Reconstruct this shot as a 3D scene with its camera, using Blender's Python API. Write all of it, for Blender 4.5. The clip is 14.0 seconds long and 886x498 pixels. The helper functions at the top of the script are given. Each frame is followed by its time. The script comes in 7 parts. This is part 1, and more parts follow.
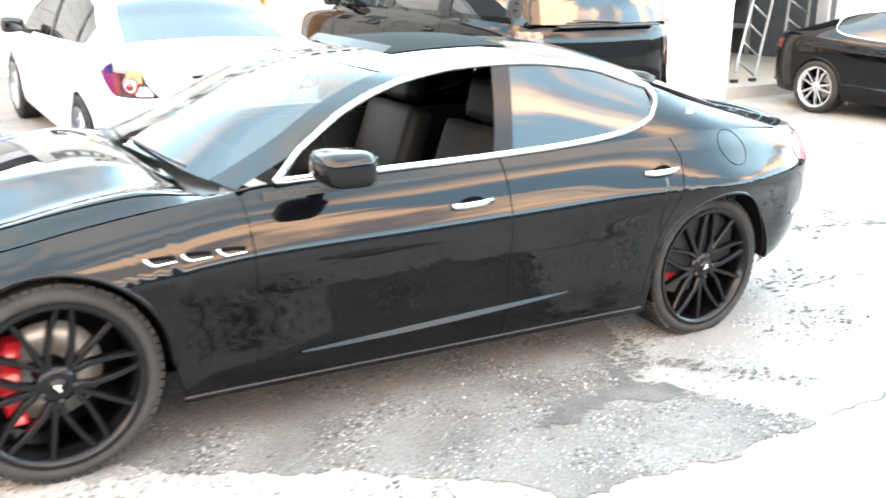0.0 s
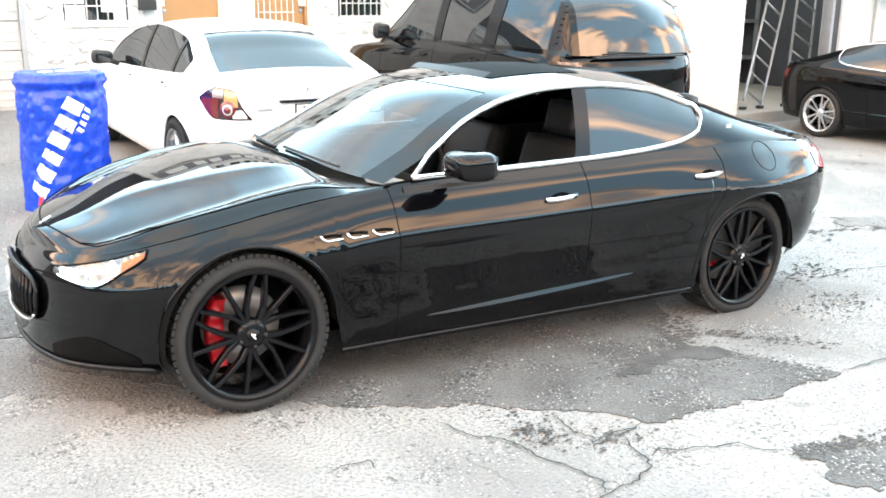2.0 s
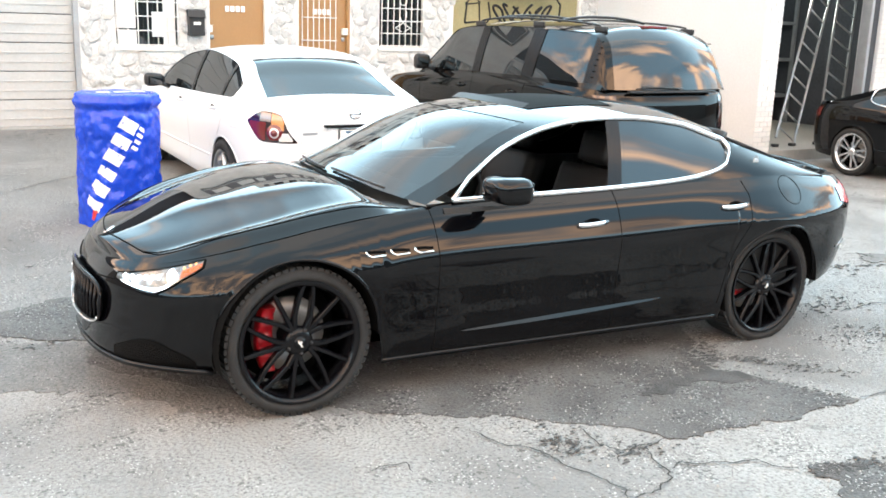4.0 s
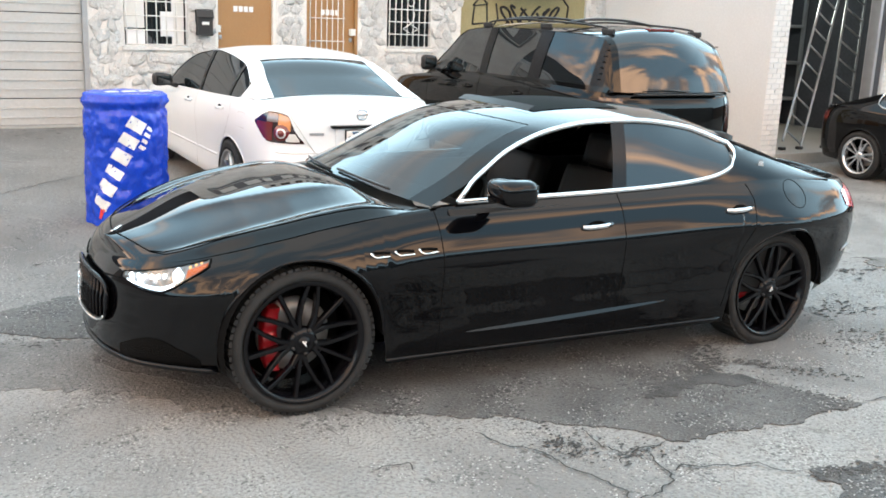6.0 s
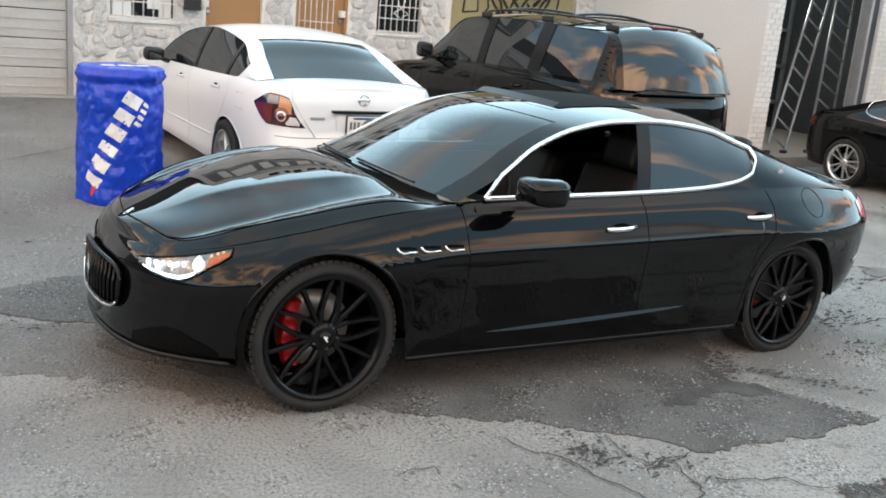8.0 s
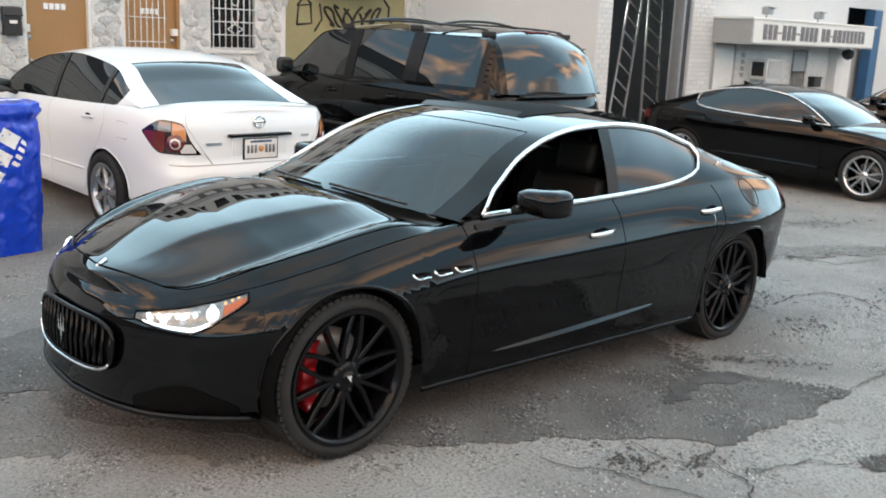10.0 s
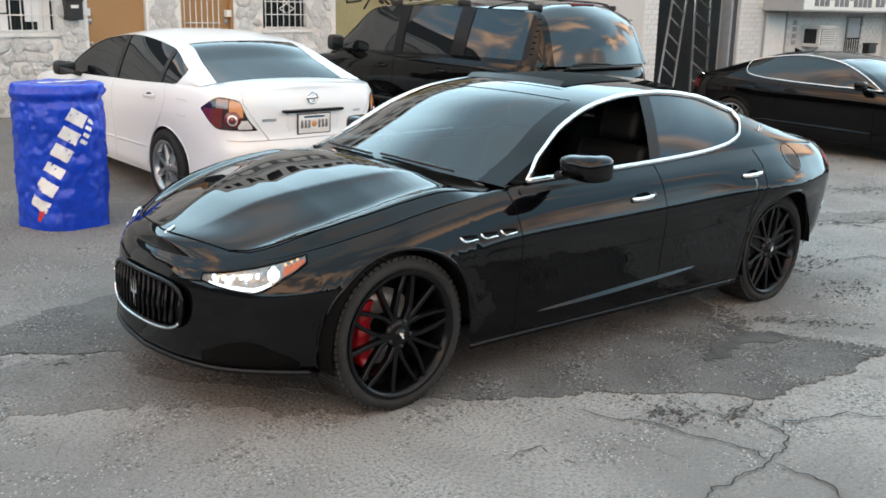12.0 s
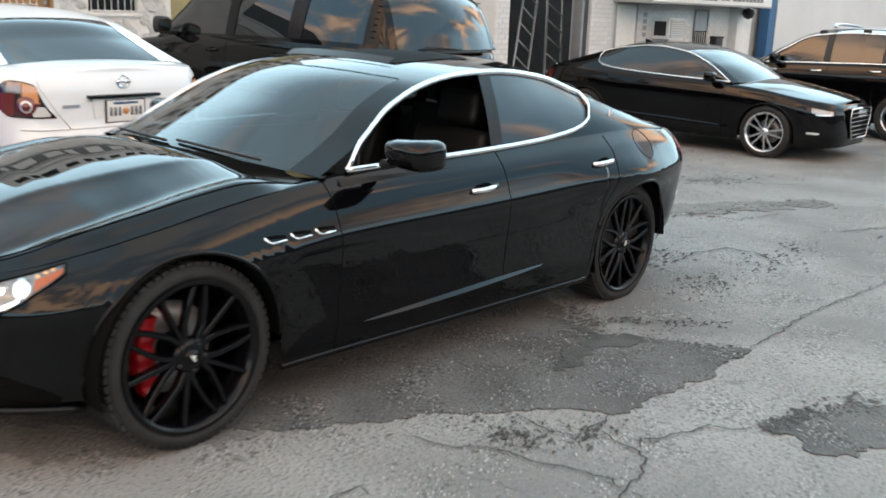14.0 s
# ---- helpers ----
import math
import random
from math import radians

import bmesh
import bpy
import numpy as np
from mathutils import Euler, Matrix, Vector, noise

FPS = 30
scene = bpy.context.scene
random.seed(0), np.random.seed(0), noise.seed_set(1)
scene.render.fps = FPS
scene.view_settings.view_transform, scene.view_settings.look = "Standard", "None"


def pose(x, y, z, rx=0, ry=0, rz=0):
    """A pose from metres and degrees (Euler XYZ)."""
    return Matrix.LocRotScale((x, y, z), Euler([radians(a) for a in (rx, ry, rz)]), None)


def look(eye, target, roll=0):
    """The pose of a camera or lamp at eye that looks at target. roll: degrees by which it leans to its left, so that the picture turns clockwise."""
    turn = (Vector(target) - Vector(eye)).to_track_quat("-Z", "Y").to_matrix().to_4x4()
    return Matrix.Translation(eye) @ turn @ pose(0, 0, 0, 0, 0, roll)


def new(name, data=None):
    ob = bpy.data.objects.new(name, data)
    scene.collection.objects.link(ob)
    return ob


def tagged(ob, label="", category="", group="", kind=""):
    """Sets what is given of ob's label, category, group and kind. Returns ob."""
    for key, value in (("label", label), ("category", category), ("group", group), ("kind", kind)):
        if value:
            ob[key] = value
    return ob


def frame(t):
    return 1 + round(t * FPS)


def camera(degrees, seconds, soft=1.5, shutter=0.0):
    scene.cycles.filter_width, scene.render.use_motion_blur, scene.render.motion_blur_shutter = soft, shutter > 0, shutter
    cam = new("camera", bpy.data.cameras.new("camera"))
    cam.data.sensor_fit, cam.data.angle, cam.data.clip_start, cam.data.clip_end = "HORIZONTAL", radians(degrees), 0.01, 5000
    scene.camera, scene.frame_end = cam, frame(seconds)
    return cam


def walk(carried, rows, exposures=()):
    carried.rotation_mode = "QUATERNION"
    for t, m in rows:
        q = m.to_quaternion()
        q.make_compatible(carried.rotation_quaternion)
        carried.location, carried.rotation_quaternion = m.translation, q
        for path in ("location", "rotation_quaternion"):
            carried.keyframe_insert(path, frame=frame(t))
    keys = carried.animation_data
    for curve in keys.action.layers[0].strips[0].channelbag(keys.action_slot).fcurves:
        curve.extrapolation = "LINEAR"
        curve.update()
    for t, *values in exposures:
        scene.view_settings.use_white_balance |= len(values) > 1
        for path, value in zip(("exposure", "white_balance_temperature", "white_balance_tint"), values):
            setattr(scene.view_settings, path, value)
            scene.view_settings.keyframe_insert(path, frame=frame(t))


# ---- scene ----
cam = camera(49.0, 14.0, soft=1.7, shutter=0.5)
# seconds, eye, yaw (to the left of +y), pitch, roll
PATH = [
    (0, -0.507, -3.173, 1.744, -32.49, -16.86, 0.7),
    (0.5, -0.853, -3.400, 1.743, -30.54, -15.99, 1.0),
    (1, -1.106, -3.495, 1.746, -31.00, -14.98, 2.3),
    (1.5, -1.322, -3.533, 1.780, -33.15, -15.67, 1.8),
    (2, -1.422, -3.722, 1.793, -32.60, -15.03, 0.6),
    (2.5, -1.537, -3.868, 1.815, -31.39, -13.89, 1.8),
    (3, -1.577, -3.916, 1.811, -31.02, -13.54, 1.6),
    (5.5, -1.603, -3.944, 1.816, -30.41, -13.23, 2.4),
    (6, -1.597, -3.953, 1.819, -30.36, -13.32, 2.2),
    (6.5, -1.593, -3.937, 1.814, -31.03, -13.33, 2.7),
    (7, -1.603, -3.919, 1.820, -30.75, -13.53, 2.8),
    (7.5, -1.659, -3.851, 1.823, -30.73, -14.18, 4.3),
    (10, -2.425, -2.966, 1.783, -44.79, -12.74, 2.6),
    (10.5, -2.476, -3.034, 1.759, -45.46, -14.45, 1.8),
    (11, -2.541, -3.112, 1.772, -43.08, -13.71, 1.8),
    (11.5, -2.562, -3.143, 1.777, -41.93, -13.95, 1.0),
    (12, -2.565, -3.151, 1.777, -41.68, -14.21, 1.2),
    (12.5, -2.566, -3.155, 1.773, -41.50, -14.48, 1.3),
    (13, -2.547, -3.150, 1.773, -42.21, -14.66, 1.6),
    (13.5, -2.490, -3.188, 1.769, -47.73, -13.91, 1.9),
    (14, -1.962, -2.831, 1.638, -49.85, -14.21, 2.1),
]


def shot(x, y, z, yaw, pitch, roll):
    a, p = radians(yaw), radians(pitch)
    ahead = (-math.sin(a) * math.cos(p), math.cos(a) * math.cos(p), math.sin(p))
    return look((x, y, z), (x + ahead[0], y + ahead[1], z + ahead[2]), roll)


EXPOSURES = [(t, e, 6200, 1) for t, e in ((0.0, 2.55), (0.5, 2.3), (1.0, 2.1), (1.5, 1.92), (2.0, 1.77), (2.5, 1.62), (3.0, 1.5), (5.5, 0.95), (7.5, 0.45), (10.0, 0.33), (14.0, 0.3))]
walk(cam, [(t, shot(*row)) for t, *row in PATH], EXPOSURES)

# ---------------------------------------------------------------- light
world = bpy.data.worlds.new("dusk_sky")
scene.world = world
world.use_nodes = True
wn, wl = world.node_tree.nodes, world.node_tree.links
wn.clear()
SUN_EL, SUN_ROT = radians(6), radians(200)
sky = wn.new("ShaderNodeTexSky")
sky.sky_type, sky.sun_disc, sky.sun_elevation, sky.sun_rotation = "NISHITA", False, SUN_EL, SUN_ROT
sky.air_density, sky.dust_density, sky.ozone_density = 1.0, 0.6, 1.5
# a broken cloud sheet, laid out flat overhead, warm where it is seen low and far away
co = wn.new("ShaderNodeTexCoord")
sep = wn.new("ShaderNodeSeparateXYZ")
wl.new(co.outputs["Generated"], sep.inputs["Vector"])


def wmath(op, a, b):
    q = wn.new("ShaderNodeMath")
    q.operation = op
    for k, v in enumerate((a, b)):
        if isinstance(v, (int, float)):
            q.inputs[k].default_value = v
        else:
            wl.new(v, q.inputs[k])
    return q.outputs["Value"]


def wramp(v, lo, hi, a=0.0, b=1.0):
    q = wn.new("ShaderNodeMapRange")
    q.interpolation_type = "SMOOTHSTEP"
    for k, x in (("From Min", lo), ("From Max", hi), ("To Min", a), ("To Max", b)):
        q.inputs[k].default_value = x
    wl.new(v, q.inputs["Value"])
    return q.outputs["Result"]


def wmix(f, a, b):
    q = wn.new("ShaderNodeMix")
    q.data_type = "RGBA"
    for key, v in (("Factor", f), ("A", a), ("B", b)):
        if isinstance(v, tuple):
            q.inputs[key].default_value = (*v, 1)
        elif isinstance(v, float):
            q.inputs[key].default_value = v
        else:
            wl.new(v, q.inputs[key])
    return q.outputs["Result"]


high = wmath("ADD", wmath("MAXIMUM", sep.outputs["Z"], 0.0), 0.3)
flat = wn.new("ShaderNodeCombineXYZ")
wl.new(wmath("DIVIDE", sep.outputs["X"], high), flat.inputs["X"])
wl.new(wmath("MULTIPLY", wmath("DIVIDE", sep.outputs["Y"], high), 1.8), flat.inputs["Y"])
nz = wn.new("ShaderNodeTexNoise")
nz.inputs["Scale"].default_value, nz.inputs["Detail"].default_value, nz.inputs["Roughness"].default_value = 1.05, 5, 0.55
nz.inputs["Distortion"].default_value = 0.4
wl.new(flat.outputs["Vector"], nz.inputs["Vector"])
sunside = wmath("ADD", wmath("MULTIPLY", sep.outputs["X"], -0.6), wmath("MULTIPLY", sep.outputs["Y"], -0.6))
away = wmath("ADD", wmath("MULTIPLY", sep.outputs["X"], 0.8), wmath("MULTIPLY", sep.outputs["Y"], 0.6))
cover = wramp(wmath("ADD", nz.outputs["Fac"], wmath("MULTIPLY", wmath("SUBTRACT", 0.25, away), 0.12)), 0.46, 0.56)
nz2 = wn.new("ShaderNodeTexNoise")
nz2.inputs["Scale"].default_value, nz2.inputs["Detail"].default_value = 2.4, 4
wl.new(flat.outputs["Vector"], nz2.inputs["Vector"])
lit = wramp(nz2.outputs["Fac"], 0.42, 0.6)
low_cloud = wmix(lit, (6.5, 5.2, 4.9), (31.0, 18.0, 11.0))
high_cloud = wmix(lit, (3.4, 3.7, 4.4), (12.0, 8.6, 6.8))
# the sun is down behind the yard's open side: clouds there glow higher up than opposite
glow = wmath("MAXIMUM", wramp(sep.outputs["Z"], 0.3, 0.58, 1.0, 0.0), wmath("MULTIPLY", wramp(sunside, -0.45, 0.0), wramp(sep.outputs["Z"], 0.55, 0.85, 1.0, 0.0)))
cloud = wmix(glow, high_cloud, low_cloud)
# clear sky between them, palest half way up on the side away from the sunset
pale = wmix(wmath("MAXIMUM", wmath("MULTIPLY", wramp(away, 0.3, 0.75), wramp(sep.outputs["Z"], 0.85, 0.5)), wramp(sep.outputs["Z"], 0.34, 0.2, 0.0, 0.55)), (5.0, 7.4, 9.6), (21.0, 27.5, 32.0))
haze = wmix(wramp(sep.outputs["Z"], 0.55, 0.95, 0.0, 0.85), wmix(0.75, sky.outputs["Color"], pale), (6.2, 7.8, 9.0))
band = wramp(sep.outputs["Z"], 0.17, 0.3)
clouded = wmix(wmath("MULTIPLY", wmath("MULTIPLY", cover, band), wmath("ADD", wmath("MULTIPLY", glow, 0.45), 0.5)), haze, cloud)
bg = wn.new("ShaderNodeBackground")
bg.inputs["Strength"].default_value = 0.15
wl.new(clouded, bg.inputs["Color"])
out = wn.new("ShaderNodeOutputWorld")
wl.new(bg.outputs["Background"], out.inputs["Surface"])

sun = new("sun", bpy.data.lights.new("sun", "SUN"))
sun.data.energy, sun.data.angle, sun.data.color = 0.3, radians(120), (0.97, 0.98, 1.0)
sun.matrix_world = look((0, -4, 14), (1, 1, 0))


# ---------------------------------------------------------------- materials
def mat(name, base, rough=0.6, metal=0.0, vary=0.12, scale=4.0, fine=60.0, bump=0.0, bump_scale=80.0, coat=0.0, tint=None, emit=0.0, ior=1.5, spec=0.5, rvary=0.0, each=0.0):
    m = bpy.data.materials.new(name)
    m.use_nodes = True
    n, l = m.node_tree.nodes, m.node_tree.links
    b = n["Principled BSDF"]
    b.inputs["Roughness"].default_value, b.inputs["Metallic"].default_value = rough, metal
    b.inputs["Coat Weight"].default_value, b.inputs["Coat Roughness"].default_value = coat, 0.02
    b.inputs["IOR"].default_value, b.inputs["Specular IOR Level"].default_value = ior, spec
    tc = n.new("ShaderNodeTexCoord")
    a = n.new("ShaderNodeTexNoise")
    a.inputs["Scale"].default_value, a.inputs["Detail"].default_value = scale, 6
    c = n.new("ShaderNodeTexNoise")
    c.inputs["Scale"].default_value, c.inputs["Detail"].default_value = fine, 3
    l.new(tc.outputs["Object"], a.inputs["Vector"])
    l.new(tc.outputs["Object"], c.inputs["Vector"])
    add = n.new("ShaderNodeMath")
    add.operation = "ADD"
    l.new(a.outputs["Fac"], add.inputs[0])
    l.new(c.outputs["Fac"], add.inputs[1])
    ramp = n.new("ShaderNodeMapRange")
    ramp.inputs["From Min"].default_value, ramp.inputs["From Max"].default_value = 0.65, 1.35
    l.new(add.outputs["Value"], ramp.inputs["Value"])
    mixer = n.new("ShaderNodeMix")
    mixer.data_type = "RGBA"
    other = tint or tuple(min(1, v * (1 + vary)) for v in base)
    mixer.inputs["A"].default_value = (*[v * (1 - vary) for v in base], 1)
    mixer.inputs["B"].default_value = (*other, 1)
    l.new(ramp.outputs["Result"], mixer.inputs["Factor"])
    l.new(mixer.outputs["Result"], b.inputs["Base Color"])
    if each:
        oi = n.new("ShaderNodeObjectInfo")
        er = n.new("ShaderNodeMapRange")
        er.inputs["To Min"].default_value, er.inputs["To Max"].default_value = 1 - each, 1 + each
        l.new(oi.outputs["Random"], er.inputs["Value"])
        hs = n.new("ShaderNodeHueSaturation")
        l.new(er.outputs["Result"], hs.inputs["Value"])
        l.new(mixer.outputs["Result"], hs.inputs["Color"])
        l.new(hs.outputs["Color"], b.inputs["Base Color"])
    if rvary:
        rr = n.new("ShaderNodeMapRange")
        rr.inputs["To Min"].default_value, rr.inputs["To Max"].default_value = max(0.0, rough - rvary), rough + rvary
        l.new(a.outputs["Fac"], rr.inputs["Value"])
        l.new(rr.outputs["Result"], b.inputs["Roughness"])
    if bump:
        d = n.new("ShaderNodeTexNoise")
        d.inputs["Scale"].default_value, d.inputs["Detail"].default_value = bump_scale, 5
        l.new(tc.outputs["Object"], d.inputs["Vector"])
        bp = n.new("ShaderNodeBump")
        bp.inputs["Strength"].default_value, bp.inputs["Distance"].default_value = 1.0, bump
        l.new(d.outputs["Fac"], bp.inputs["Height"])
        l.new(bp.outputs["Normal"], b.inputs["Normal"])
    if emit:
        b.inputs["Emission Color"].default_value, b.inputs["Emission Strength"].default_value = (*base, 1), emit
    return m


def glass(name, tint, clear, rough=0.0, strong=1.6):
    """Tinted sheet glass: a mirror by Fresnel over a see-through tint."""
    m = bpy.data.materials.new(name)
    m.use_nodes = True
    n, l = m.node_tree.nodes, m.node_tree.links
    n.clear()
    tr, gl, fr, mixer, o = (n.new(k) for k in ("ShaderNodeBsdfTransparent", "ShaderNodeBsdfGlossy", "ShaderNodeFresnel", "ShaderNodeMixShader", "ShaderNodeOutputMaterial"))
    tr.inputs["Color"].default_value = (*[v * clear for v in tint], 1)
    gl.inputs["Roughness"].default_value = rough
    fr.inputs["IOR"].default_value = strong
    l.new(fr.outputs["Fac"], mixer.inputs["Fac"])
    l.new(tr.outputs["BSDF"], mixer.inputs[1])
    l.new(gl.outputs["BSDF"], mixer.inputs[2])
    l.new(mixer.outputs["Shader"], o.inputs["Surface"])
    return m


M = {}
M["black_paint"] = mat("black_paint", (0.0015, 0.0015, 0.002), 0.02, 0.0, 0.3, 3, 300, ior=1.38)
M["suv_paint"] = mat("suv_paint", (0.0025, 0.0025, 0.0025), 0.05, 0.0, 0.3, 3, 300, rvary=0.03, ior=1.36)
M["white_paint"] = mat("white_paint", (0.75, 0.775, 0.8), 0.3, 0.0, 0.03, 2, 200, coat=0.7)
M["chrome"] = mat("chrome", (0.86, 0.87, 0.88), 0.08, 1.0, 0.04, 9, 200)
M["silver"] = mat("silver", (0.42, 0.43, 0.45), 0.28, 1.0, 0.08, 9, 200)
M["alloy"] = mat("alloy", (0.7, 0.71, 0.73), 0.22, 1.0, 0.05, 9, 200)
M["black_rim"] = mat("black_rim", (0.003, 0.003, 0.004), 0.24, 0.0, 0.2, 9, 200, ior=1.33)
M["rubber"] = mat("rubber", (0.026, 0.0265, 0.027), 0.75, 0.0, 0.3, 14, 220, bump=0.002, bump_scale=160, spec=0.2)
M["black_plastic"] = mat("black_plastic", (0.012, 0.012, 0.013), 0.5, 0.0, 0.25, 12, 180, bump=0.0006)
# near-black stands in for the unlit depth of gaps and recesses
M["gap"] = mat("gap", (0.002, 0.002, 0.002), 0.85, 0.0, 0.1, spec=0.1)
M["grey_line"] = mat("grey_line", (0.42, 0.42, 0.42), 0.6, 0.0, 0.1)
M["red_caliper"] = mat("red_caliper", (0.36, 0.006, 0.014), 0.3, 0.0, 0.1, 20, 100, coat=0.5)
M["disc"] = mat("disc", (0.3, 0.295, 0.29), 0.4, 0.6, 0.15, 30, 200)
M["dark_glass"] = mat("dark_glass", (0.006, 0.008, 0.009), 0.015, 0.0, 0.1, 3, 100, ior=1.68)
M["tint_glass"] = glass("tint_glass", (0.5, 0.68, 0.72), 0.24, 0.0, 1.8)
M["clear_glass"] = glass("clear_glass", (0.9, 0.95, 0.95), 0.95)
M["leather"] = mat("leather", (0.008, 0.0078, 0.0078), 0.6, 0.0, 0.25, 16, 200, bump=0.001)
M["lamp_white"] = mat("lamp_white", (0.9, 0.92, 1.0), 0.3, 0.0, 0.03, emit=3.0)
M["lamp_bowl"] = mat("lamp_bowl", (0.3, 0.31, 0.33), 0.3, 0.8, 0.6, 60, 160)
M["lamp_core"] = mat("lamp_core", (0.9, 0.92, 0.95), 0.15, 0.6, 0.05)
M["amber"] = mat("amber", (0.7, 0.16, 0.04), 0.25, 0.0, 0.1, emit=0.15)
M["amber_lit"] = mat("amber_lit", (0.9, 0.4, 0.12), 0.3, 0.0, 0.05, emit=1.5)
M["intake_mesh"] = mat("intake_mesh", (0.002, 0.002, 0.002), 0.6, 0.0, 0.3, 20, 120, bump=0.01, bump_scale=160, spec=0.08)
M["tail_red"] = mat("tail_red", (0.12, 0.012, 0.012), 0.12, 0.0, 0.12, coat=0.8)
M["tail_smoke"] = mat("tail_smoke", (0.03, 0.012, 0.012), 0.1, 0.0, 0.2, coat=0.8)
M["tail_clear"] = mat("tail_clear", (0.75, 0.73, 0.72), 0.15, 0.3, 0.08, coat=0.8)
M["tail_pink"] = mat("tail_pink", (0.55, 0.07, 0.085), 0.12, 0.0, 0.12, coat=0.8)
M["tail_grey"] = mat("tail_grey", (0.26, 0.2, 0.19), 0.12, 0.2, 0.2, coat=0.8)
M["yellow_goods"] = mat("yellow_goods", (0.38, 0.36, 0.04), 0.6, 0.0, 0.25, 2, 20)
M["tail_amber"] = mat("tail_amber", (0.62, 0.27, 0.1), 0.15, 0.0, 0.1, coat=0.8)
M["blue_vinyl"] = mat("blue_vinyl", (0.005, 0.045, 0.5), 0.24, 0.0, 0.18, 6, 60, bump=0.016, bump_scale=13, spec=0.5)
M["white_ink"] = mat("white_ink", (0.78, 0.79, 0.8), 0.45, 0.0, 0.05)
M["red_ink"] = mat("red_ink", (0.5, 0.02, 0.02), 0.5, 0.0, 0.05)
M["white_stone"] = mat("white_stone", (0.66, 0.655, 0.64), 0.85, 0.0, 0.16, 3.5, 40, bump=0.012, bump_scale=26, each=0.1)
M["white_wall"] = mat("white_wall", (0.56, 0.575, 0.585), 0.85, 0.0, 0.07, 0.8, 30, bump=0.004, bump_scale=70)
M["white_brick"] = mat("white_brick", (0.66, 0.66, 0.655), 0.8, 0.0, 0.1, 4, 40, bump=0.005, bump_scale=60, each=0.06)
M["roll_door"] = mat("roll_door", (0.42, 0.425, 0.42), 0.6, 0.0, 0.08, 1.2, 30, bump=0.002)
M["brown_door"] = mat("brown_door", (0.33, 0.185, 0.075), 0.5, 0.0, 0.1, 1.5, 60, bump=0.001)
M["grey_metal"] = mat("grey_metal", (0.33, 0.34, 0.35), 0.5, 0.5, 0.15, 6, 80)
M["aluminium"] = mat("aluminium", (0.3, 0.31, 0.32), 0.5, 0.5, 0.15, 6, 80)
M["white_metal"] = mat("white_metal", (0.72, 0.72, 0.7), 0.5, 0.0, 0.1, 10, 80)
M["olive_wall"] = mat("olive_wall", (0.3, 0.27, 0.145), 0.8, 0.0, 0.15, 1.5, 30, bump=0.003)
M["spray_black"] = mat("spray_black", (0.012, 0.012, 0.014), 0.7, 0.0, 0.2)
# near-black tone puts the unlit workshop's dimness into its surfaces
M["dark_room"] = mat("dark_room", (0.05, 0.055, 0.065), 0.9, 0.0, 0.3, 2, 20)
M["brown_board"] = mat("brown_board", (0.16, 0.12, 0.085), 0.8, 0.0, 0.2, 3, 40, bump=0.002)
M["blue_trim"] = mat("blue_trim", (0.03, 0.1, 0.22), 0.6, 0.0, 0.15, 3, 40)
M["sign_grey"] = mat("sign_grey", (0.34, 0.35, 0.35), 0.7, 0.0, 0.08, 2, 40)
M["sign_ink"] = mat("sign_ink", (0.16, 0.16, 0.17), 0.7, 0.0, 0.1)
M["paper"] = mat("paper", (0.72, 0.72, 0.7), 0.7, 0.0, 0.06)
M["plain_wall"] = mat("plain_wall", (0.3, 0.29, 0.27), 0.85, 0.0, 0.12, 0.7, 20, bump=0.004)
M["far_wall"] = mat("far_wall", (0.15, 0.145, 0.14), 0.9, 0.0, 0.3, 0.5, 12, bump=0.01)
M["tar"] = mat("tar", (0.042, 0.041, 0.04), 0.9, 0.0, 0.35, 5, 90, bump=0.012, bump_scale=60, tint=(0.1, 0.098, 0.095))
M["crack"] = mat("crack", (0.035, 0.034, 0.032), 0.95, 0.0, 0.3, 9, 60)


# ---------------------------------------------------------------- mesh helpers
def part(name, bm, material, parent=None, label="", smooth=True):
    me = bpy.data.meshes.new(name)
    bm.normal_update()
    bm.to_mesh(me)
    bm.free()
    for f in me.polygons:
        f.use_smooth = smooth
    for one in material if isinstance(material, (list, tuple)) else [material]:
        me.materials.append(M[one])
    ob = new(name, me)
    if parent:
        ob.parent = parent
    if label:
        ob["label"] = label
    return ob


def root(name, label, category, place=Matrix(), group="", kind=""):
    ob = tagged(new(name), label, category, group, kind)
    ob.matrix_basis = place
    return ob


def dip(x, y):
    """The yard's height: it rises towards the stone frontage, sags a little under the sedan's tail and falls away beyond it."""
    rise = min(max((y - 2) / 8, 0), 1.15) ** 1.3 * (1 - min(max((x - 4) / 5, 0), 1))
    east = min(max((x - 4.5) / 5, 0), 1)
    return 0.22 * rise - 0.17 * east * east * (3 - 2 * east) - 0.055 * math.exp(-(((x - 3.2) / 1.6) ** 2) - ((y - 0.9) / 1.8) ** 2)


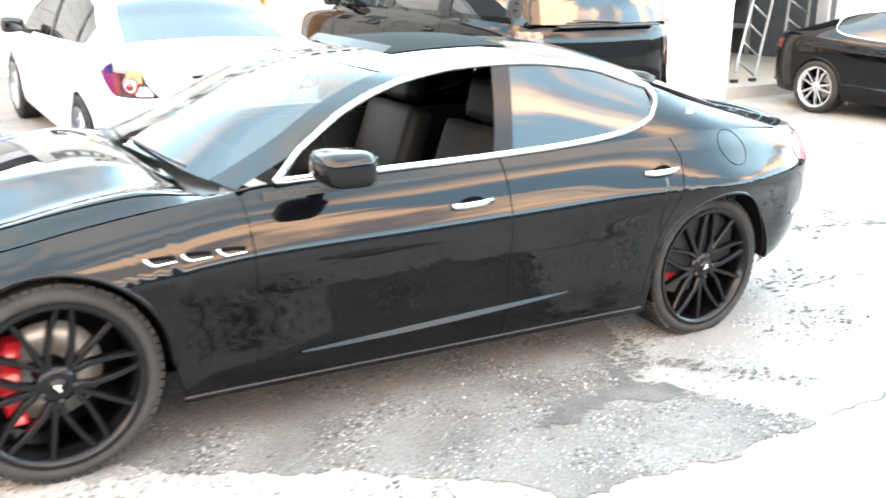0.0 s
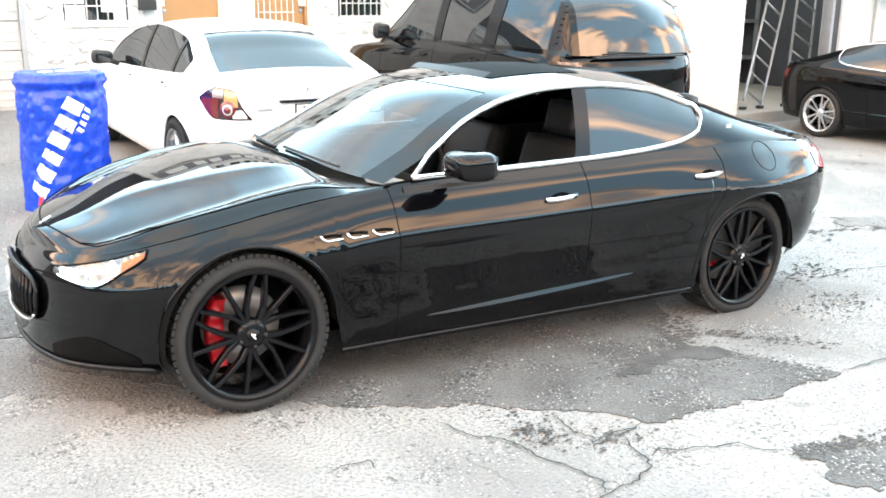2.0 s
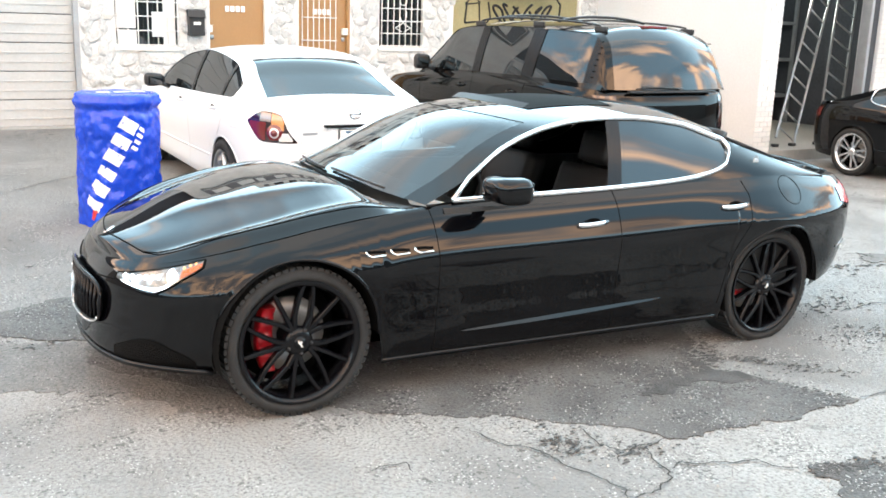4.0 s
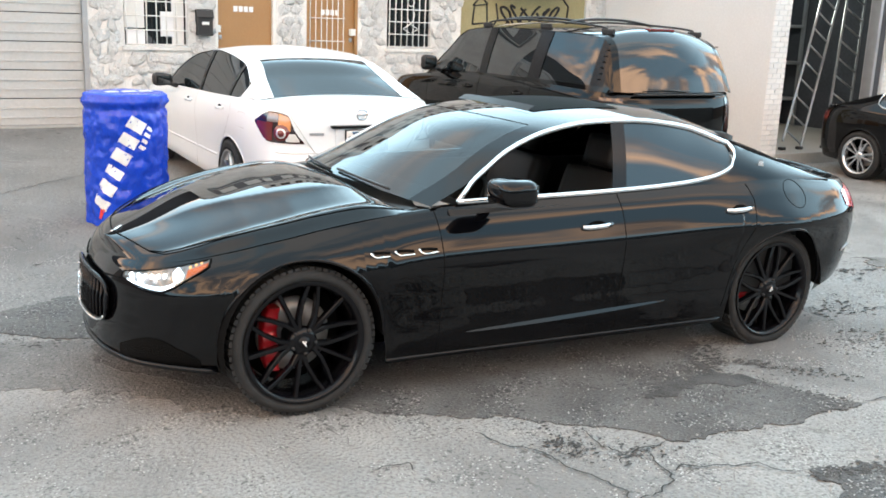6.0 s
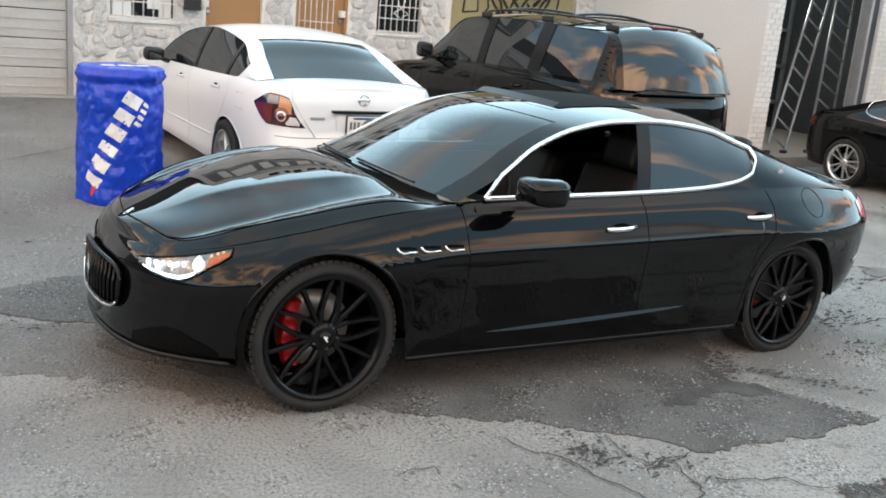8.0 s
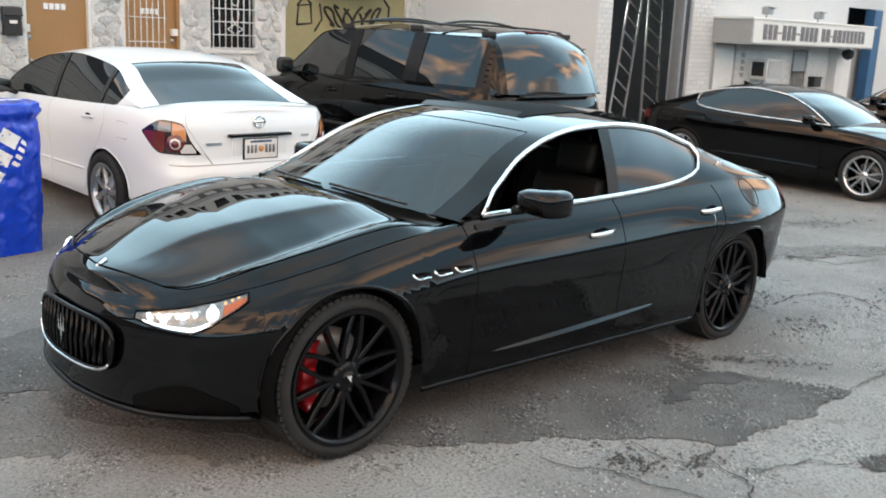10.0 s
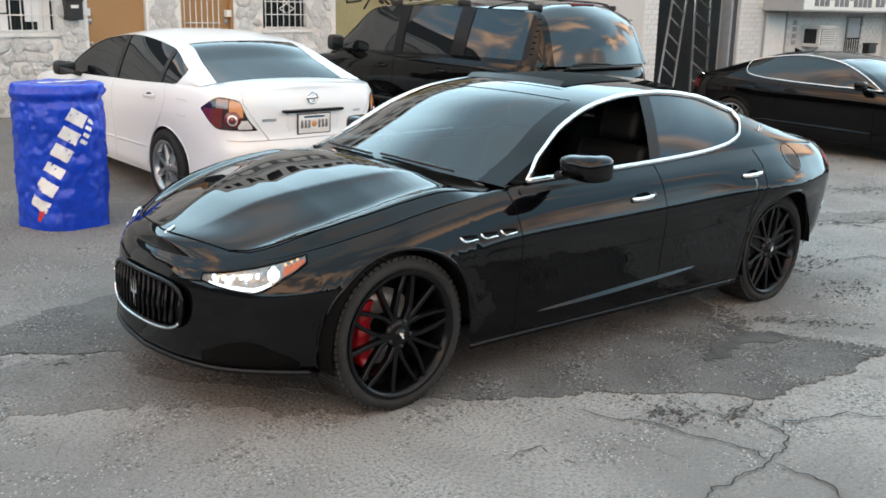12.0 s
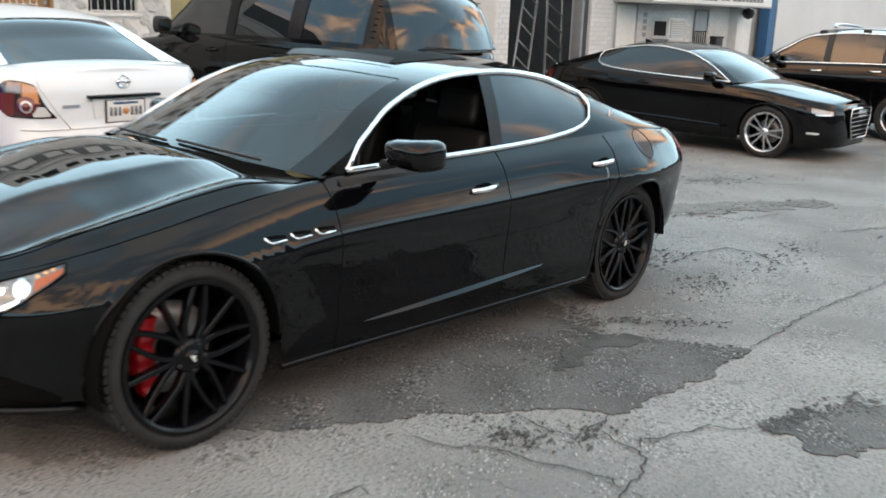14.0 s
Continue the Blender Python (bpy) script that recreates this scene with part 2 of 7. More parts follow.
def lines(keys):
    """A smooth curve through rows of (u, values ...): a function of u (monotone cubic)."""
    k = np.array(keys, float)
    u, v = k[:, 0], k[:, 1:]
    h = np.diff(u)[:, None]
    s = np.diff(v, axis=0) / h
    d = np.zeros_like(v)
    d[0], d[-1] = s[0], s[-1]
    for i in range(1, len(u) - 1):
        a, b = s[i - 1], s[i]
        ok = a * b > 0
        w1, w2 = 2 * h[i] + h[i - 1], h[i] + 2 * h[i - 1]
        d[i] = np.where(ok, (w1 + w2) / (w1 / np.where(ok, a, 1) + w2 / np.where(ok, b, 1)), 0)

    def f(x):
        x = min(max(float(x), u[0]), u[-1])
        i = min(int(np.searchsorted(u, x, side="right")) - 1, len(u) - 2)
        t, hh = (x - u[i]) / h[i, 0], h[i, 0]
        r = (2 * t**3 - 3 * t**2 + 1) * v[i] + (t**3 - 2 * t**2 + t) * hh * d[i] + (3 * t**2 - 2 * t**3) * v[i + 1] + (t**3 - t**2) * hh * d[i + 1]
        return float(r[0]) if len(r) == 1 else r

    return f


def add_grid(bm, pts, flip=False, keep=None, mi=0):
    """Faces between rows of points; keep(i, j) leaves some out."""
    vs = [[bm.verts.new(p) for p in row] for row in pts]
    for i in range(len(vs) - 1):
        for j in range(len(vs[0]) - 1):
            if keep and not keep(i, j):
                continue
            q = [vs[i][j], vs[i + 1][j], vs[i + 1][j + 1], vs[i][j + 1]]
            f = bm.faces.new(q[::-1] if flip else q)
            f.material_index = mi
    return vs


def tidy(bm, dist=0.0004):
    bmesh.ops.remove_doubles(bm, verts=bm.verts, dist=dist)
    bmesh.ops.dissolve_degenerate(bm, edges=bm.edges, dist=1e-5)
    loose = [v for v in bm.verts if not v.link_faces]
    if loose:
        bmesh.ops.delete(bm, geom=loose, context="VERTS")
    return bm


def add_box(bm, lo, hi, bevel=0.0, m=None):
    r = bmesh.ops.create_cube(bm, size=1)
    vs = r["verts"]
    c = [(a + b) / 2 for a, b in zip(lo, hi)]
    s = [abs(b - a) for a, b in zip(lo, hi)]
    for v in vs:
        v.co = Vector((c[0] + v.co.x * s[0], c[1] + v.co.y * s[1], c[2] + v.co.z * s[2]))
    if bevel:
        es = list({e for v in vs for e in v.link_edges})
        g = bmesh.ops.bevel(bm, geom=es, offset=bevel, segments=2, affect="EDGES", profile=0.7)
        vs = list(set(g["verts"]) | {v for v in vs if v.is_valid})
    if m is not None:
        bmesh.ops.transform(bm, matrix=m, verts=[v for v in vs if v.is_valid])
    return vs


def box(lo, hi, bevel=0.0):
    bm = bmesh.new()
    add_box(bm, lo, hi, bevel)
    return bm


def tube(pts, r, sides=6, closed=False, flat=1.0, bm=None, up=None):
    """A rod swept along points; flat squeezes it along its second axis."""
    bm = bm or bmesh.new()
    P = [Vector(p) for p in pts]
    n = len(P)
    rings = []
    for i, p in enumerate(P):
        a = P[i - 1] if (i or closed) else p
        b = P[(i + 1) % n] if (i < n - 1 or closed) else p
        t = (b - a).normalized()
        ref = Vector(up) if up else (Vector((0, 0, 1)) if abs(t.z) < 0.9 else Vector((1, 0, 0)))
        x = t.cross(ref).normalized()
        y = x.cross(t).normalized()
        rings.append([bm.verts.new(p + x * (math.cos(k * math.tau / sides) * r * flat) + y * (math.sin(k * math.tau / sides) * r)) for k in range(sides)])
    for i in range(n if closed else n - 1):
        A, B = rings[i], rings[(i + 1) % n]
        for k in range(sides):
            bm.faces.new([A[k], A[(k + 1) % sides], B[(k + 1) % sides], B[k]])
    if not closed:
        bm.faces.new(rings[0][::-1])
        bm.faces.new(rings[-1])
    bmesh.ops.recalc_face_normals(bm, faces=bm.faces)
    return bm


def lathe(profile, n=48, axis="y", bm=None, close=False):
    """Profile of (radius, along) turned round the y axis."""
    bm = bm or bmesh.new()
    rows = []
    for k in range(n):
        a = math.tau * k / n
        rows.append([bm.verts.new((r * math.cos(a), y, r * math.sin(a)) if axis == "y" else (r * math.cos(a), r * math.sin(a), y)) for r, y in profile])
    for k in range(n):
        A, B = rows[k], rows[(k + 1) % n]
        for j in range(len(profile) - 1):
            bm.faces.new([A[j], A[j + 1], B[j + 1], B[j]])
        if close:
            bm.faces.new([A[-1], A[0], B[0], B[-1]])
    bmesh.ops.remove_doubles(bm, verts=bm.verts, dist=1e-5)
    bmesh.ops.recalc_face_normals(bm, faces=bm.faces)
    return bm


def prism(outline, lo, hi, axis="y", bm=None, bevel=0.0):
    """A flat outline of two coordinates, drawn out from lo to hi along the third axis."""
    bm = bm or bmesh.new()

    def at(p, d):
        return {"y": (p[0], d, p[1]), "x": (d, p[0], p[1]), "z": (p[0], p[1], d)}[axis]

    A = [bm.verts.new(at(p, lo)) for p in outline]
    B = [bm.verts.new(at(p, hi)) for p in outline]
    fs = [bm.faces.new(A), bm.faces.new(B[::-1])]
    for i in range(len(A)):
        j = (i + 1) % len(A)
        fs.append(bm.faces.new([A[i], B[i], B[j], A[j]]))
    bmesh.ops.recalc_face_normals(bm, faces=bm.faces)
    if bevel:
        bmesh.ops.bevel(bm, geom=[e for e in bm.edges], offset=bevel, segments=2, affect="EDGES", profile=0.7)
    return bm


# asphalt tone, set darker to carry the shade under the sedan
M["repair"] = mat("repair", (0.072, 0.07, 0.067), 0.9, 0.0, 0.3, 2.6, 70, bump=0.014, bump_scale=60, tint=(0.158, 0.155, 0.15))
M["stain"] = mat("stain", (0.125, 0.122, 0.117), 0.9, 0.0, 0.25, 3.0, 50, bump=0.012, bump_scale=60, tint=(0.23, 0.225, 0.215))
M["grit"] = mat("grit", (0.4, 0.39, 0.37), 0.9, 0.0, 0.4, 20, 60, tint=(0.5, 0.49, 0.47))
M["stone_face"] = mat("stone_face", (0.63, 0.635, 0.63), 0.9, 0.0, 0.14, 1.2, 5, bump=0.05, bump_scale=4, each=0.05)


# ---------------------------------------------------------------- cars
# A car's own space: x runs from its front axle backwards, y across (0 in the middle), z up.
def smooth01(a, b, x):
    t = min(max((x - a) / (b - a), 0), 1)
    return t * t * (3 - 2 * t)


class Shell:
    """The skin of a car: a wall round its plan, a hood and deck across it, and a cabin above."""

    def __init__(self, s):
        self.s = s
        self.plan, self.top, self.low = lines(s["plan"]), lines(s["top"]), lines(s["low"])
        self.prof = [lines(s[k]) for k in ("nose", "flank", "tail")]
        self.rail, self.crown = lines(s["rail"]), lines(s["crown"])
        us = np.linspace(0, 1, 1201)
        xy = np.array([self.plan(u) for u in us])
        self.us, self.xs = us, np.maximum.accumulate(xy[:, 0] + 1e-6 * np.arange(len(us)))

    def u_at(self, x):
        return float(np.interp(x, self.xs, self.us))

    def inset(self, u, t):
        f, r = 1 - smooth01(0.1, 0.22, u), smooth01(0.8, 0.9, u)
        a, b, c = (p(t) for p in self.prof)
        return a * f + c * r + b * (1 - f - r)

    def wall(self, u, z):
        """The skin's point on the +y side at plan parameter u and height z."""
        x, y = self.plan(u)
        e = 0.002
        (xa, ya), (xb, yb) = self.plan(max(u - e, 0)), self.plan(min(u + e, 1))
        tx, ty = xb - xa, yb - ya
        if u < e or u > 1 - e:
            tx, ty = 0, (1 if u < e else -1)
        n = math.hypot(tx, ty) or 1
        nx, ny = -ty / n, tx / n
        lo, hi = self.low(u), self.top(u)
        d = self.inset(u, (z - lo) / (hi - lo))
        for cx, wx, cz, wz, k in self.s.get("haunch", ()):
            d -= k * math.exp(-(((x - cx) / wx) ** 2) - ((z - cz) / wz) ** 2)
        return Vector((x - nx * d, max(y - ny * d, 0), z))

    def side(self, x, z, out=0.0, sgn=-1):
        p = self.wall(self.u_at(x), z)
        return Vector((x, sgn * (p.y + out), z))

    def fold(self, x, q):
        """The hood's raised middle, its crease and the swell of the wings: height added at x and q (0 middle, 1 edge)."""
        k, a = self.s.get("ridge", 0), abs(q)
        if not k:
            return 0
        lead = smooth01(-0.74, -0.3, x) * (1 - smooth01(0.3, 0.6, x))
        crease = 0.25 + 0.3 * smooth01(-0.7, 0.5, x)
        d = a - crease
        mid = 1 - 0.05 * math.exp(d / 0.05) if d < 0 else 0.95 * math.exp(-d / 0.17)
        return k * lead * (mid + 1.1 * math.exp(-(((a - 0.9) / 0.07) ** 2)))

    def arch(self, x):
        s, z = self.s, 0
        for hx in (0, s["base"]):
            d = abs(x - hx)
            if d < s["arch"]:
                z = max(z, s["hub"] + math.sqrt(s["arch"] ** 2 - d * d))
        return z

    def roof(self, k, v):
        """Cabin top: k runs 0 (cowl) 1 (header) 2 (rear header) 3 (deck), v from the rail (0) to the middle (1)."""
        rx, rw, rz = self.rail(k)
        cx, cz = self.crown(k)
        q = 1 - (1 - v) ** 2.3
        return Vector((rx + (cx - rx) * (1 - (1 - v) ** 2), rw * (1 - v), rz + (cz - rz) * q))


def wheel(parent, x, y, hub, r, width, style, sgn, rim_r=None, turn=0.0, caliper=1.0):
    """One wheel; its outer face looks along sgn * y."""
    w = tagged(new("wheel"), "", "")
    w.parent = parent
    w.matrix_basis = pose(x, y, hub, 0, turn, 0) @ (pose(0, 0, 0, 0, 0, 180) if sgn > 0 else Matrix())
    rim_r = rim_r or r * 0.775
    h = width / 2
    # outer face at y = -h in the wheel's own space
    part("tyre", lathe([(rim_r, -h + 0.012), (rim_r + 0.012, -h + 0.002), (r - 0.045, -h - 0.008), (r - 0.018, -h + 0.004), (r - 0.011, -h + 0.022), (r - 0.007, -h + 0.05), (r - 0.007, h - 0.05), (r - 0.012, h - 0.015), (rim_r, h - 0.012)], 72), "rubber", w)
    # shoulder blocks of the tread
    blocks = bmesh.new()
    for k in range(64):
        add_box(blocks, (r - 0.014, -h + 0.013, -0.0125), (r, h - 0.03, 0.0125), m=pose(0, 0, 0, 0, 360 * k / 64, 0))
    tagged(part("tread", blocks, "rubber", w, smooth=False), kind="stuff")
    rimmat = {"mesh": "black_rim", "ten": "alloy"}.get(style, "silver")
    part("rim", lathe([(rim_r + 0.006, -h - 0.004), (rim_r - 0.004, -h - 0.006), (rim_r - 0.018, -h + 0.004), (rim_r - 0.03, -h + 0.05), (rim_r - 0.035, h - 0.03), (rim_r, h - 0.015)], 64), rimmat, w)
    disc_r = rim_r * 0.62
    still = pose(0, 0, 0, 0, -turn, 0)
    part("brake_disc", lathe([(0.06, 0.03), (disc_r, 0.03), (disc_r, 0.055), (0.06, 0.055)], 40, close=True), "disc", w)
    # near-black plate that paints the shaded inside of the wheel
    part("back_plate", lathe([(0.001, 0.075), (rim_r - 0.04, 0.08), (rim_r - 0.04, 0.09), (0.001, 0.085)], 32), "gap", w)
    face = -h + 0.012
    if style == "mesh":
        # five stems, each fanning into three thin spokes, so that neighbours meet in pairs at the rim
        for k in range(5):
            for sg in (-1, 0, 1):
                bm = bmesh.new()
                rows = []
                for q, deg, wide, dp in ((0.2, 8, 0.013, 0.012), (0.42, 17, 0.0115, 0.004), (0.7, 26, 0.011, 0.0), (0.965, 31.5, 0.0105, -0.004)) if sg else ((0.2, 0, 0.014, 0.012), (0.5, 0, 0.011, 0.006), (0.965, 0, 0.0105, -0.004)):
                    f, rr = radians(deg * sg), rim_r * q
                    c, e = Vector((rr * math.cos(f), 0, rr * math.sin(f))), Vector((-math.sin(f), 0, math.cos(f)))
                    rows.append([c + e * wide * a + Vector((0, face + y, 0)) for a, y in ((-1, dp + 0.036), (-1, dp + 0.006), (-0.6, dp), (0.6, dp), (1, dp + 0.006), (1, dp + 0.036))])
                add_grid(bm, rows)
                bmesh.ops.recalc_face_normals(bm, faces=bm.faces)
                bmesh.ops.transform(bm, matrix=pose(0, 0, 0, 0, 72 * k, 0), verts=bm.verts)
                part("spoke", bm, rimmat, w, smooth=False)
        part("hub_plate", lathe([(0.001, face + 0.004), (0.045, face + 0.004), (0.066, face + 0.014), (0.07, face + 0.04)], 40), rimmat, w)
        part("hub_cap", lathe([(0.001, face - 0.008), (0.024, face - 0.006), (0.03, face + 0.006)], 24), "black_rim", w)
        part("cap_mark", prism([(-0.010, -0.016), (-0.004, -0.016), (-0.002, -0.003), (0.009, -0.002), (0.008, 0.004), (0.0, 0.004), (0.002, 0.016), (-0.006, 0.014)], face - 0.0125, face - 0.0075), "white_metal", w, smooth=False)
        for k in range(5):
            a = math.tau * (k + 0.25) / 5
            b = lathe([(0.001, -0.006), (0.009, -0.004), (0.01, 0.01)], 6)
            bmesh.ops.transform(b, matrix=Matrix.Translation((0.058 * math.cos(a), face + 0.006, 0.058 * math.sin(a))), verts=b.verts)
            part("lug_nut", b, "black_plastic", w)
        # caliper: a tall curved block on the disc's forward side, with four swellings for its pistons
        sg = -1 if sgn < 0 else 1
        bm = bmesh.new()
        rows = []
        for k in range(29):
            q = (k / 14 - 1) * caliper
            z, xo, xi = 0.15 * q, 0.172 - 0.03 * q * q, 0.098 - 0.012 * q * q
            bulge = 0.007 * (1 + math.cos(k * math.tau / 7))
            rows.append([(x * sg, y, z) for x, y in ((xi, 0.03), (xi, -0.02 - bulge), (xi + 0.01, -0.026 - bulge), (xo - 0.01, -0.026 - bulge), (xo, -0.02 - bulge), (xo, 0.03))])
        add_grid(bm, rows)
        bm.faces.new([bm.verts.new(p) for p in rows[0]])
        bm.faces.new([bm.verts.new(p) for p in rows[-1]])
        bmesh.ops.recalc_face_normals(bm, faces=bm.faces)
        bmesh.ops.transform(bm, matrix=still, verts=bm.verts)
        part("brake_caliper", bm, "red_caliper", w, "glossy red brake caliper")
        return w
    n = 5 if style == "ten" else 7
    for k in range(n):
        bm = bmesh.new()
        for sg in (-1, 1) if style == "ten" else (0,):
            e0, e1 = (0.02, 0.019) if style == "ten" else (0.03, 0.022)
            f = radians(13) * sg
            r2 = rim_r - 0.01
            rows = []
            for rr, cc, e in ((0.04, 0.012 * sg, e0), (r2 * math.cos(f), r2 * math.sin(f), e1)):
                rows.append([(rr, face + 0.04, cc - e), (rr, face + 0.004, cc - e * 0.6), (rr, face + 0.004, cc + e * 0.6), (rr, face + 0.04, cc + e)])
            add_grid(bm, rows)
        bmesh.ops.recalc_face_normals(bm, faces=bm.faces)
        bmesh.ops.transform(bm, matrix=pose(0, 0, 0, 0, 360 / n * k, 0), verts=bm.verts)
        part("spoke", bm, rimmat, w, smooth=False)
    part("hub_cap", lathe([(0.001, face - 0.006), (0.035, face - 0.004), (0.06, face + 0.008), (0.062, face + 0.03)], 32), rimmat, w)
    return w


def seam(sh, pts, parent, sgn=-1, w=0.0035, name="door_seam", material="gap"):
    """A shut line: a thin dark strip along (x, z) points on the flank."""
    P = []
    for (xa, za), (xb, zb) in zip(pts, pts[1:]):
        n = max(2, int(math.hypot(xb - xa, zb - za) / 0.03))
        P += [sh.side(xa + (xb - xa) * k / n, za + (zb - za) * k / n, -0.0005, sgn) for k in range(n)]
    P.append(sh.side(*pts[-1], -0.0005, sgn))
    return part(name, tube(P, w, 5, flat=0.6), material, parent, smooth=True)


def car_shell(car, sh, paint, glassy="dark_glass", windows=(), trim=None, open_front=False):
    s = sh.s
    base, R, hub = s["base"], s["arch"], s["hub"]
    # stations round the plan, close together beside the wheel arches
    us = set(np.linspace(0, 1, 120).round(5))
    for hx in (0, base):
        for k in range(0, 25):
            us.add(round(sh.u_at(hx + R * 0.9999 * math.cos(math.pi * k / 24)), 5))
    for x in s.get("doors", ()):
        us.add(round(sh.u_at(x), 5))
    us = sorted(us)
    NT = s.get("rings", 16)
    skins = []
    doors = s.get("doors", ())
    for sgn in (-1, 1):
        rows = []
        for u in us:
            lo, hi = sh.low(u), sh.top(u)
            x = sh.plan(u)[0]
            a = max(lo, sh.arch(x))
            col = []
            for k in range(NT + 1):
                t = k / NT
                t = t + 0.12 * math.sin(math.tau * t) / math.tau * -1
                p = sh.wall(u, a + (hi - a) * t)
                col.append((p.x, sgn * p.y, p.z))
            rows.append(col)

        def which(i, j):
            xm = (sh.plan(us[i])[0] + sh.plan(us[i + 1])[0]) / 2
            if len(doors) == 3 and doors[0] < xm < doors[1]:
                return "front_door"
            if len(doors) == 3 and doors[1] < xm < doors[2]:
                return "rear_door"
            if len(doors) == 2 and doors[0] < xm < doors[1]:
                return "front_door"
            return "body"

        for g in ("front_door", "rear_door"):
            bm = bmesh.new()
            add_grid(bm, rows, sgn > 0, lambda i, j: which(i, j) == g)
            tidy(bm)
            if len(bm.faces):
                part("door", bm, paint, car)
            else:
                bm.free()
        skins.append((rows, sgn, which))
    bm = bmesh.new()
    for rows, sgn, which in skins:
        add_grid(bm, rows, sgn > 0, lambda i, j: which(i, j) == "body")
    # hood and deck
    hood, deck = s["hood"], s["deck"]
    C = 96
    for zone, bulge in ((hood, s["hood_crown"]), (deck, s["deck_crown"])):
        f = lines(bulge)
        rows = []
        for u in us:
            x = sh.plan(u)[0]
            if zone[0] - 1e-4 <= x <= zone[1] + 1e-4:
                p = sh.wall(u, sh.top(u))
                c = f(p.x)
                row = []
                for k in range(C + 1):
                    q = -1 + 2 * k / C
                    row.append((p.x, p.y * q, p.z + c * (1 - abs(q) ** s.get('arc', 2.2)) + (sh.fold(x, q) if zone is hood else 0)))
                rows.append(row)
        if len(rows) > 1:
            add_grid(bm, rows, True)
    # floor pan
    rows = []
    for u in us:
        p = sh.wall(u, sh.low(u))
        lo = sh.low(u)
        rows.append([(p.x, p.y * 0.72 * q, lo + 0.02) for q in (-1, -0.5, 0, 0.5, 1)])
    add_grid(bm, rows, False, None)
    # A pillars, roof, C pillars
    va = s["pillar"]
    NV = 10
    ks = np.linspace(0, 3, 61)
    for sgn in (-1, 1):
        for lo_v, hi_v, sel in ((0, va, lambda k: True), (va, 1, lambda k: 1 - 1e-6 <= k <= 2 + 1e-6)):
            kk = [k for k in ks if sel(k)]
            rows = []
            for k in kk:
                rows.append([(p.x, sgn * p.y, p.z) for p in (sh.roof(k, lo_v + (hi_v - lo_v) * j / NV) for j in range(NV + 1))])
            add_grid(bm, rows, sgn < 0)
    # quarter panel from the belt to the rail, round the side windows
    low = lines(s["sill"])
    rk = [(k, sh.rail(k)) for k in np.linspace(0, 3, 241)]
    rxs = [r[0] for _, r in rk]

    def rail_x(x):
        k = float(np.interp(x, rxs, [k for k, _ in rk]))
        return sh.rail(k)

    def belt(x):
        u = sh.u_at(x)
        return sh.wall(u, sh.top(u))

    x_end = s["win_end"]
    xs1 = np.linspace(rxs[0], x_end, 40)
    xs2 = np.linspace(x_end, rxs[-1], 24)

    def lean(x, t):
        """Moves x back by the rake of the pillar between the doors at the share t of its height."""
        mid = (windows[0][1] + windows[1][0]) / 2 if len(windows) > 1 else 0
        return x + s.get("slant", 0) * t * math.exp(-(((x - mid) / 0.3) ** 2))

    def cab(x, z, sgn, out=0.0):
        """A point of the cabin's side at x and z."""
        b, r = belt(x), rail_x(x)
        t = (z - b.z) / max(r[2] - b.z, 1e-4)
        t = min(max(t, 0), 1)
        return Vector((x, sgn * (b.y + (r[1] - b.y) * t + 0.012 * math.sin(math.pi * t) + out), z))

    for sgn in (-1, 1):
        add_grid(bm, [[cab(x, belt(x).z + (max(low(x), belt(x).z) - belt(x).z) * j / 3, sgn) for j in range(4)] for x in xs1], sgn > 0)
        add_grid(bm, [[cab(x, belt(x).z + (rail_x(x)[2] - belt(x).z) * j / 8, sgn) for j in range(9)] for x in xs2], sgn > 0)
    tidy(bm, 0.001)
    bmesh.ops.recalc_face_normals(bm, faces=bm.faces)
    part("body", bm, paint, car)
    # glass
    for name, k0, k1 in (("windscreen", 0.0, 1.0), ("rear_window", 2.0, 3.0)):
        bm = bmesh.new()
        rows = []
        n = 20
        for k in np.linspace(k0, k1, n + 1):
            row = []
            for j in range(-10, 11):
                v = va + (1 - va) * (1 - abs(j) / 10)
                p = sh.roof(k, v)
                row.append((p.x, p.y * (1 if j > 0 else -1), p.z - 0.003))
            rows.append(row)
        add_grid(bm, rows, True)
        tidy(bm)
        bm.normal_update()
        if sum(fc.normal.z for fc in bm.faces) < 0:
            bmesh.ops.reverse_faces(bm, faces=bm.faces)
        part(name, bm, s.get("screen", glassy) if name == "windscreen" else glassy, car)
    for sgn in (-1, 1):
        for a, b in windows:
            if open_front and a < 1.0:
                continue
            bm = bmesh.new()
            rows = []
            for x in np.linspace(a, b, 18):
                z0, z1 = max(low(x), belt(x).z), rail_x(x)[2]
                rows.append([cab(lean(x, j / 8), z0 + (z1 - z0) * j / 8, sgn, -0.008) for j in range(9)])
            add_grid(bm, rows, sgn > 0)
            bm.normal_update()
            if sum(fc.normal.y for fc in bm.faces) * sgn < 0:
                bmesh.ops.reverse_faces(bm, faces=bm.faces)
            part("side_window", bm, glassy, car)
        # pillars between the windows
        for (a, b), (c, d) in zip(windows, windows[1:]):
            bm = bmesh.new()
            rows = []
            for x in np.linspace(b - 0.012, c + 0.012, 5):
                z0, z1 = max(low(x), belt(x).z), rail_x(x)[2]
                rows.append([cab(lean(x, j / 8), z0 + (z1 - z0) * j / 8, sgn, -0.001) for j in range(9)])
            add_grid(bm, rows, sgn > 0)
            part("window_pillar", bm, s.get("pillar_mat", "black_rim"), car)
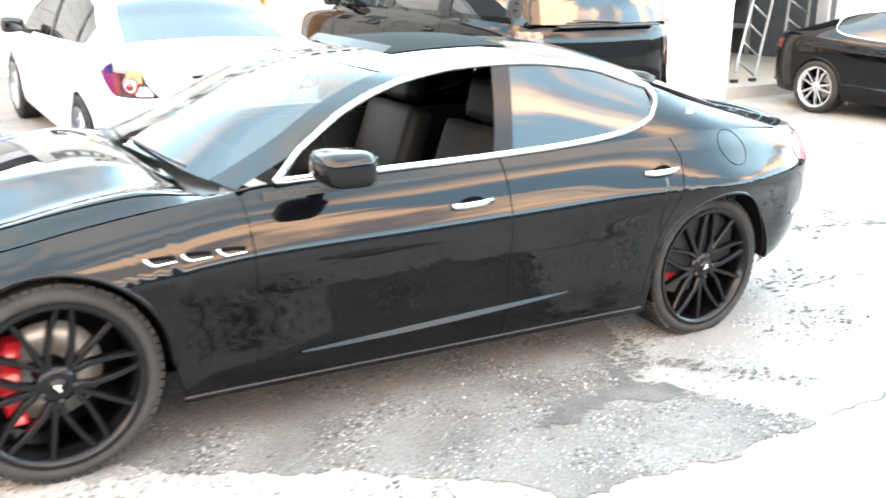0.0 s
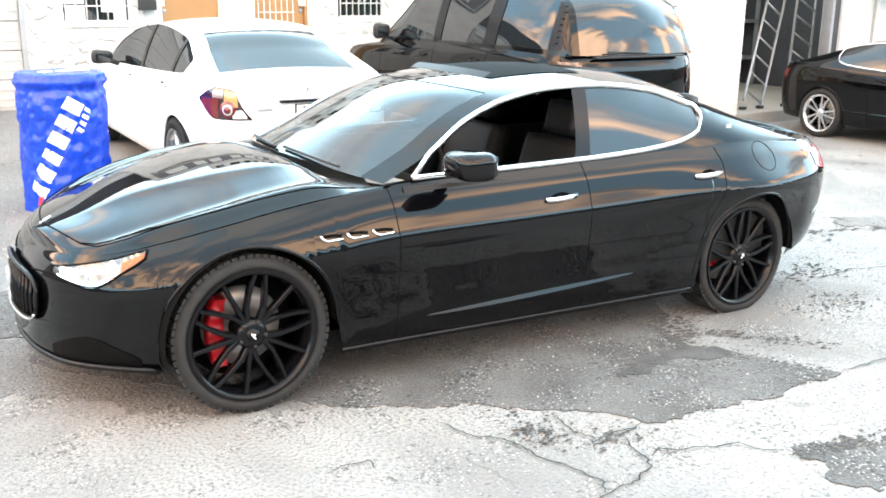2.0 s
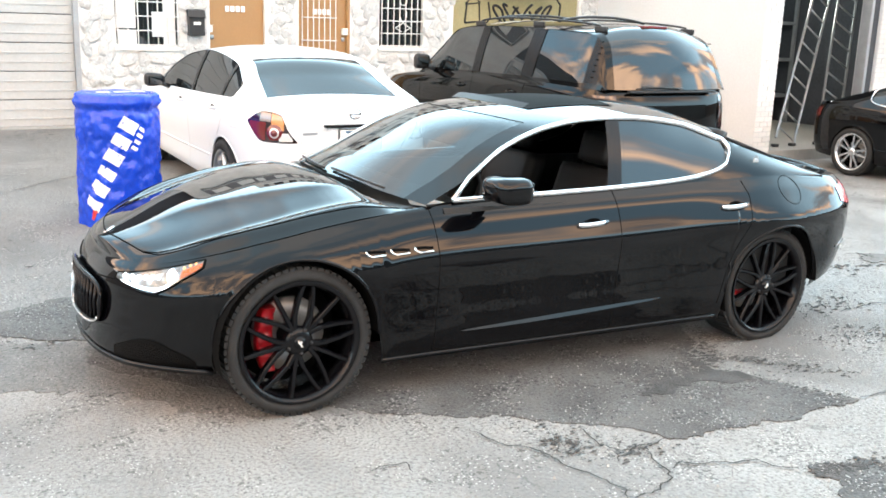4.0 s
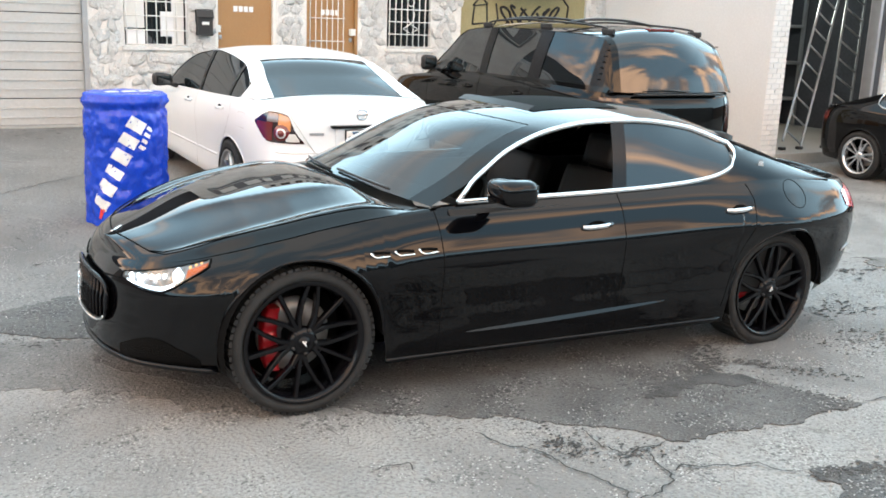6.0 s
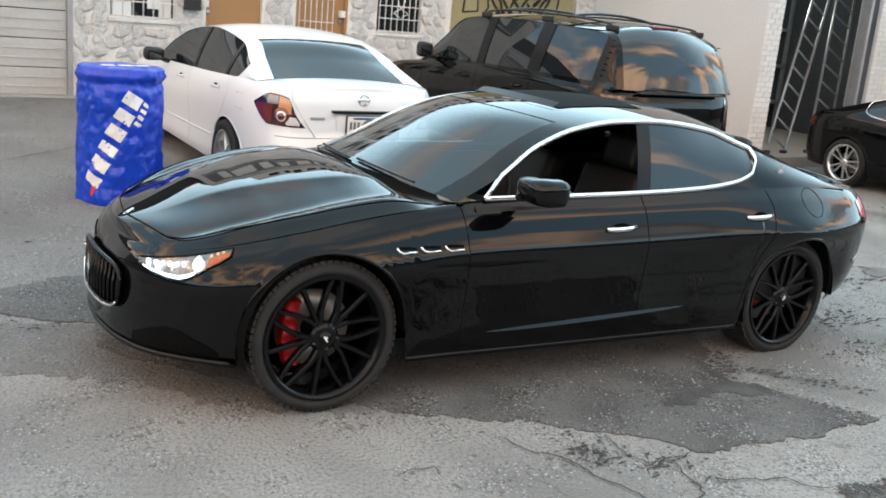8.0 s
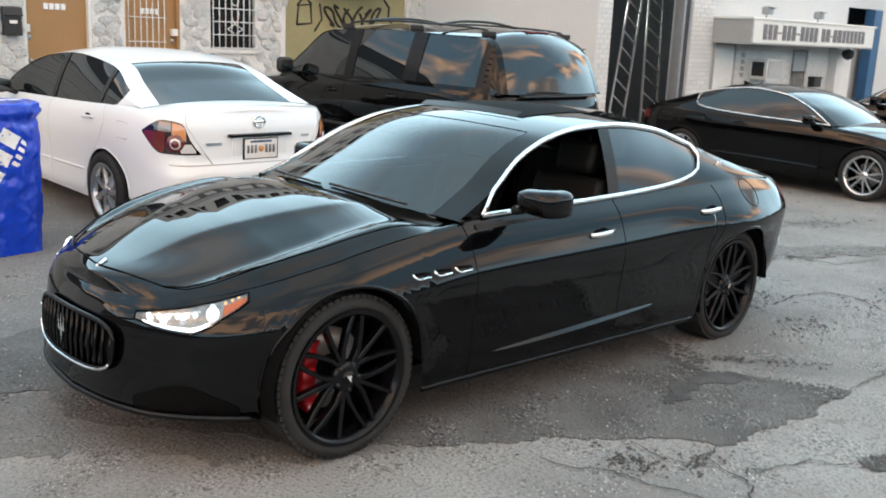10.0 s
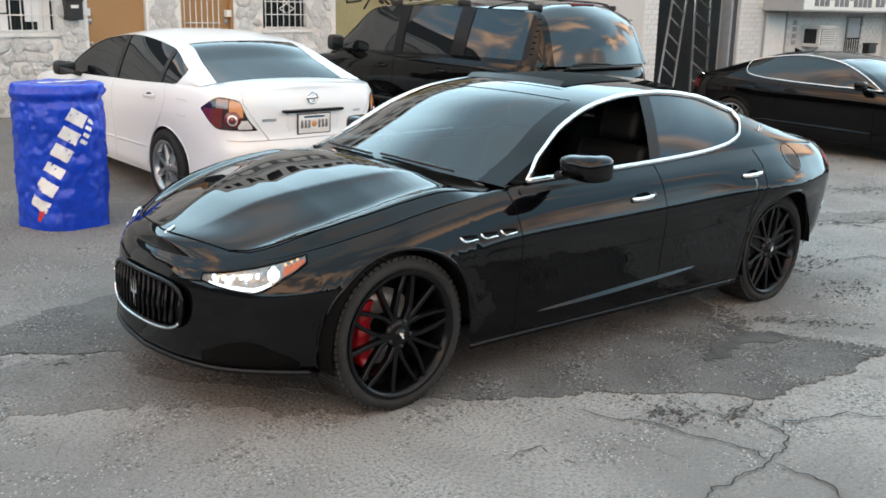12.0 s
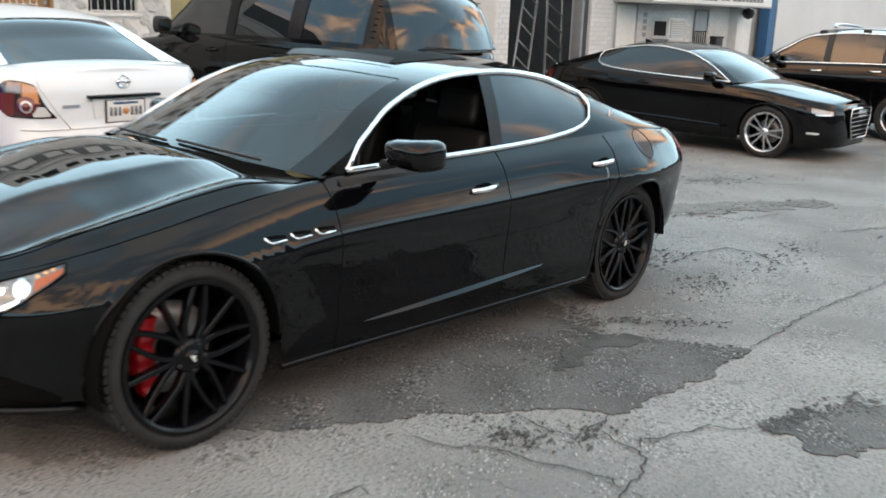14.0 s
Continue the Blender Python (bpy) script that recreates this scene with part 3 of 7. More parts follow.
        if x_end - windows[-1][1] > 0.03:
            bm = bmesh.new()
            rows = []
            for x in np.linspace(windows[-1][1] - 0.012, x_end + 0.004, 6):
                z0, z1 = max(low(x), belt(x).z), rail_x(x)[2]
                rows.append([cab(x, z0 + (z1 - z0) * j / 8, sgn, -0.001) for j in range(9)])
            add_grid(bm, rows, sgn > 0)
            part("window_pillar", bm, s.get("pillar_mat", "black_rim"), car)
        if trim:
            loop = []
            x0 = s.get("trim_from", windows[0][0] - 0.04)
            for x in np.linspace(x0, x_end, 46):
                loop.append(cab(x, min(rail_x(x)[2] - 0.004, max(low(x), belt(x).z) + 0.004 + (0.8 * (x - x0) if "trim_from" in s else 9)), sgn, 0.004))
            for k in range(1, 6):
                loop.append(cab(x_end + 0.018 * math.sin(math.pi * k / 6), rail_x(x_end)[2] + (max(low(x_end), belt(x_end).z) - rail_x(x_end)[2]) * k / 6, sgn, 0.004))
            for x in np.linspace(x_end, x0, 40):
                loop.append(cab(x, max(low(x), belt(x).z) + 0.002, sgn, 0.004))
            part("window_trim", tube(loop, trim, 6, closed=True, flat=0.45), "chrome", car, "bright chrome window surround")
    # wheel wells; their near-black colour carries the shade inside
    for hx in (0, base):
        for sgn in (-1, 1):
            yo = sh.wall(sh.u_at(hx), hub).y
            bm = bmesh.new()
            rows = []
            for k in range(25):
                a = math.pi * 1.1 * k / 24
                rows.append([(hx + R * math.cos(a), sgn * y, hub + R * math.sin(a)) for y in (yo - 0.004, yo - 0.04, yo - 0.34)])
            add_grid(bm, rows, sgn < 0)
            vs = [bm.verts.new((hx + R * math.cos(math.pi * 1.1 * k / 24), sgn * (yo - 0.34), hub + R * math.sin(math.pi * 1.1 * k / 24))) for k in range(25)]
            bm.faces.new(vs)
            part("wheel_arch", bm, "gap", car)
            lip = [sh.side(hx + (R + 0.002) * math.cos(math.pi * k / 40), max(hub + (R + 0.002) * math.sin(math.pi * k / 40), sh.low(sh.u_at(hx)) + 0.001), -0.002, sgn) for k in range(41)]
            part("arch_lip", tube(lip, s.get("lip", 0.008), 6), s.get("lip_mat", paint), car)
    return cab, rail_x, belt, low


def mirror(car, sh, x, z, y, sgn, paint, size=(0.12, 0.22, 0.15)):
    m = tagged(new("wing_mirror"))
    m.parent = car
    m.matrix_basis = pose(x, sgn * (y + size[1] * 0.62), z, 0, 0, 0)
    bm = bmesh.new()
    bmesh.ops.create_uvsphere(bm, u_segments=24, v_segments=14, radius=0.5)
    for v in bm.verts:
        a = v.co
        k = 1.0 / max(abs(a.x) ** 4 + abs(a.y) ** 4 + abs(a.z) ** 4, 1e-9) ** 0.25 * a.length
        v.co = Vector((a.x * k * size[0] * (1.0 if a.x < 0 else 0.6), a.y * k * size[1], a.z * k * size[2] * (1 + 0.25 * sgn * a.y)))
    part("shell", bm, paint, m)
    part("mirror_glass", box((size[0] * 0.24, -size[1] * 0.36, -size[2] * 0.34), (size[0] * 0.305, size[1] * 0.36, size[2] * 0.34), 0.004), "dark_glass", m)
    part("stalk", tube([(0, -sgn * size[1] * 0.35, -size[2] * 0.3), (0.0, -sgn * size[1] * 0.8, -size[2] * 0.55)], 0.024, 8, flat=1.5), "black_plastic", m)
    return m


def handle(car, sh, x, z, sgn, material="chrome", length=0.19):
    h = tagged(new("door_handle"))
    h.parent = car
    a, b = sh.side(x - length / 2, z - 0.003, 0.006, sgn), sh.side(x + length / 2, z + 0.008, 0.006, sgn)
    mid = (a + b) / 2 + Vector((0, sgn * 0.022, 0))
    pts = [a, a.lerp(mid, 0.5) + Vector((0, sgn * 0.008, 0.0)), mid, b.lerp(mid, 0.5) + Vector((0, sgn * 0.008, 0)), b]
    part("grip", tube(pts, 0.014, 8, flat=0.6), material, h)
    c = sh.side(x, z, 0.001, sgn)
    bm = lathe([(0.001, 0), (0.045, 0.001), (0.05, -0.004)], 24)
    bmesh.ops.transform(bm, matrix=Matrix.Translation(c) @ Matrix.Diagonal((1.2, 0.4, 0.62, 1)), verts=bm.verts)
    part("recess", bm, "gap", h)
    return h


def seat(parent, x, y, z, w=0.5):
    s = tagged(new("seat"))
    s.parent = parent
    s.matrix_basis = pose(x, y, z)
    bm = box((-0.28, -w / 2, 0), (0.22, w / 2, 0.16), 0.05)
    part("cushion", bm, "leather", s)
    bm = box((0, -w / 2, 0), (0.14, w / 2, 0.6), 0.05)
    bmesh.ops.transform(bm, matrix=pose(0.18, 0, 0.08, 0, 18, 0), verts=bm.verts)
    part("backrest", bm, "leather", s)
    bm = box((0.0, -w * 0.27, 0), (0.1, w * 0.27, 0.19), 0.045)
    bmesh.ops.transform(bm, matrix=pose(0.385, 0, 0.66, 0, 12, 0), verts=bm.verts)
    part("headrest", bm, "leather", s)


# ------------------------------------------------ the black sedan in front
SEDAN = dict(
    base=2.998, arch=0.385, hub=0.36, hood=(-0.795, 0.82), deck=(3.2, 4.03), pillar=0.15, ridge=0.03, arc=2.5, rings=44,
    plan=[(0, -0.795, 0), (0.04, -0.782, 0.21), (0.09, -0.728, 0.45), (0.14, -0.61, 0.66), (0.19, -0.43, 0.82), (0.24, -0.2, 0.915), (0.29, 0.05, 0.95), (0.38, 0.6, 0.945), (0.5, 1.4, 0.95), (0.62, 2.2, 0.955), (0.72, 2.95, 0.968), (0.8, 3.45, 0.93), (0.86, 3.75, 0.82), (0.91, 3.9, 0.65), (0.95, 3.98, 0.4), (1, 4.02, 0)],
    top=[(0, 0.66), (0.04, 0.662), (0.09, 0.675), (0.14, 0.70), (0.19, 0.745), (0.24, 0.80), (0.29, 0.85), (0.34, 0.895), (0.4, 0.94), (0.5, 0.962), (0.6, 0.985), (0.66, 1.005), (0.72, 1.02), (0.8, 1.0), (0.88, 0.98), (1, 0.985)],
    low=[(0, 0.2), (0.09, 0.215), (0.16, 0.225), (0.22, 0.215), (0.33, 0.2), (0.66, 0.19), (0.74, 0.2), (0.775, 0.27), (0.8, 0.33), (0.86, 0.375), (1, 0.39)],
    nose=[(0, 0.03), (0.1, 0.0), (0.3, 0.0), (0.5, 0.01), (0.75, 0.02), (0.92, 0.05), (1, 0.085)],
    flank=[(0, 0.06), (0.1, 0.035), (0.2, 0.024), (0.35, 0.02), (0.52, 0.008), (0.66, 0.0), (0.705, 0.0), (0.72, 0.003), (0.78, 0.019), (0.84, 0.036), (0.91, 0.064), (1, 0.122)],
    tail=[(0, 0.06), (0.25, 0.02), (0.5, 0.0), (0.7, 0.01), (0.88, 0.05), (1, 0.11)],
    hood_crown=[(-0.795, 0.035), (-0.6, 0.07), (-0.2, 0.095), (0.2, 0.105), (0.42, 0.075), (0.55, 0.0), (0.82, -0.02)],
    deck_crown=[(3.2, 0.03), (3.6, 0.03), (4.03, 0.01)],
    rail=[(0, 0.66, 0.82, 0.945), (0.3, 0.9, 0.775, 1.052), (0.65, 1.17, 0.705, 1.207), (1.0, 1.44, 0.665, 1.297), (1.3, 1.725, 0.635, 1.337), (1.6, 2.01, 0.625, 1.347), (2.0, 2.39, 0.63, 1.314), (2.3, 2.655, 0.675, 1.237), (2.6, 2.97, 0.73, 1.14), (3.0, 3.5, 0.78, 1.0)],
    crown=[(0, 0.46, 1.0), (0.5, 0.83, 1.185), (1.0, 1.21, 1.345), (1.3, 1.52, 1.392), (1.6, 1.9, 1.41), (2.0, 2.42, 1.39), (2.5, 2.95, 1.27), (3.0, 3.5, 1.055)],
    sill=[(0.6, 0.94), (0.75, 0.955), (1.25, 0.968), (1.82, 0.985), (2.17, 1.003), (2.46, 1.034), (2.62, 1.075), (2.69, 1.12), (2.71, 1.16)],
    win_end=2.70, doors=(0.69, 1.79, 2.74), slant=0.1, haunch=[(2.98, 0.5, 0.79, 0.11, 0.056), (0.0, 0.45, 0.72, 0.12, 0.012)], screen="tint_glass", pillar_mat="black_rim", trim_from=0.805, lip=0.009, lip_mat="black_rim",
)


def black_sedan(place):
    car = root("sedan", "glossy black luxury sedan on black wheels, driver window down", "car", place, "cars parked in the yard")
    sh = Shell(SEDAN)
    cab, rail_x, belt, low = car_shell(car, sh, "black_paint", "dark_glass", [(0.74, 1.78), (1.85, 2.69)], trim=0.017, open_front=True)
    for hx in (0, 2.998):
        for sgn in (-1, 1):
            wheel(car, hx, sgn * 0.775, 0.354, 0.354, 0.265, "mesh", sgn, 0.286, 20 if hx else -46, 0.45 if hx else 1.0)
    for sgn in (-1, 1):
        seam(sh, [(0.69, 0.23), (0.69, 0.6), (0.672, 0.93)], car, sgn)
        seam(sh, [(1.79, 0.23), (1.79, 0.975)], car, sgn)
        seam(sh, [(2.56, 0.3), (2.6, 0.5), (2.7, 0.8), (2.735, 0.92), (2.72, 1.0)], car, sgn)
        seam(sh, [(0.69, 0.235), (1.79, 0.225), (2.55, 0.235)], car, sgn, 0.003, "sill_seam")
        handle(car, sh, 1.605, 0.82, sgn)
        handle(car, sh, 2.6, 0.87, sgn)
        mirror(car, sh, 0.985 if sgn < 0 else 1.2, 1.05 if sgn < 0 else 1.02, 0.915 if sgn < 0 else 0.86, sgn, "black_paint", (0.24, 0.24, 0.125))
        # bright crease low on the doors
        bm = bmesh.new()
        rows = []
        for k in range(41):
            x = 0.83 + 1.3 * k / 40
            z = 0.322 + 0.05 * (k / 40) ** 1.3
            wd = 0.013 * math.sin(math.pi * min(max(k / 40, 0.02), 0.98)) ** 0.5
            rows.append([sh.side(x, z + wd, 0.001, sgn), sh.side(x, z - wd * 0.2, 0.021 * math.sin(math.pi * k / 40) ** 0.5 + 0.001, sgn), sh.side(x, z - wd, 0.001, sgn)])
        add_grid(bm, rows, sgn < 0)
        bmesh.ops.recalc_face_normals(bm, faces=bm.faces)
        part("door_crease", bm, "black_paint", car, smooth=False)
        # three chrome vents behind the front wheel
        for k in range(3):
            x0, z0 = 0.3 + 0.125 * k, 0.742 + 0.002 * k
            vent = tagged(new("side_vent"))
            vent.parent = car
            P = [sh.side(x0 + dx, z0 + dz, 0.003, sgn) for dx, dz in ((0.0, 0.02), (0.012, 0.004), (0.03, -0.004), (0.1, 0.0))]
            part("chrome_edge", tube(P, 0.0055, 6, flat=0.5), "chrome", vent)
            P = [sh.side(x0 + dx, z0 + dz, 0.0005, sgn) for dx, dz in ((0.012, 0.016), (0.06, 0.016), (0.1, 0.012))]
            part("opening", tube(P, 0.01, 6, flat=0.25), "gap", vent)
        # fuel door, rear side marker
        cx, cz = 3.08, 0.94
        P = [sh.side(cx + 0.085 * math.cos(a), cz + 0.075 * math.sin(a), -0.0005, sgn) for a in np.linspace(0, math.tau, 33)[:-1]]
        if sgn < 0:
            part("fuel_flap_seam", tube(P, 0.003, 5, closed=True, flat=0.5), "gap", car)
        part("rear_marker", tube([sh.side(3.62, 0.55, 0.002, sgn), sh.side(3.75, 0.575, 0.002, sgn)], 0.007, 6, flat=0.4), "silver", car)
        # pillar badge
        P = cab(2.9, 1.1, sgn, 0.003)
        bm = prism([(-0.02, -0.03), (-0.006, -0.012), (0.006, -0.012), (0.016, -0.03), (0.022, 0.0), (0.012, 0.03), (0.004, 0.006), (0.0, 0.034), (-0.005, 0.006), (-0.014, 0.03), (-0.024, 0.0)], -0.003, 0.003)
        bmesh.ops.transform(bm, matrix=Matrix.Translation(P), verts=bm.verts)
        part("pillar_badge", bm, "chrome", car, smooth=False)
        # headlight
        lamp = tagged(new("headlight"), "lit swept-back headlight with amber corner", "")
        lamp.parent = car

        def face(t, q, out):
            """Over the lamp: t from its inner end to its rear tip, q from its lower to its upper edge."""
            x = -0.737 + 0.298 * t if sgn < 0 else -0.6 + 0.165 * t
            zl = 0.6 - 0.022 * math.sin(math.pi * min(t * 1.35, 1)) + 0.105 * max(t - 0.45, 0) ** 1.2 * 2.1
            zu = 0.627 + 0.108 * t ** 0.9
            u = sh.u_at(x)
            z = zl + (zu - zl) * q
            p = sh.wall(u, min(z, sh.top(u)))
            x2, y2 = sh.plan(u)
            n = Vector((-0.75 + 0.45 * t, 0.65 + 0.2 * t, 0.12)).normalized()
            return Vector((p.x, p.y, z)) + n * out

        def on(t, q, out):
            p = face(t, q, out)
            return (p.x, sgn * p.y, p.z)

        for nm, t0, t1, q0, q1, out, m in (("lamp_bowl", 0.0, 1.0, 0, 1, 0.003, "lamp_bowl"), ("light_bar", 0.05, 0.6, 0.08, 0.22, 0.004, "lamp_white"), ("upper_bar", 0.04, 0.5, 0.72, 0.82, 0.004, "lamp_core"), ("indicator", 0.72, 0.98, 0.1, 0.66, 0.004, "amber")):
            bm = bmesh.new()
            add_grid(bm, [[on(t0 + (t1 - t0) * i / 14, q0 + (q1 - q0) * j / 4, out) for j in range(5)] for i in range(15)])
            bmesh.ops.recalc_face_normals(bm, faces=bm.faces)
            part(nm, bm, m, lamp)
        for t, q, r, nm, m in ((0.62, 0.5, 0.042, "projector_ring", "chrome"), (0.62, 0.5, 0.033, "projector", "lamp_white"), *[(0.08 + 0.075 * j, 0.66, 0.0125, "reflector", "lamp_white") for j in range(6)], (0.36, 0.5, 0.027, "projector_ring", "chrome"), (0.36, 0.5, 0.02, "projector", "lamp_core"), (0.2, 0.45, 0.02, "reflector", "lamp_white"), (0.1, 0.4, 0.014, "reflector", "lamp_white"), (0.74, 0.76, 0.008, "indicator_bulb", "amber_lit"), (0.81, 0.8, 0.008, "indicator_bulb", "amber_lit"), (0.88, 0.82, 0.007, "indicator_bulb", "amber_lit")):
            bm = bmesh.new()
            bmesh.ops.create_uvsphere(bm, u_segments=14, v_segments=8, radius=r)
            bmesh.ops.scale(bm, vec=(0.55, 0.55, 1.0) if nm == "projector_ring" else (0.75, 0.75, 1.0), verts=bm.verts)
            bmesh.ops.transform(bm, matrix=Matrix.Translation(on(t, q, -0.004 if nm == "projector_ring" else 0.001)), verts=bm.verts)
            part(nm, bm, m, lamp)
        rim = [on(t, 0, 0.004) for t in np.linspace(0, 1, 16)] + [on(t, 1, 0.004) for t in np.linspace(1, 0, 16)]
        part("lamp_rim", tube(rim, 0.005, 5, closed=True), "gap", lamp)
        bm = bmesh.new()
        add_grid(bm, [[on(i / 14, j / 5, 0.012 * math.sin(math.pi * min(max(i / 14, 0.04), 0.96)) ** 0.6 + 0.003) for j in range(6)] for i in range(15)])
        bmesh.ops.recalc_face_normals(bm, faces=bm.faces)
        part("lens", bm, "clear_glass", lamp)
        # tail light
        tl = tagged(new("tail_light"), "red tail light wrapped round the corner", "")
        tl.parent = car
        bm = bmesh.new()
        rows = []
        for i in range(15):
            u = sh.u_at(3.58) + (0.94 - sh.u_at(3.58)) * i / 14
            rows.append([])
            for j in range(6):
                z = 0.8 + 0.05 * (1 - min(1, i / 5)) + (0.15 - 0.07 * (1 - min(1, i / 4))) * j / 5
                p = sh.wall(u, z)
                c = Vector((p.x - 2.9, p.y, 0)).normalized()
                rows[-1].append((p.x + c.x * 0.005, sgn * (p.y + c.y * 0.005), z))
        add_grid(bm, rows)
        bmesh.ops.recalc_face_normals(bm, faces=bm.faces)
        part("lens", bm, "tail_pink", tl)
        # lower intake
        bm = bmesh.new()
        rows = []
        for i in range(13):
            x = -0.73 + 0.27 * i / 12
            u = sh.u_at(x)
            rows.append([])
            for j in range(6):
                z = 0.235 + (0.03 + 0.14 * math.sin(math.pi * min(1, (i + 1) / 9) * 0.62)) * (1 - i / 13) ** 0.5 * j / 5
                p = sh.wall(u, z)
                c = Vector((p.x - 0.2, p.y * 0.8, 0)).normalized()
                rows[-1].append((p.x + c.x * 0.003, sgn * (p.y + c.y * 0.003), z))
        add_grid(bm, rows)
        bmesh.ops.recalc_face_normals(bm, faces=bm.faces)
        part("bumper_intake", bm, "intake_mesh", car, smooth=False)
    # hood shut line
    f = lines(SEDAN["hood_crown"])
    loop = []

    def on_hood(x, q):
        u = sh.u_at(x)
        p = sh.wall(u, sh.top(u))
        return Vector((p.x, p.y * q, p.z + f(p.x) * (1 - abs(q) ** SEDAN['arc']) + sh.fold(p.x, q) + 0.0005))

    for a in np.linspace(0, 1, 24):
        loop.append(on_hood(0.55 - 1.17 * a, -0.93 + 0.04 * a))
    for a in np.linspace(0, 1, 24)[1:-1]:
        q = -0.89 + 1.78 * a
        loop.append(on_hood(-0.62 - 0.13 * (1 - q * q), q))
    for a in np.linspace(1, 0, 24):
        loop.append(on_hood(0.55 - 1.17 * a, 0.93 - 0.04 * a))
    part("hood_seam", tube(loop, 0.0035, 5), "gap", car)
    # grille
    g = tagged(new("grille"), "black oval grille with upright bars in a chrome frame", "")
    g.parent = car

    def gr(a, k=1.0):
        y = 0.348 * k * math.copysign(abs(math.cos(a)) ** 0.48, math.cos(a))
        z = 0.468 + (0.1 if math.sin(a) > 0 else 0.115) * k * math.copysign(abs(math.sin(a)) ** 0.6, math.sin(a))
        x = -0.812 + 0.34 * y * y + (0.1 * max(z - 0.468, 0))
        return Vector((x, y, z))

    ring = [gr(a) for a in np.linspace(0, math.tau, 61)[:-1]]
    part("grille_frame", tube(ring, 0.01, 8, closed=True), "black_rim", g)
    low_ring = [gr(a) + Vector((-0.008, 0, -0.004)) for a in np.linspace(math.pi + 0.42, math.tau + 0.15, 60)]
    part("chrome_edge", tube(low_ring, 0.006, 8), "chrome", g)
    bm = bmesh.new()
    bm.faces.new([bm.verts.new(p + Vector((0.012, 0, 0))) for p in ring])
    part("grille_back", bm, "gap", g)
    for k in range(-7, 8):
        y = 0.047 * k
        a = math.acos(min(abs(y / 0.348), 1) ** (1 / 0.48))
        hz = math.sin(a) ** 0.6
        x = -0.812 + 0.34 * y * y
        part("grille_bar", tube([(x + 0.016, y, 0.468 + 0.1 * hz), (x + 0.002, y, 0.46), (x + 0.004, y, 0.468 - 0.115 * hz)], 0.010, 6, flat=0.5), "black_rim", g)
    P = Vector((-0.828, 0, 0.463))
    bm = prism([(-0.012, -0.08), (-0.005, -0.02), (0.005, -0.02), (0.012, -0.08), (0.006, 0.0), (0.03, 0.005), (0.026, 0.07), (0.019, 0.02), (0.006, 0.014), (0.0, 0.085), (-0.006, 0.014), (-0.019, 0.02), (-0.026, 0.07), (-0.03, 0.005), (-0.006, 0.0)], -0.006, 0.006, axis="x")
    bmesh.ops.transform(bm, matrix=Matrix.Translation(P), verts=bm.verts)
    part("grille_badge", bm, "chrome", g, smooth=False)
    bm = lathe([(0.001, 0.004), (0.02, 0.003), (0.025, 0.0)], 24, axis="z")
    pb = on_hood(-0.735, 0)
    bmesh.ops.transform(bm, matrix=Matrix.Translation(pb) @ pose(0, 0, 0, 0, -30, 0) @ Matrix.Diagonal((1.2, 0.7, 1, 1)), verts=bm.verts)
    part("hood_badge", bm, "chrome", car)
    # crease from the lamp down to the grille
    for sgn in (-1, 1):
        P = []
        for u in np.linspace(0.088, 0.042, 10):
            p = sh.wall(u, 0.598 - 0.5 * (0.088 - u))
            P.append((p.x - 0.002, sgn * p.y, p.z))
        part("nose_seam", tube(P, 0.004, 5), "gap", car)
    # front lip
    P = []
    for u in np.linspace(0.0, 0.2, 18):
        p = sh.wall(u, sh.low(u) + 0.012)
        P.append((p.x - 0.012, p.y + 0.01 * (u > 0.05), p.z))
    P = [(x, -y, z) for x, y, z in P[::-1]] + P[1:]
    part("front_lip", tube(P, 0.014, 6), "black_rim", car)
    # sill skirts
    for sgn in (-1, 1):
        P = [sh.side(x, 0.212, 0.0, sgn) for x in np.linspace(0.42, 2.58, 30)]
        part("sill_skirt", tube(P, 0.014, 6, flat=0.6), "black_rim", car)
    # open roof, rear spoiler, aerial fin
    # the opening's unlit depth is a near-black sheet over the roof
    bm = bmesh.new()
    rows = []
    for k in np.linspace(1.22, 1.75, 12):
        rows.append([])
        for j in range(-8, 9):
            p = sh.roof(k, 1 - abs(j) / 8 * 0.62)
            rows[-1].append((p.x, p.y * (1 if j > 0 else -1), p.z + 0.004))
    add_grid(bm, rows, True)
    part("roof_opening_shade", bm, "gap", car)
    bm = bmesh.new()
    rows = []
    for k in np.linspace(1.19, 1.235, 5):
        rows.append([])
        for j in range(-8, 9):
            p = sh.roof(k, 1 - abs(j) / 8 * 0.6)
            rows[-1].append((p.x, p.y * (1 if j > 0 else -1), p.z + 0.006 + 0.5 * (k - 1.19)))
    add_grid(bm, rows, True)
    part("wind_deflector", bm, "black_plastic", car)
    P = []
    for q in np.linspace(-1, 1, 21):
        u = sh.u_at(3.86)
        p = sh.wall(u, sh.top(u))
        P.append((3.8 + 0.1 * (1 - q * q), p.y * 0.86 * q, p.z + 0.026 * (1 - q * q) - 0.004))
    part("boot_spoiler", tube(P, 0.013, 6, flat=2.0), "black_paint", car)
    # wipers
    for y0 in (-0.58, -0.02):
        P = []
        for k in range(9):
            v = 1 - abs(y0 + 0.5 * k / 8) / 0.9
            p = sh.roof(0.015 + 0.02 * k / 8, v)
            P.append((p.x, y0 + 0.5 * k / 8, p.z + 0.01))
        part("wiper", tube(P, 0.007, 6), "black_plastic", car)
    # cabin
    inner = tagged(new("cabin"))
    inner.parent = car
    part("floor_tub", box((0.6, -0.8, 0.3), (3.2, 0.8, 0.34)), "leather", inner)
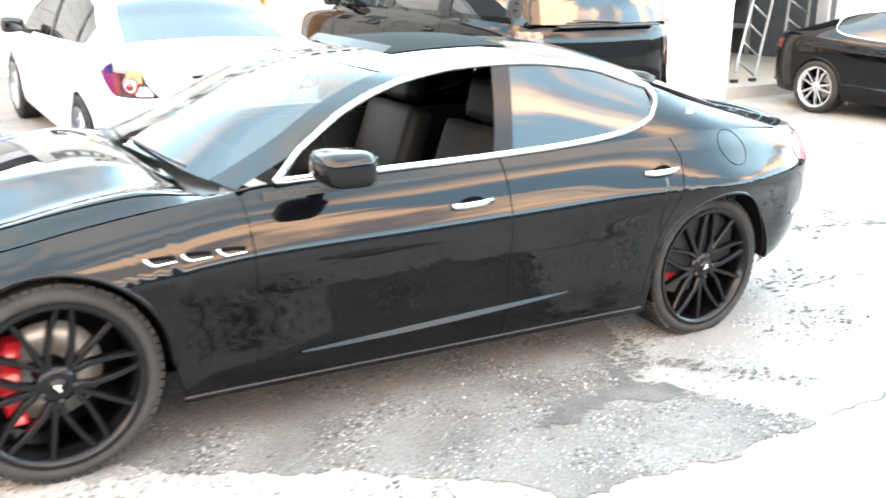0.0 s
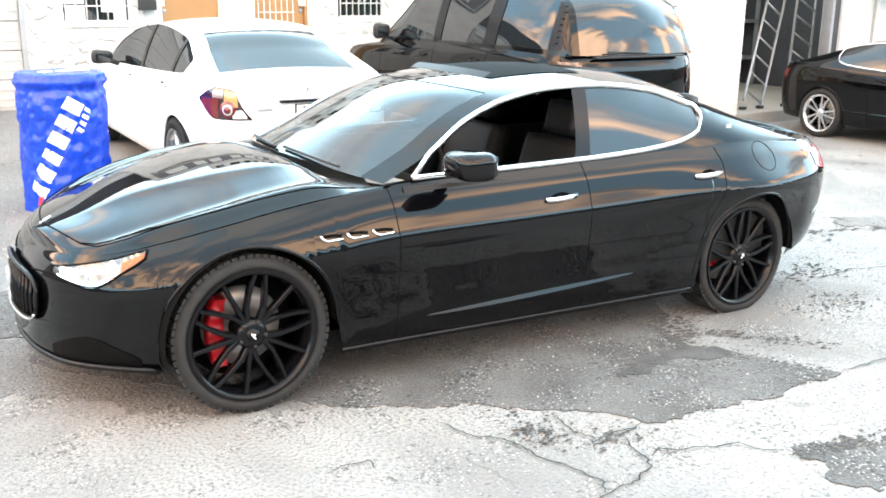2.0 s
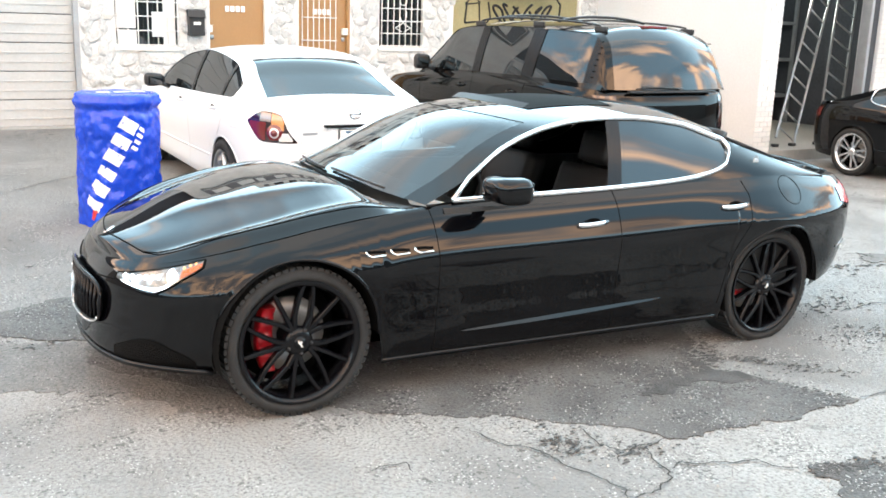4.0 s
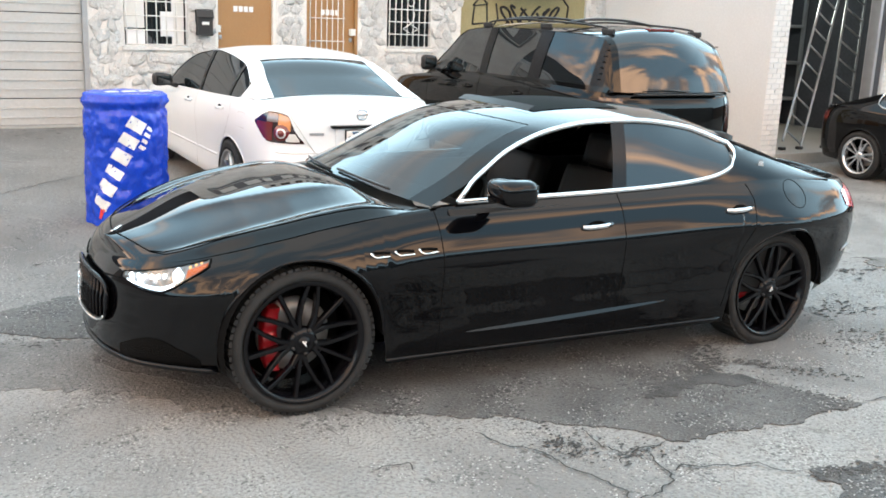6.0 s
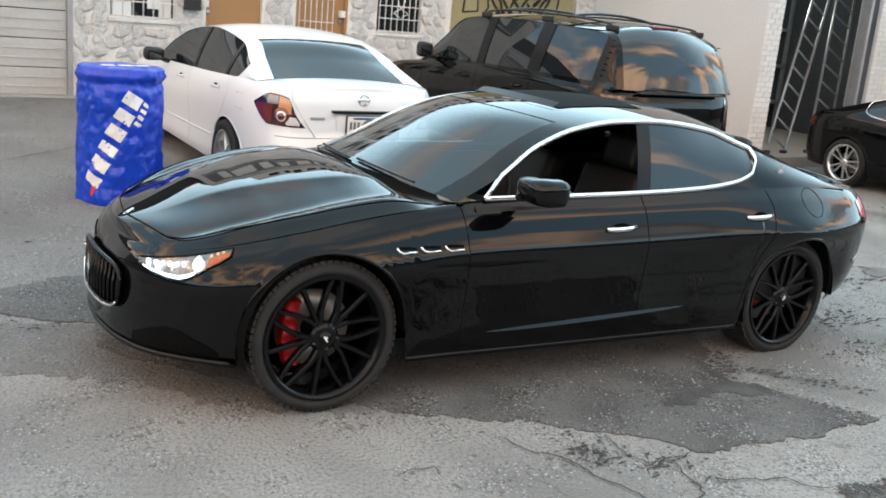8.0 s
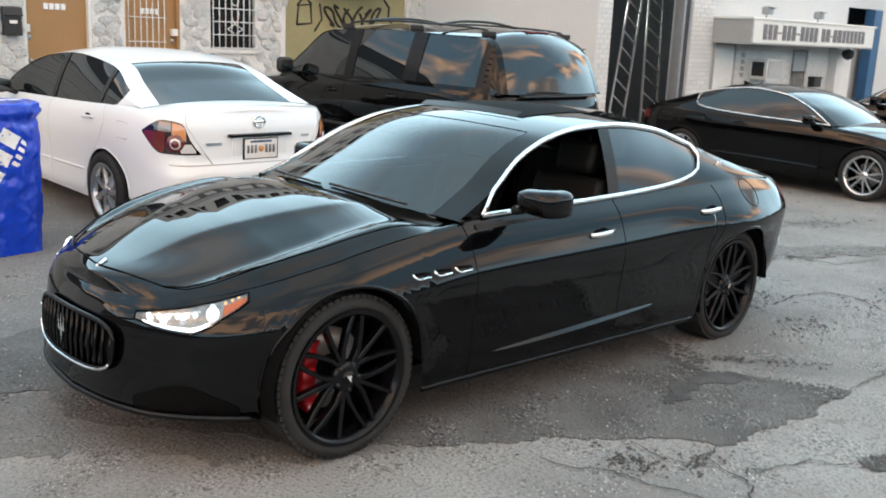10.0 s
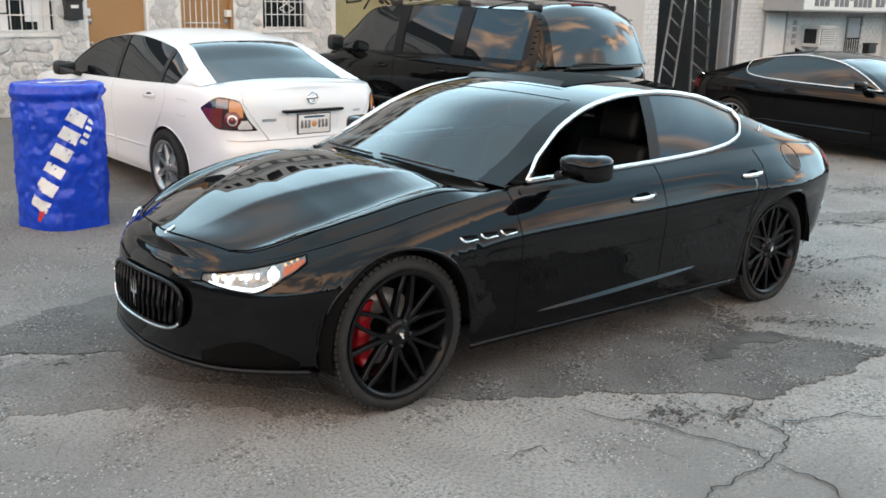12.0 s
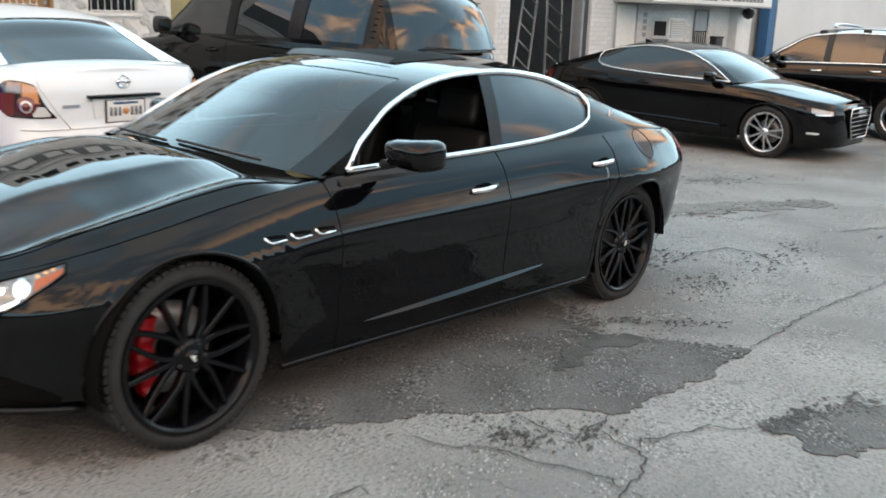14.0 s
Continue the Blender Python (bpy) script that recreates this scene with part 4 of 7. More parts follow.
    part("far_trim", box((0.75, 0.8, 0.34), (3.2, 0.86, 0.93)), "leather", inner)
    part("near_trim", box((0.75, -0.86, 0.34), (3.2, -0.8, 0.93)), "leather", inner)
    part("dashboard", box((0.5, -0.82, 0.6), (0.98, 0.82, 0.93), 0.06), "leather", inner)
    part("parcel_shelf", box((2.75, -0.75, 0.7), (3.35, 0.75, 0.94), 0.02), "leather", inner)
    bm = lathe([(0.17, -0.014), (0.188, 0), (0.17, 0.014), (0.158, 0)], 32, close=True)
    bmesh.ops.transform(bm, matrix=pose(1.12, -0.38, 0.88, 0, 0, 90) @ pose(0, 0, 0, 20, 0, 0), verts=bm.verts)
    part("steering_wheel", bm, "leather", inner)
    seat(car, 1.58, -0.4, 0.4)
    seat(car, 1.58, 0.4, 0.4)
    seat(car, 2.42, -0.36, 0.42, 0.6)
    seat(car, 2.42, 0.36, 0.42, 0.6)
    return car


# the yard falls a little towards its tail
black_sedan(pose(0, 0, 0, 0, 1.05, -0.9) @ Matrix.Translation((0, 0.9, 0)))


def wall_patch(sh, x0, x1, zl, zh, sgn, out=0.005, n=16, m=6, u1=None, u0=None):
    """A patch of the skin from plan place x0 to x1 (or parameter u1), between heights zl(t) and zh(t), lifted by out."""
    ua = u0 if u0 is not None else sh.u_at(x0)
    ub = u1 if u1 is not None else sh.u_at(x1)
    bm = bmesh.new()
    rows = []
    for i in range(n + 1):
        t = i / n
        u = ua + (ub - ua) * t
        rows.append([])
        for j in range(m + 1):
            z = zl(t) + (zh(t) - zl(t)) * j / m
            p = sh.wall(u, z)
            xa, ya = sh.plan(max(u - 0.004, 0))
            xb, yb = sh.plan(min(u + 0.004, 1))
            d = Vector((-(yb - ya), xb - xa, 0)).normalized()
            rows[-1].append((p.x + d.x * out, sgn * (p.y + d.y * out), z))
    add_grid(bm, rows)
    bmesh.ops.recalc_face_normals(bm, faces=bm.faces)
    return bm


def plate(parent, x, y, z, rz):
    p = tagged(new("number_plate"), "white and orange number plate with dark bars", "")
    p.parent = parent
    p.matrix_basis = pose(x, y, z, 0, 0, rz)
    # its face looks along +x
    part("plate_frame", box((-0.008, -0.165, -0.085), (0.0, 0.165, 0.085), 0.004), "black_plastic", p)
    part("plate_face", box((0.0, -0.152, -0.076), (0.004, 0.152, 0.076), 0.001), "paper", p)
    part("plate_bloom", lathe([(0.001, 0.0045), (0.026, 0.0045), (0.028, 0.0)], 16), "tail_amber", p).matrix_basis = pose(0.002, 0, 0, 0, 0, -90)
    for k, y0 in enumerate((-0.12, -0.085, -0.05, 0.05, 0.085, 0.12)):
        part("plate_bar", box((0.004, y0 - 0.011, -0.034), (0.006, y0 + 0.011, 0.03)), "sign_ink", p)
    part("plate_strip", box((0.004, -0.1, 0.05), (0.006, 0.1, 0.066)), "blue_trim", p)


# ------------------------------------------------ the white sedan at the wall
WHITE = dict(
    base=2.776, arch=0.35, hub=0.325, hood=(-0.93, 0.7), deck=(2.9, 3.86), pillar=0.21,
    plan=[(0, -0.93, 0), (0.04, -0.91, 0.3), (0.09, -0.82, 0.58), (0.15, -0.6, 0.77), (0.22, -0.25, 0.865), (0.29, 0.05, 0.885), (0.5, 1.4, 0.895), (0.7, 2.7, 0.885), (0.8, 3.3, 0.84), (0.86, 3.58, 0.76), (0.91, 3.7, 0.64), (0.95, 3.735, 0.4), (1, 3.745, 0)],
    top=[(0, 0.7), (0.09, 0.72), (0.22, 0.84), (0.3, 0.89), (0.4, 0.93), (0.5, 0.96), (0.62, 0.995), (0.72, 1.03), (0.8, 1.05), (0.88, 1.045), (1, 1.04)],
    low=[(0, 0.22), (0.2, 0.2), (0.3, 0.21), (0.7, 0.21), (0.82, 0.24), (1, 0.28)],
    nose=[(0, 0.03), (0.3, 0.0), (0.7, 0.02), (1, 0.08)],
    flank=[(0, 0.05), (0.1, 0.02), (0.3, 0.02), (0.55, 0.005), (0.7, 0.0), (0.85, 0.01), (0.94, 0.03), (1, 0.06)],
    tail=[(0, 0.06), (0.15, 0.01), (0.42, 0.0), (0.46, 0.03), (0.7, 0.06), (0.9, 0.08), (1, 0.12)],
    hood_crown=[(-0.93, 0.03), (-0.2, 0.09), (0.3, 0.09), (0.7, 0.0)], deck_crown=[(3.0, 0.04), (3.6, 0.03), (3.86, 0.01)],
    rail=[(0, 0.55, 0.85, 0.93), (0.5, 0.95, 0.79, 1.16), (1.0, 1.35, 0.71, 1.31), (1.5, 1.9, 0.665, 1.37), (2.0, 2.52, 0.66, 1.315), (2.5, 2.9, 0.725, 1.18), (3.0, 3.26, 0.79, 1.055)],
    crown=[(0, 0.28, 0.96), (0.5, 0.7, 1.16), (1.0, 1.15, 1.36), (1.5, 1.8, 1.42), (2.0, 2.58, 1.36), (2.5, 2.87, 1.225), (3.0, 3.14, 1.09)],
    sill=[(0.5, 0.93), (1.2, 0.95), (2.0, 0.985), (2.7, 0.995), (2.85, 1.02), (2.93, 1.07), (2.97, 1.15)], win_end=2.96, doors=(0.55, 1.75, 2.75), pillar_mat="black_plastic",
)


def white_sedan(place):
    car = root("sedan", "white four-door sedan with dark tinted windows, parked nose to the wall", "car", place, "cars parked in the yard")
    sh = Shell(WHITE)
    cab, rail_x, belt, low = car_shell(car, sh, "white_paint", "dark_glass", [(0.62, 1.7), (1.74, 2.58), (2.61, 2.95)])
    for hx in (0, 2.776):
        for sgn in (-1, 1):
            wheel(car, hx, sgn * 0.78, 0.325, 0.325, 0.215, "seven", sgn, 0.225)
    for sgn in (-1, 1):
        seam(sh, [(0.55, 0.25), (0.56, 0.6), (0.6, 0.92)], car, sgn, 0.003, material="grey_line")
        seam(sh, [(1.75, 0.25), (1.75, 0.6), (1.72, 0.97)], car, sgn, 0.003, material="grey_line")
        seam(sh, [(2.4, 0.28), (2.46, 0.5), (2.7, 0.75), (2.78, 0.9), (2.72, 1.02)], car, sgn, 0.003, material="grey_line")
        seam(sh, [(0.5, 0.42), (1.72, 0.44)], car, sgn, 0.012, "rub_strip", "white_paint")
        seam(sh, [(1.79, 0.44), (2.38, 0.45)], car, sgn, 0.012, "rub_strip", "white_paint")
        handle(car, sh, 1.5, 0.86, sgn, "white_paint", 0.2)
        handle(car, sh, 2.5, 0.9, sgn, "white_paint", 0.2)
        mirror(car, sh, 0.92, 1.0, 0.87, sgn, "black_plastic", (0.16, 0.2, 0.13))
        P = [sh.side(3.05 + 0.07 * c, 0.86 + 0.065 * d, 0.0, sgn) for c, d in ((-1, -1), (1, -1), (1, 1), (-1, 1))]
        if sgn < 0:
            part("fuel_flap_seam", tube(P, 0.003, 5, closed=True, flat=0.5), "grey_line", car)
        tl = tagged(new("tail_light"), "tail light with round red lamp and clear segments, one coloured with a sunset reflection", "")
        tl.parent = car

        edge_low = lines([(0.806, 0.885), (0.842, 0.738), (0.931, 0.735)])
        edge_top = lines([(0.806, 0.9), (0.84, 0.99), (0.892, 0.965), (0.931, 0.742)])

        def pane(name, u0, u1, lo, hi, out, m):
            part(name, wall_patch(sh, 0, 0, lambda t: lo(u0 + (u1 - u0) * t), lambda t: hi(u0 + (u1 - u0) * t), sgn, out, u0=u0, u1=u1), m, tl)

        pane("housing", 0.806, 0.931, edge_low, edge_top, 0.005, "tail_smoke")
        pane("outer_lens", 0.812, 0.85, lambda u: edge_low(u) + 0.012, lambda u: min(edge_top(u) - 0.014, 0.9), 0.008, "tail_red")
        pane("clear_lens", 0.836, 0.862, lambda u: 0.905, lambda u: edge_top(u) - 0.01, 0.008, "tail_grey")
        # clear lens; the orange sunset reflection is put into its colour
        pane("upper_lens", 0.864, 0.905, lambda u: 0.885 - 1.2 * (u - 0.864), lambda u: edge_top(u) - 0.01, 0.008, "tail_amber")
        pane("reverse_lens", 0.889, 0.924, lambda u: 0.748, lambda u: min(edge_top(u) - 0.02, 0.815), 0.008, "tail_clear")
        c = sh.wall(0.873, 0.815)
        for nm, r, o, m in (("lamp_bezel", 0.078, 0.002, "tail_red"), ("lamp_ring", 0.052, 0.006, "tail_clear"), ("lamp_round", 0.036, 0.011, "tail_red")):
            bm = lathe([(0.001, -o - 0.012), (r * 0.8, -o - 0.008), (r, -o + 0.012)], 28)
            bmesh.ops.transform(bm, matrix=Matrix.Translation((c.x, sgn * c.y, 0.815)) @ pose(0, 0, 0, 0, 0, 90 + 42 * sgn), verts=bm.verts)
            part(nm, bm, m, tl)
    # boot: lid seams, black finisher over the plate, badge, lettering bars
    back = sh.wall(0.985, 0.9)
    xf = 3.68
    part("boot_finisher", box((xf - 0.03, -0.29, 0.862), (xf + 0.04, 0.29, 0.885), 0.008), "black_rim", car)
    part("plate_recess", box((xf - 0.03, -0.25, 0.66), (xf + 0.012, 0.25, 0.862), 0.01), "white_paint", car)
    plate(car, xf + 0.024, 0, 0.765, 0)
    bm = lathe([(0.034, -0.003), (0.045, -0.006), (0.056, -0.003), (0.045, 0.001)], 28, close=True)
    bmesh.ops.transform(bm, matrix=pose(xf - 0.006, 0, 0.975, 0, -14, 90), verts=bm.verts)
    add_box(bm, (xf - 0.012, -0.055, 0.967), (xf + 0.004, 0.055, 0.983))
    part("boot_badge", bm, "chrome", car)
    part("boot_lettering", wall_patch(sh, 0, 0, lambda t: 0.8, lambda t: 0.822, -1, 0.004, u0=0.938, u1=0.957), "silver", car)
    part("boot_lettering", wall_patch(sh, 0, 0, lambda t: 0.84, lambda t: 0.858, 1, 0.004, u0=0.935, u1=0.947), "silver", car)
    part("bumper_seam", tube([(sh.wall(u, 0.655).x + 0.004, q * (sh.wall(u, 0.655).y + 0.002), 0.655) for q in (-1,) for u in np.linspace(0.86, 1, 20)] + [(sh.wall(u, 0.655).x + 0.004, sh.wall(u, 0.655).y + 0.002, 0.655) for u in np.linspace(1, 0.86, 20)[1:]], 0.004, 5), "grey_line", car)
    for sgn in (-1, 1):
        P = [(sh.wall(u, z).x + 0.003, sgn * sh.wall(u, z).y, z) for u, z in ((0.945, 0.66), (0.935, 0.75), (0.905, 0.95), (0.9, 1.035))]
        part("boot_seam", tube(P, 0.003, 5), "grey_line", car)
    part("cabin_fill", box((0.5, -0.7, 0.4), (3.2, 0.7, 0.9)), "leather", car)
    return car


white_sedan(pose(1.99, 7.33, 0.125, 0, 1.6, -90))

# ------------------------------------------------ the black off-roader
TRUCK = dict(
    base=2.9, arch=0.42, hub=0.375, hood=(-0.92, 0.55), deck=(3.72, 3.92), pillar=0.1,
    plan=[(0, -0.92, 0), (0.05, -0.9, 0.4), (0.1, -0.82, 0.66), (0.16, -0.6, 0.82), (0.24, -0.25, 0.9), (0.3, 0.05, 0.92), (0.5, 1.4, 0.925), (0.72, 2.9, 0.925), (0.82, 3.45, 0.9), (0.88, 3.75, 0.84), (0.92, 3.86, 0.7), (0.96, 3.91, 0.4), (1, 3.92, 0)],
    top=[(0, 0.98), (0.1, 1.0), (0.24, 1.08), (0.32, 1.13), (0.42, 1.2), (0.5, 1.22), (0.7, 1.23), (0.85, 1.22), (1, 1.2)],
    low=[(0, 0.35), (0.3, 0.36), (0.7, 0.37), (0.85, 0.42), (1, 0.45)],
    nose=[(0, 0.02), (0.5, 0.0), (0.85, 0.03), (1, 0.1)],
    flank=[(0, 0.05), (0.12, 0.01), (0.4, 0.02), (0.62, 0.0), (0.8, 0.01), (0.93, 0.03), (1, 0.06)],
    tail=[(0, 0.03), (0.2, 0.0), (0.5, 0.02), (0.85, 0.04), (1, 0.07)],
    hood_crown=[(-0.92, 0.02), (-0.3, 0.06), (0.3, 0.05), (0.55, 0.0)], deck_crown=[(3.72, 0.0), (3.92, 0.0)],
    rail=[(0, 0.38, 0.85, 1.17), (0.5, 0.75, 0.79, 1.46), (1.0, 1.15, 0.73, 1.71), (1.5, 2.1, 0.70, 1.755), (2.0, 3.42, 0.675, 1.725), (2.35, 3.6, 0.69, 1.64), (2.7, 3.71, 0.725, 1.44), (3.0, 3.79, 0.75, 1.23)],
    crown=[(0, 0.1, 1.18), (0.5, 0.55, 1.48), (1.0, 1.0, 1.76), (1.5, 2.0, 1.83), (2.0, 3.45, 1.82), (2.35, 3.67, 1.72), (2.7, 3.8, 1.5), (3.0, 3.88, 1.23)],
    sill=[(0.3, 1.17), (0.7, 1.215), (1.5, 1.245), (3.0, 1.27), (3.72, 1.27)], win_end=3.68, doors=(0.5, 1.62, 2.6), pillar_mat="black_rim",
)


def off_roader(place):
    car = root("suv", "black off-road estate car with tinted glass and roof rails", "car", place, "cars parked in the yard")
    sh = Shell(TRUCK)
    cab, rail_x, belt, low = car_shell(car, sh, "suv_paint", "dark_glass", [(0.55, 1.58), (1.7, 2.52), (2.7, 3.52)])
    for hx in (0, 2.9):
        for sgn in (-1, 1):
            wheel(car, hx, sgn * 0.8, 0.375, 0.375, 0.24, "seven", sgn, 0.23)
    for sgn in (-1, 1):
        seam(sh, [(0.5, 0.45), (0.48, 1.1)], car, sgn)
        seam(sh, [(1.63, 0.45), (1.63, 1.2)], car, sgn)
        seam(sh, [(2.42, 0.5), (2.6, 0.85), (2.64, 1.2)], car, sgn)
        handle(car, sh, 1.42, 1.08, sgn, "suv_paint", 0.18)
        handle(car, sh, 2.42, 1.09, sgn, "suv_paint", 0.18)
        mirror(car, sh, 0.72, 1.3, 0.9, sgn, "black_plastic", (0.12, 0.2, 0.17))
        seam(sh, [(0.46, 0.72), (2.5, 0.73)], car, sgn, 0.02, "rub_strip", "black_plastic")
        # roof rail on its feet
        rr = tagged(new("roof_rail"), "black roof rail on three feet", "")
        rr.parent = car
        P = []
        for k in np.linspace(1.12, 2.0, 22):
            p = sh.roof(k, 0.17)
            e = 0.055 * math.sin(math.pi * min(max((k - 1.12) / 0.88, 0), 1)) ** 0.25
            P.append((p.x, sgn * p.y, p.z + e + 0.01))
        part("rail", tube(P, 0.011, 8), "black_plastic", rr)
        for k in (1.14, 1.62, 1.98):
            p = sh.roof(k, 0.17)
            part("rail_foot", box((p.x - 0.09, sgn * p.y - 0.015, p.z - 0.015), (p.x + 0.09, sgn * p.y + 0.015, p.z + 0.038), 0.012), "black_plastic", rr)
        part("tail_light", wall_patch(sh, 3.68, 0, lambda t: 0.85, lambda t: 1.17, sgn, 0.006, u1=0.925), "tail_smoke", car)
        # slotted vent behind the last side window
        for k in range(7):
            z = 1.33 + 0.055 * k
            part("pillar_slot", tube([cab(3.585, z, sgn, 0.001), cab(3.625, z, sgn, 0.001)], 0.006, 6, flat=0.3), "gap", car)
    for k in (1.3, 1.72):
        P = [sh.roof(k, v) for v in np.linspace(0.17, 1, 8)]
        bar = [(p.x, -p.y, p.z + 0.055) for p in P] + [(p.x, p.y, p.z + 0.055) for p in P[::-1][1:]]
        part("roof_bar", tube(bar, 0.014, 8, flat=1.6), "black_plastic", car)
    part("brake_lamp", box((3.46, -0.16, 1.795), (3.55, 0.16, 1.82), 0.008), "tail_red", car)
    part("rear_wiper", tube([(3.9, 0.1, 1.245), (3.895, -0.42, 1.262)], 0.006, 6), "black_plastic", car)
    part("tailgate_trim", box((3.84, -0.55, 1.2), (3.905, 0.55, 1.22), 0.008), "black_plastic", car)
    bm = tube([(sh.wall(u, 0.6).x + 0.02, -sh.wall(u, 0.6).y, 0.6) for u in np.linspace(0.87, 1, 14)] + [(sh.wall(u, 0.6).x + 0.02, sh.wall(u, 0.6).y, 0.6) for u in np.linspace(1, 0.87, 14)[1:]], 0.07, 8, flat=0.7)
    part("rear_bumper", bm, "black_plastic", car)
    part("cabin_fill", box((0.5, -0.65, 0.5), (3.6, 0.65, 1.15)), "leather", car)
    return car


off_roader(pose(5.14, 7.02, 0.02, 0, 0.6, -90))

# ------------------------------------------------ the black coupe
COUPE = dict(
    base=2.75, arch=0.365, hub=0.335, pillar_mat="black_rim", hood=(-0.87, 0.7), deck=(3.1, 3.76), pillar=0.12,
    plan=[(0, -0.88, 0), (0.04, -0.87, 0.3), (0.09, -0.81, 0.6), (0.14, -0.66, 0.78), (0.2, -0.35, 0.88), (0.28, 0.05, 0.92), (0.5, 1.4, 0.925), (0.7, 2.7, 0.92), (0.8, 3.2, 0.87), (0.87, 3.5, 0.77), (0.92, 3.65, 0.6), (0.96, 3.72, 0.35), (1, 3.75, 0)],
    top=[(0, 0.72), (0.09, 0.74), (0.2, 0.8), (0.3, 0.875), (0.4, 0.92), (0.5, 0.94), (0.62, 0.965), (0.7, 0.99), (0.8, 0.99), (0.9, 0.975), (1, 0.975)],
    low=[(0, 0.2), (0.2, 0.18), (0.3, 0.2), (0.7, 0.2), (0.82, 0.23), (1, 0.27)],
    nose=[(0, 0.03), (0.3, 0.0), (0.7, 0.01), (0.9, 0.04), (1, 0.09)],
    flank=[(0, 0.06), (0.1, 0.03), (0.3, 0.02), (0.55, 0.008), (0.7, 0.0), (0.82, 0.004), (0.86, 0.018), (0.94, 0.03), (1, 0.06)],
    tail=[(0, 0.06), (0.25, 0.01), (0.6, 0.0), (0.85, 0.03), (1, 0.08)],
    hood_crown=[(-0.87, 0.03), (-0.2, 0.08), (0.3, 0.08), (0.7, -0.02)], deck_crown=[(3.1, 0.03), (3.6, 0.03), (3.76, 0.01)],
    rail=[(0, 0.52, 0.87, 0.92), (0.5, 0.92, 0.78, 1.16), (1.0, 1.32, 0.69, 1.29), (1.5, 1.8, 0.64, 1.335), (2.0, 2.32, 0.65, 1.285), (2.5, 2.9, 0.72, 1.125), (3.0, 3.36, 0.78, 0.985)],
    crown=[(0, 0.25, 0.95), (0.5, 0.68, 1.17), (1.0, 1.12, 1.33), (1.5, 1.7, 1.385), (2.0, 2.28, 1.35), (2.5, 2.86, 1.19), (3.0, 3.4, 1.0)],
    sill=[(0.5, 0.93), (1.2, 0.945), (2.0, 0.975), (2.5, 1.02), (2.62, 1.07)], win_end=2.6, doors=(0.6, 2.0),
)


def dark_coupe(place):
    car = root("coupe", "black two-door coupe with silver alloy wheels and chrome window line", "car", place, "cars parked in the yard")
    sh = Shell(COUPE)
    cab, rail_x, belt, low = car_shell(car, sh, "black_paint", "dark_glass", [(0.58, 2.59)], trim=0.012)
    for hx in (0, 2.75):
        for sgn in (-1, 1):
            wheel(car, hx, sgn * 0.79, 0.335, 0.335, 0.25, "ten", sgn, 0.255)
    for sgn in (-1, 1):
        seam(sh, [(0.6, 0.25), (0.6, 0.92)], car, sgn)
        seam(sh, [(2.0, 0.25), (2.05, 0.6), (2.02, 0.96)], car, sgn)
        handle(car, sh, 1.82, 0.84, sgn, "black_paint", 0.2)
        mirror(car, sh, 0.78, 0.99, 0.89, sgn, "black_paint", (0.17, 0.19, 0.12))
        bm = bmesh.new()
        rows = []
        for k in range(31):
            x = 0.5 + 1.9 * k / 30
            z = 0.36 + 0.05 * k / 30
            e = math.sin(math.pi * min(max(k / 30, 0.02), 0.98)) ** 0.5
            rows.append([sh.side(x, z + 0.02 * e, 0.001, sgn), sh.side(x, z, 0.026 * e, sgn), sh.side(x, z - 0.02 * e, 0.001, sgn)])
        add_grid(bm, rows)
        bmesh.ops.recalc_face_normals(bm, faces=bm.faces)
        part("door_crease", bm, "black_paint", car, smooth=False)
        hl = tagged(new("headlight"), "clear headlight with dark bezel", "")
        hl.parent = car
        part("lens", wall_patch(sh, -0.78, -0.55, lambda t: 0.6 + 0.03 * t, lambda t: 0.65 + 0.04 * t, sgn, 0.006), "lamp_bowl", hl)
        part("bezel", wall_patch(sh, -0.76, -0.6, lambda t: 0.6, lambda t: 0.618, sgn, 0.009), "lamp_core", hl)
        part("fog_lamp", wall_patch(sh, -0.66, -0.52, lambda t: 0.36, lambda t: 0.385, sgn, 0.006), "lamp_core", car)
        part("tail_light", wall_patch(sh, 3.4, 0, lambda t: 0.78, lambda t: 0.9, sgn, 0.006, u1=0.94), "tail_red", car)
    g = tagged(new("grille"), "black trapezoid grille with chrome bars and rings", "")
    g.parent = car
    part("grille_back", prism([(-0.36, 0.68), (0.36, 0.68), (0.38, 0.55), (0.26, 0.3), (-0.26, 0.3), (-0.38, 0.55)], -0.895, -0.84, axis="x"), "gap", g, smooth=False)
    part("grille_frame", tube([(-0.895, y, z) for y, z in ((-0.36, 0.68), (0.36, 0.68), (0.38, 0.55), (0.26, 0.3), (-0.26, 0.3), (-0.38, 0.55))], 0.011, 8, closed=True), "chrome", g)
    for k in range(6):
        z = 0.345 + 0.056 * k
        hw = 0.26 + 0.12 * min(1, (z - 0.3) / 0.25) - 0.02
        part("grille_bar", box((-0.905, -hw, z - 0.004), (-0.892, hw, z + 0.004)), "silver", g)
    for k in range(4):
        bm = lathe([(0.034, -0.004), (0.04, -0.008), (0.046, -0.004), (0.04, 0.0)], 24, close=True)
        bmesh.ops.transform(bm, matrix=pose(-0.91, -0.105 + 0.07 * k, 0.61, 0, 0, -90), verts=bm.verts)
        part("ring", bm, "chrome", g)
    part("cabin_fill", box((0.5, -0.7, 0.35), (3.1, 0.7, 0.88)), "leather", car)
    part("roof_fin", prism([(2.15, 1.345), (2.32, 1.33), (2.32, 1.4)], -0.012, 0.012), "black_paint", car)
    return car


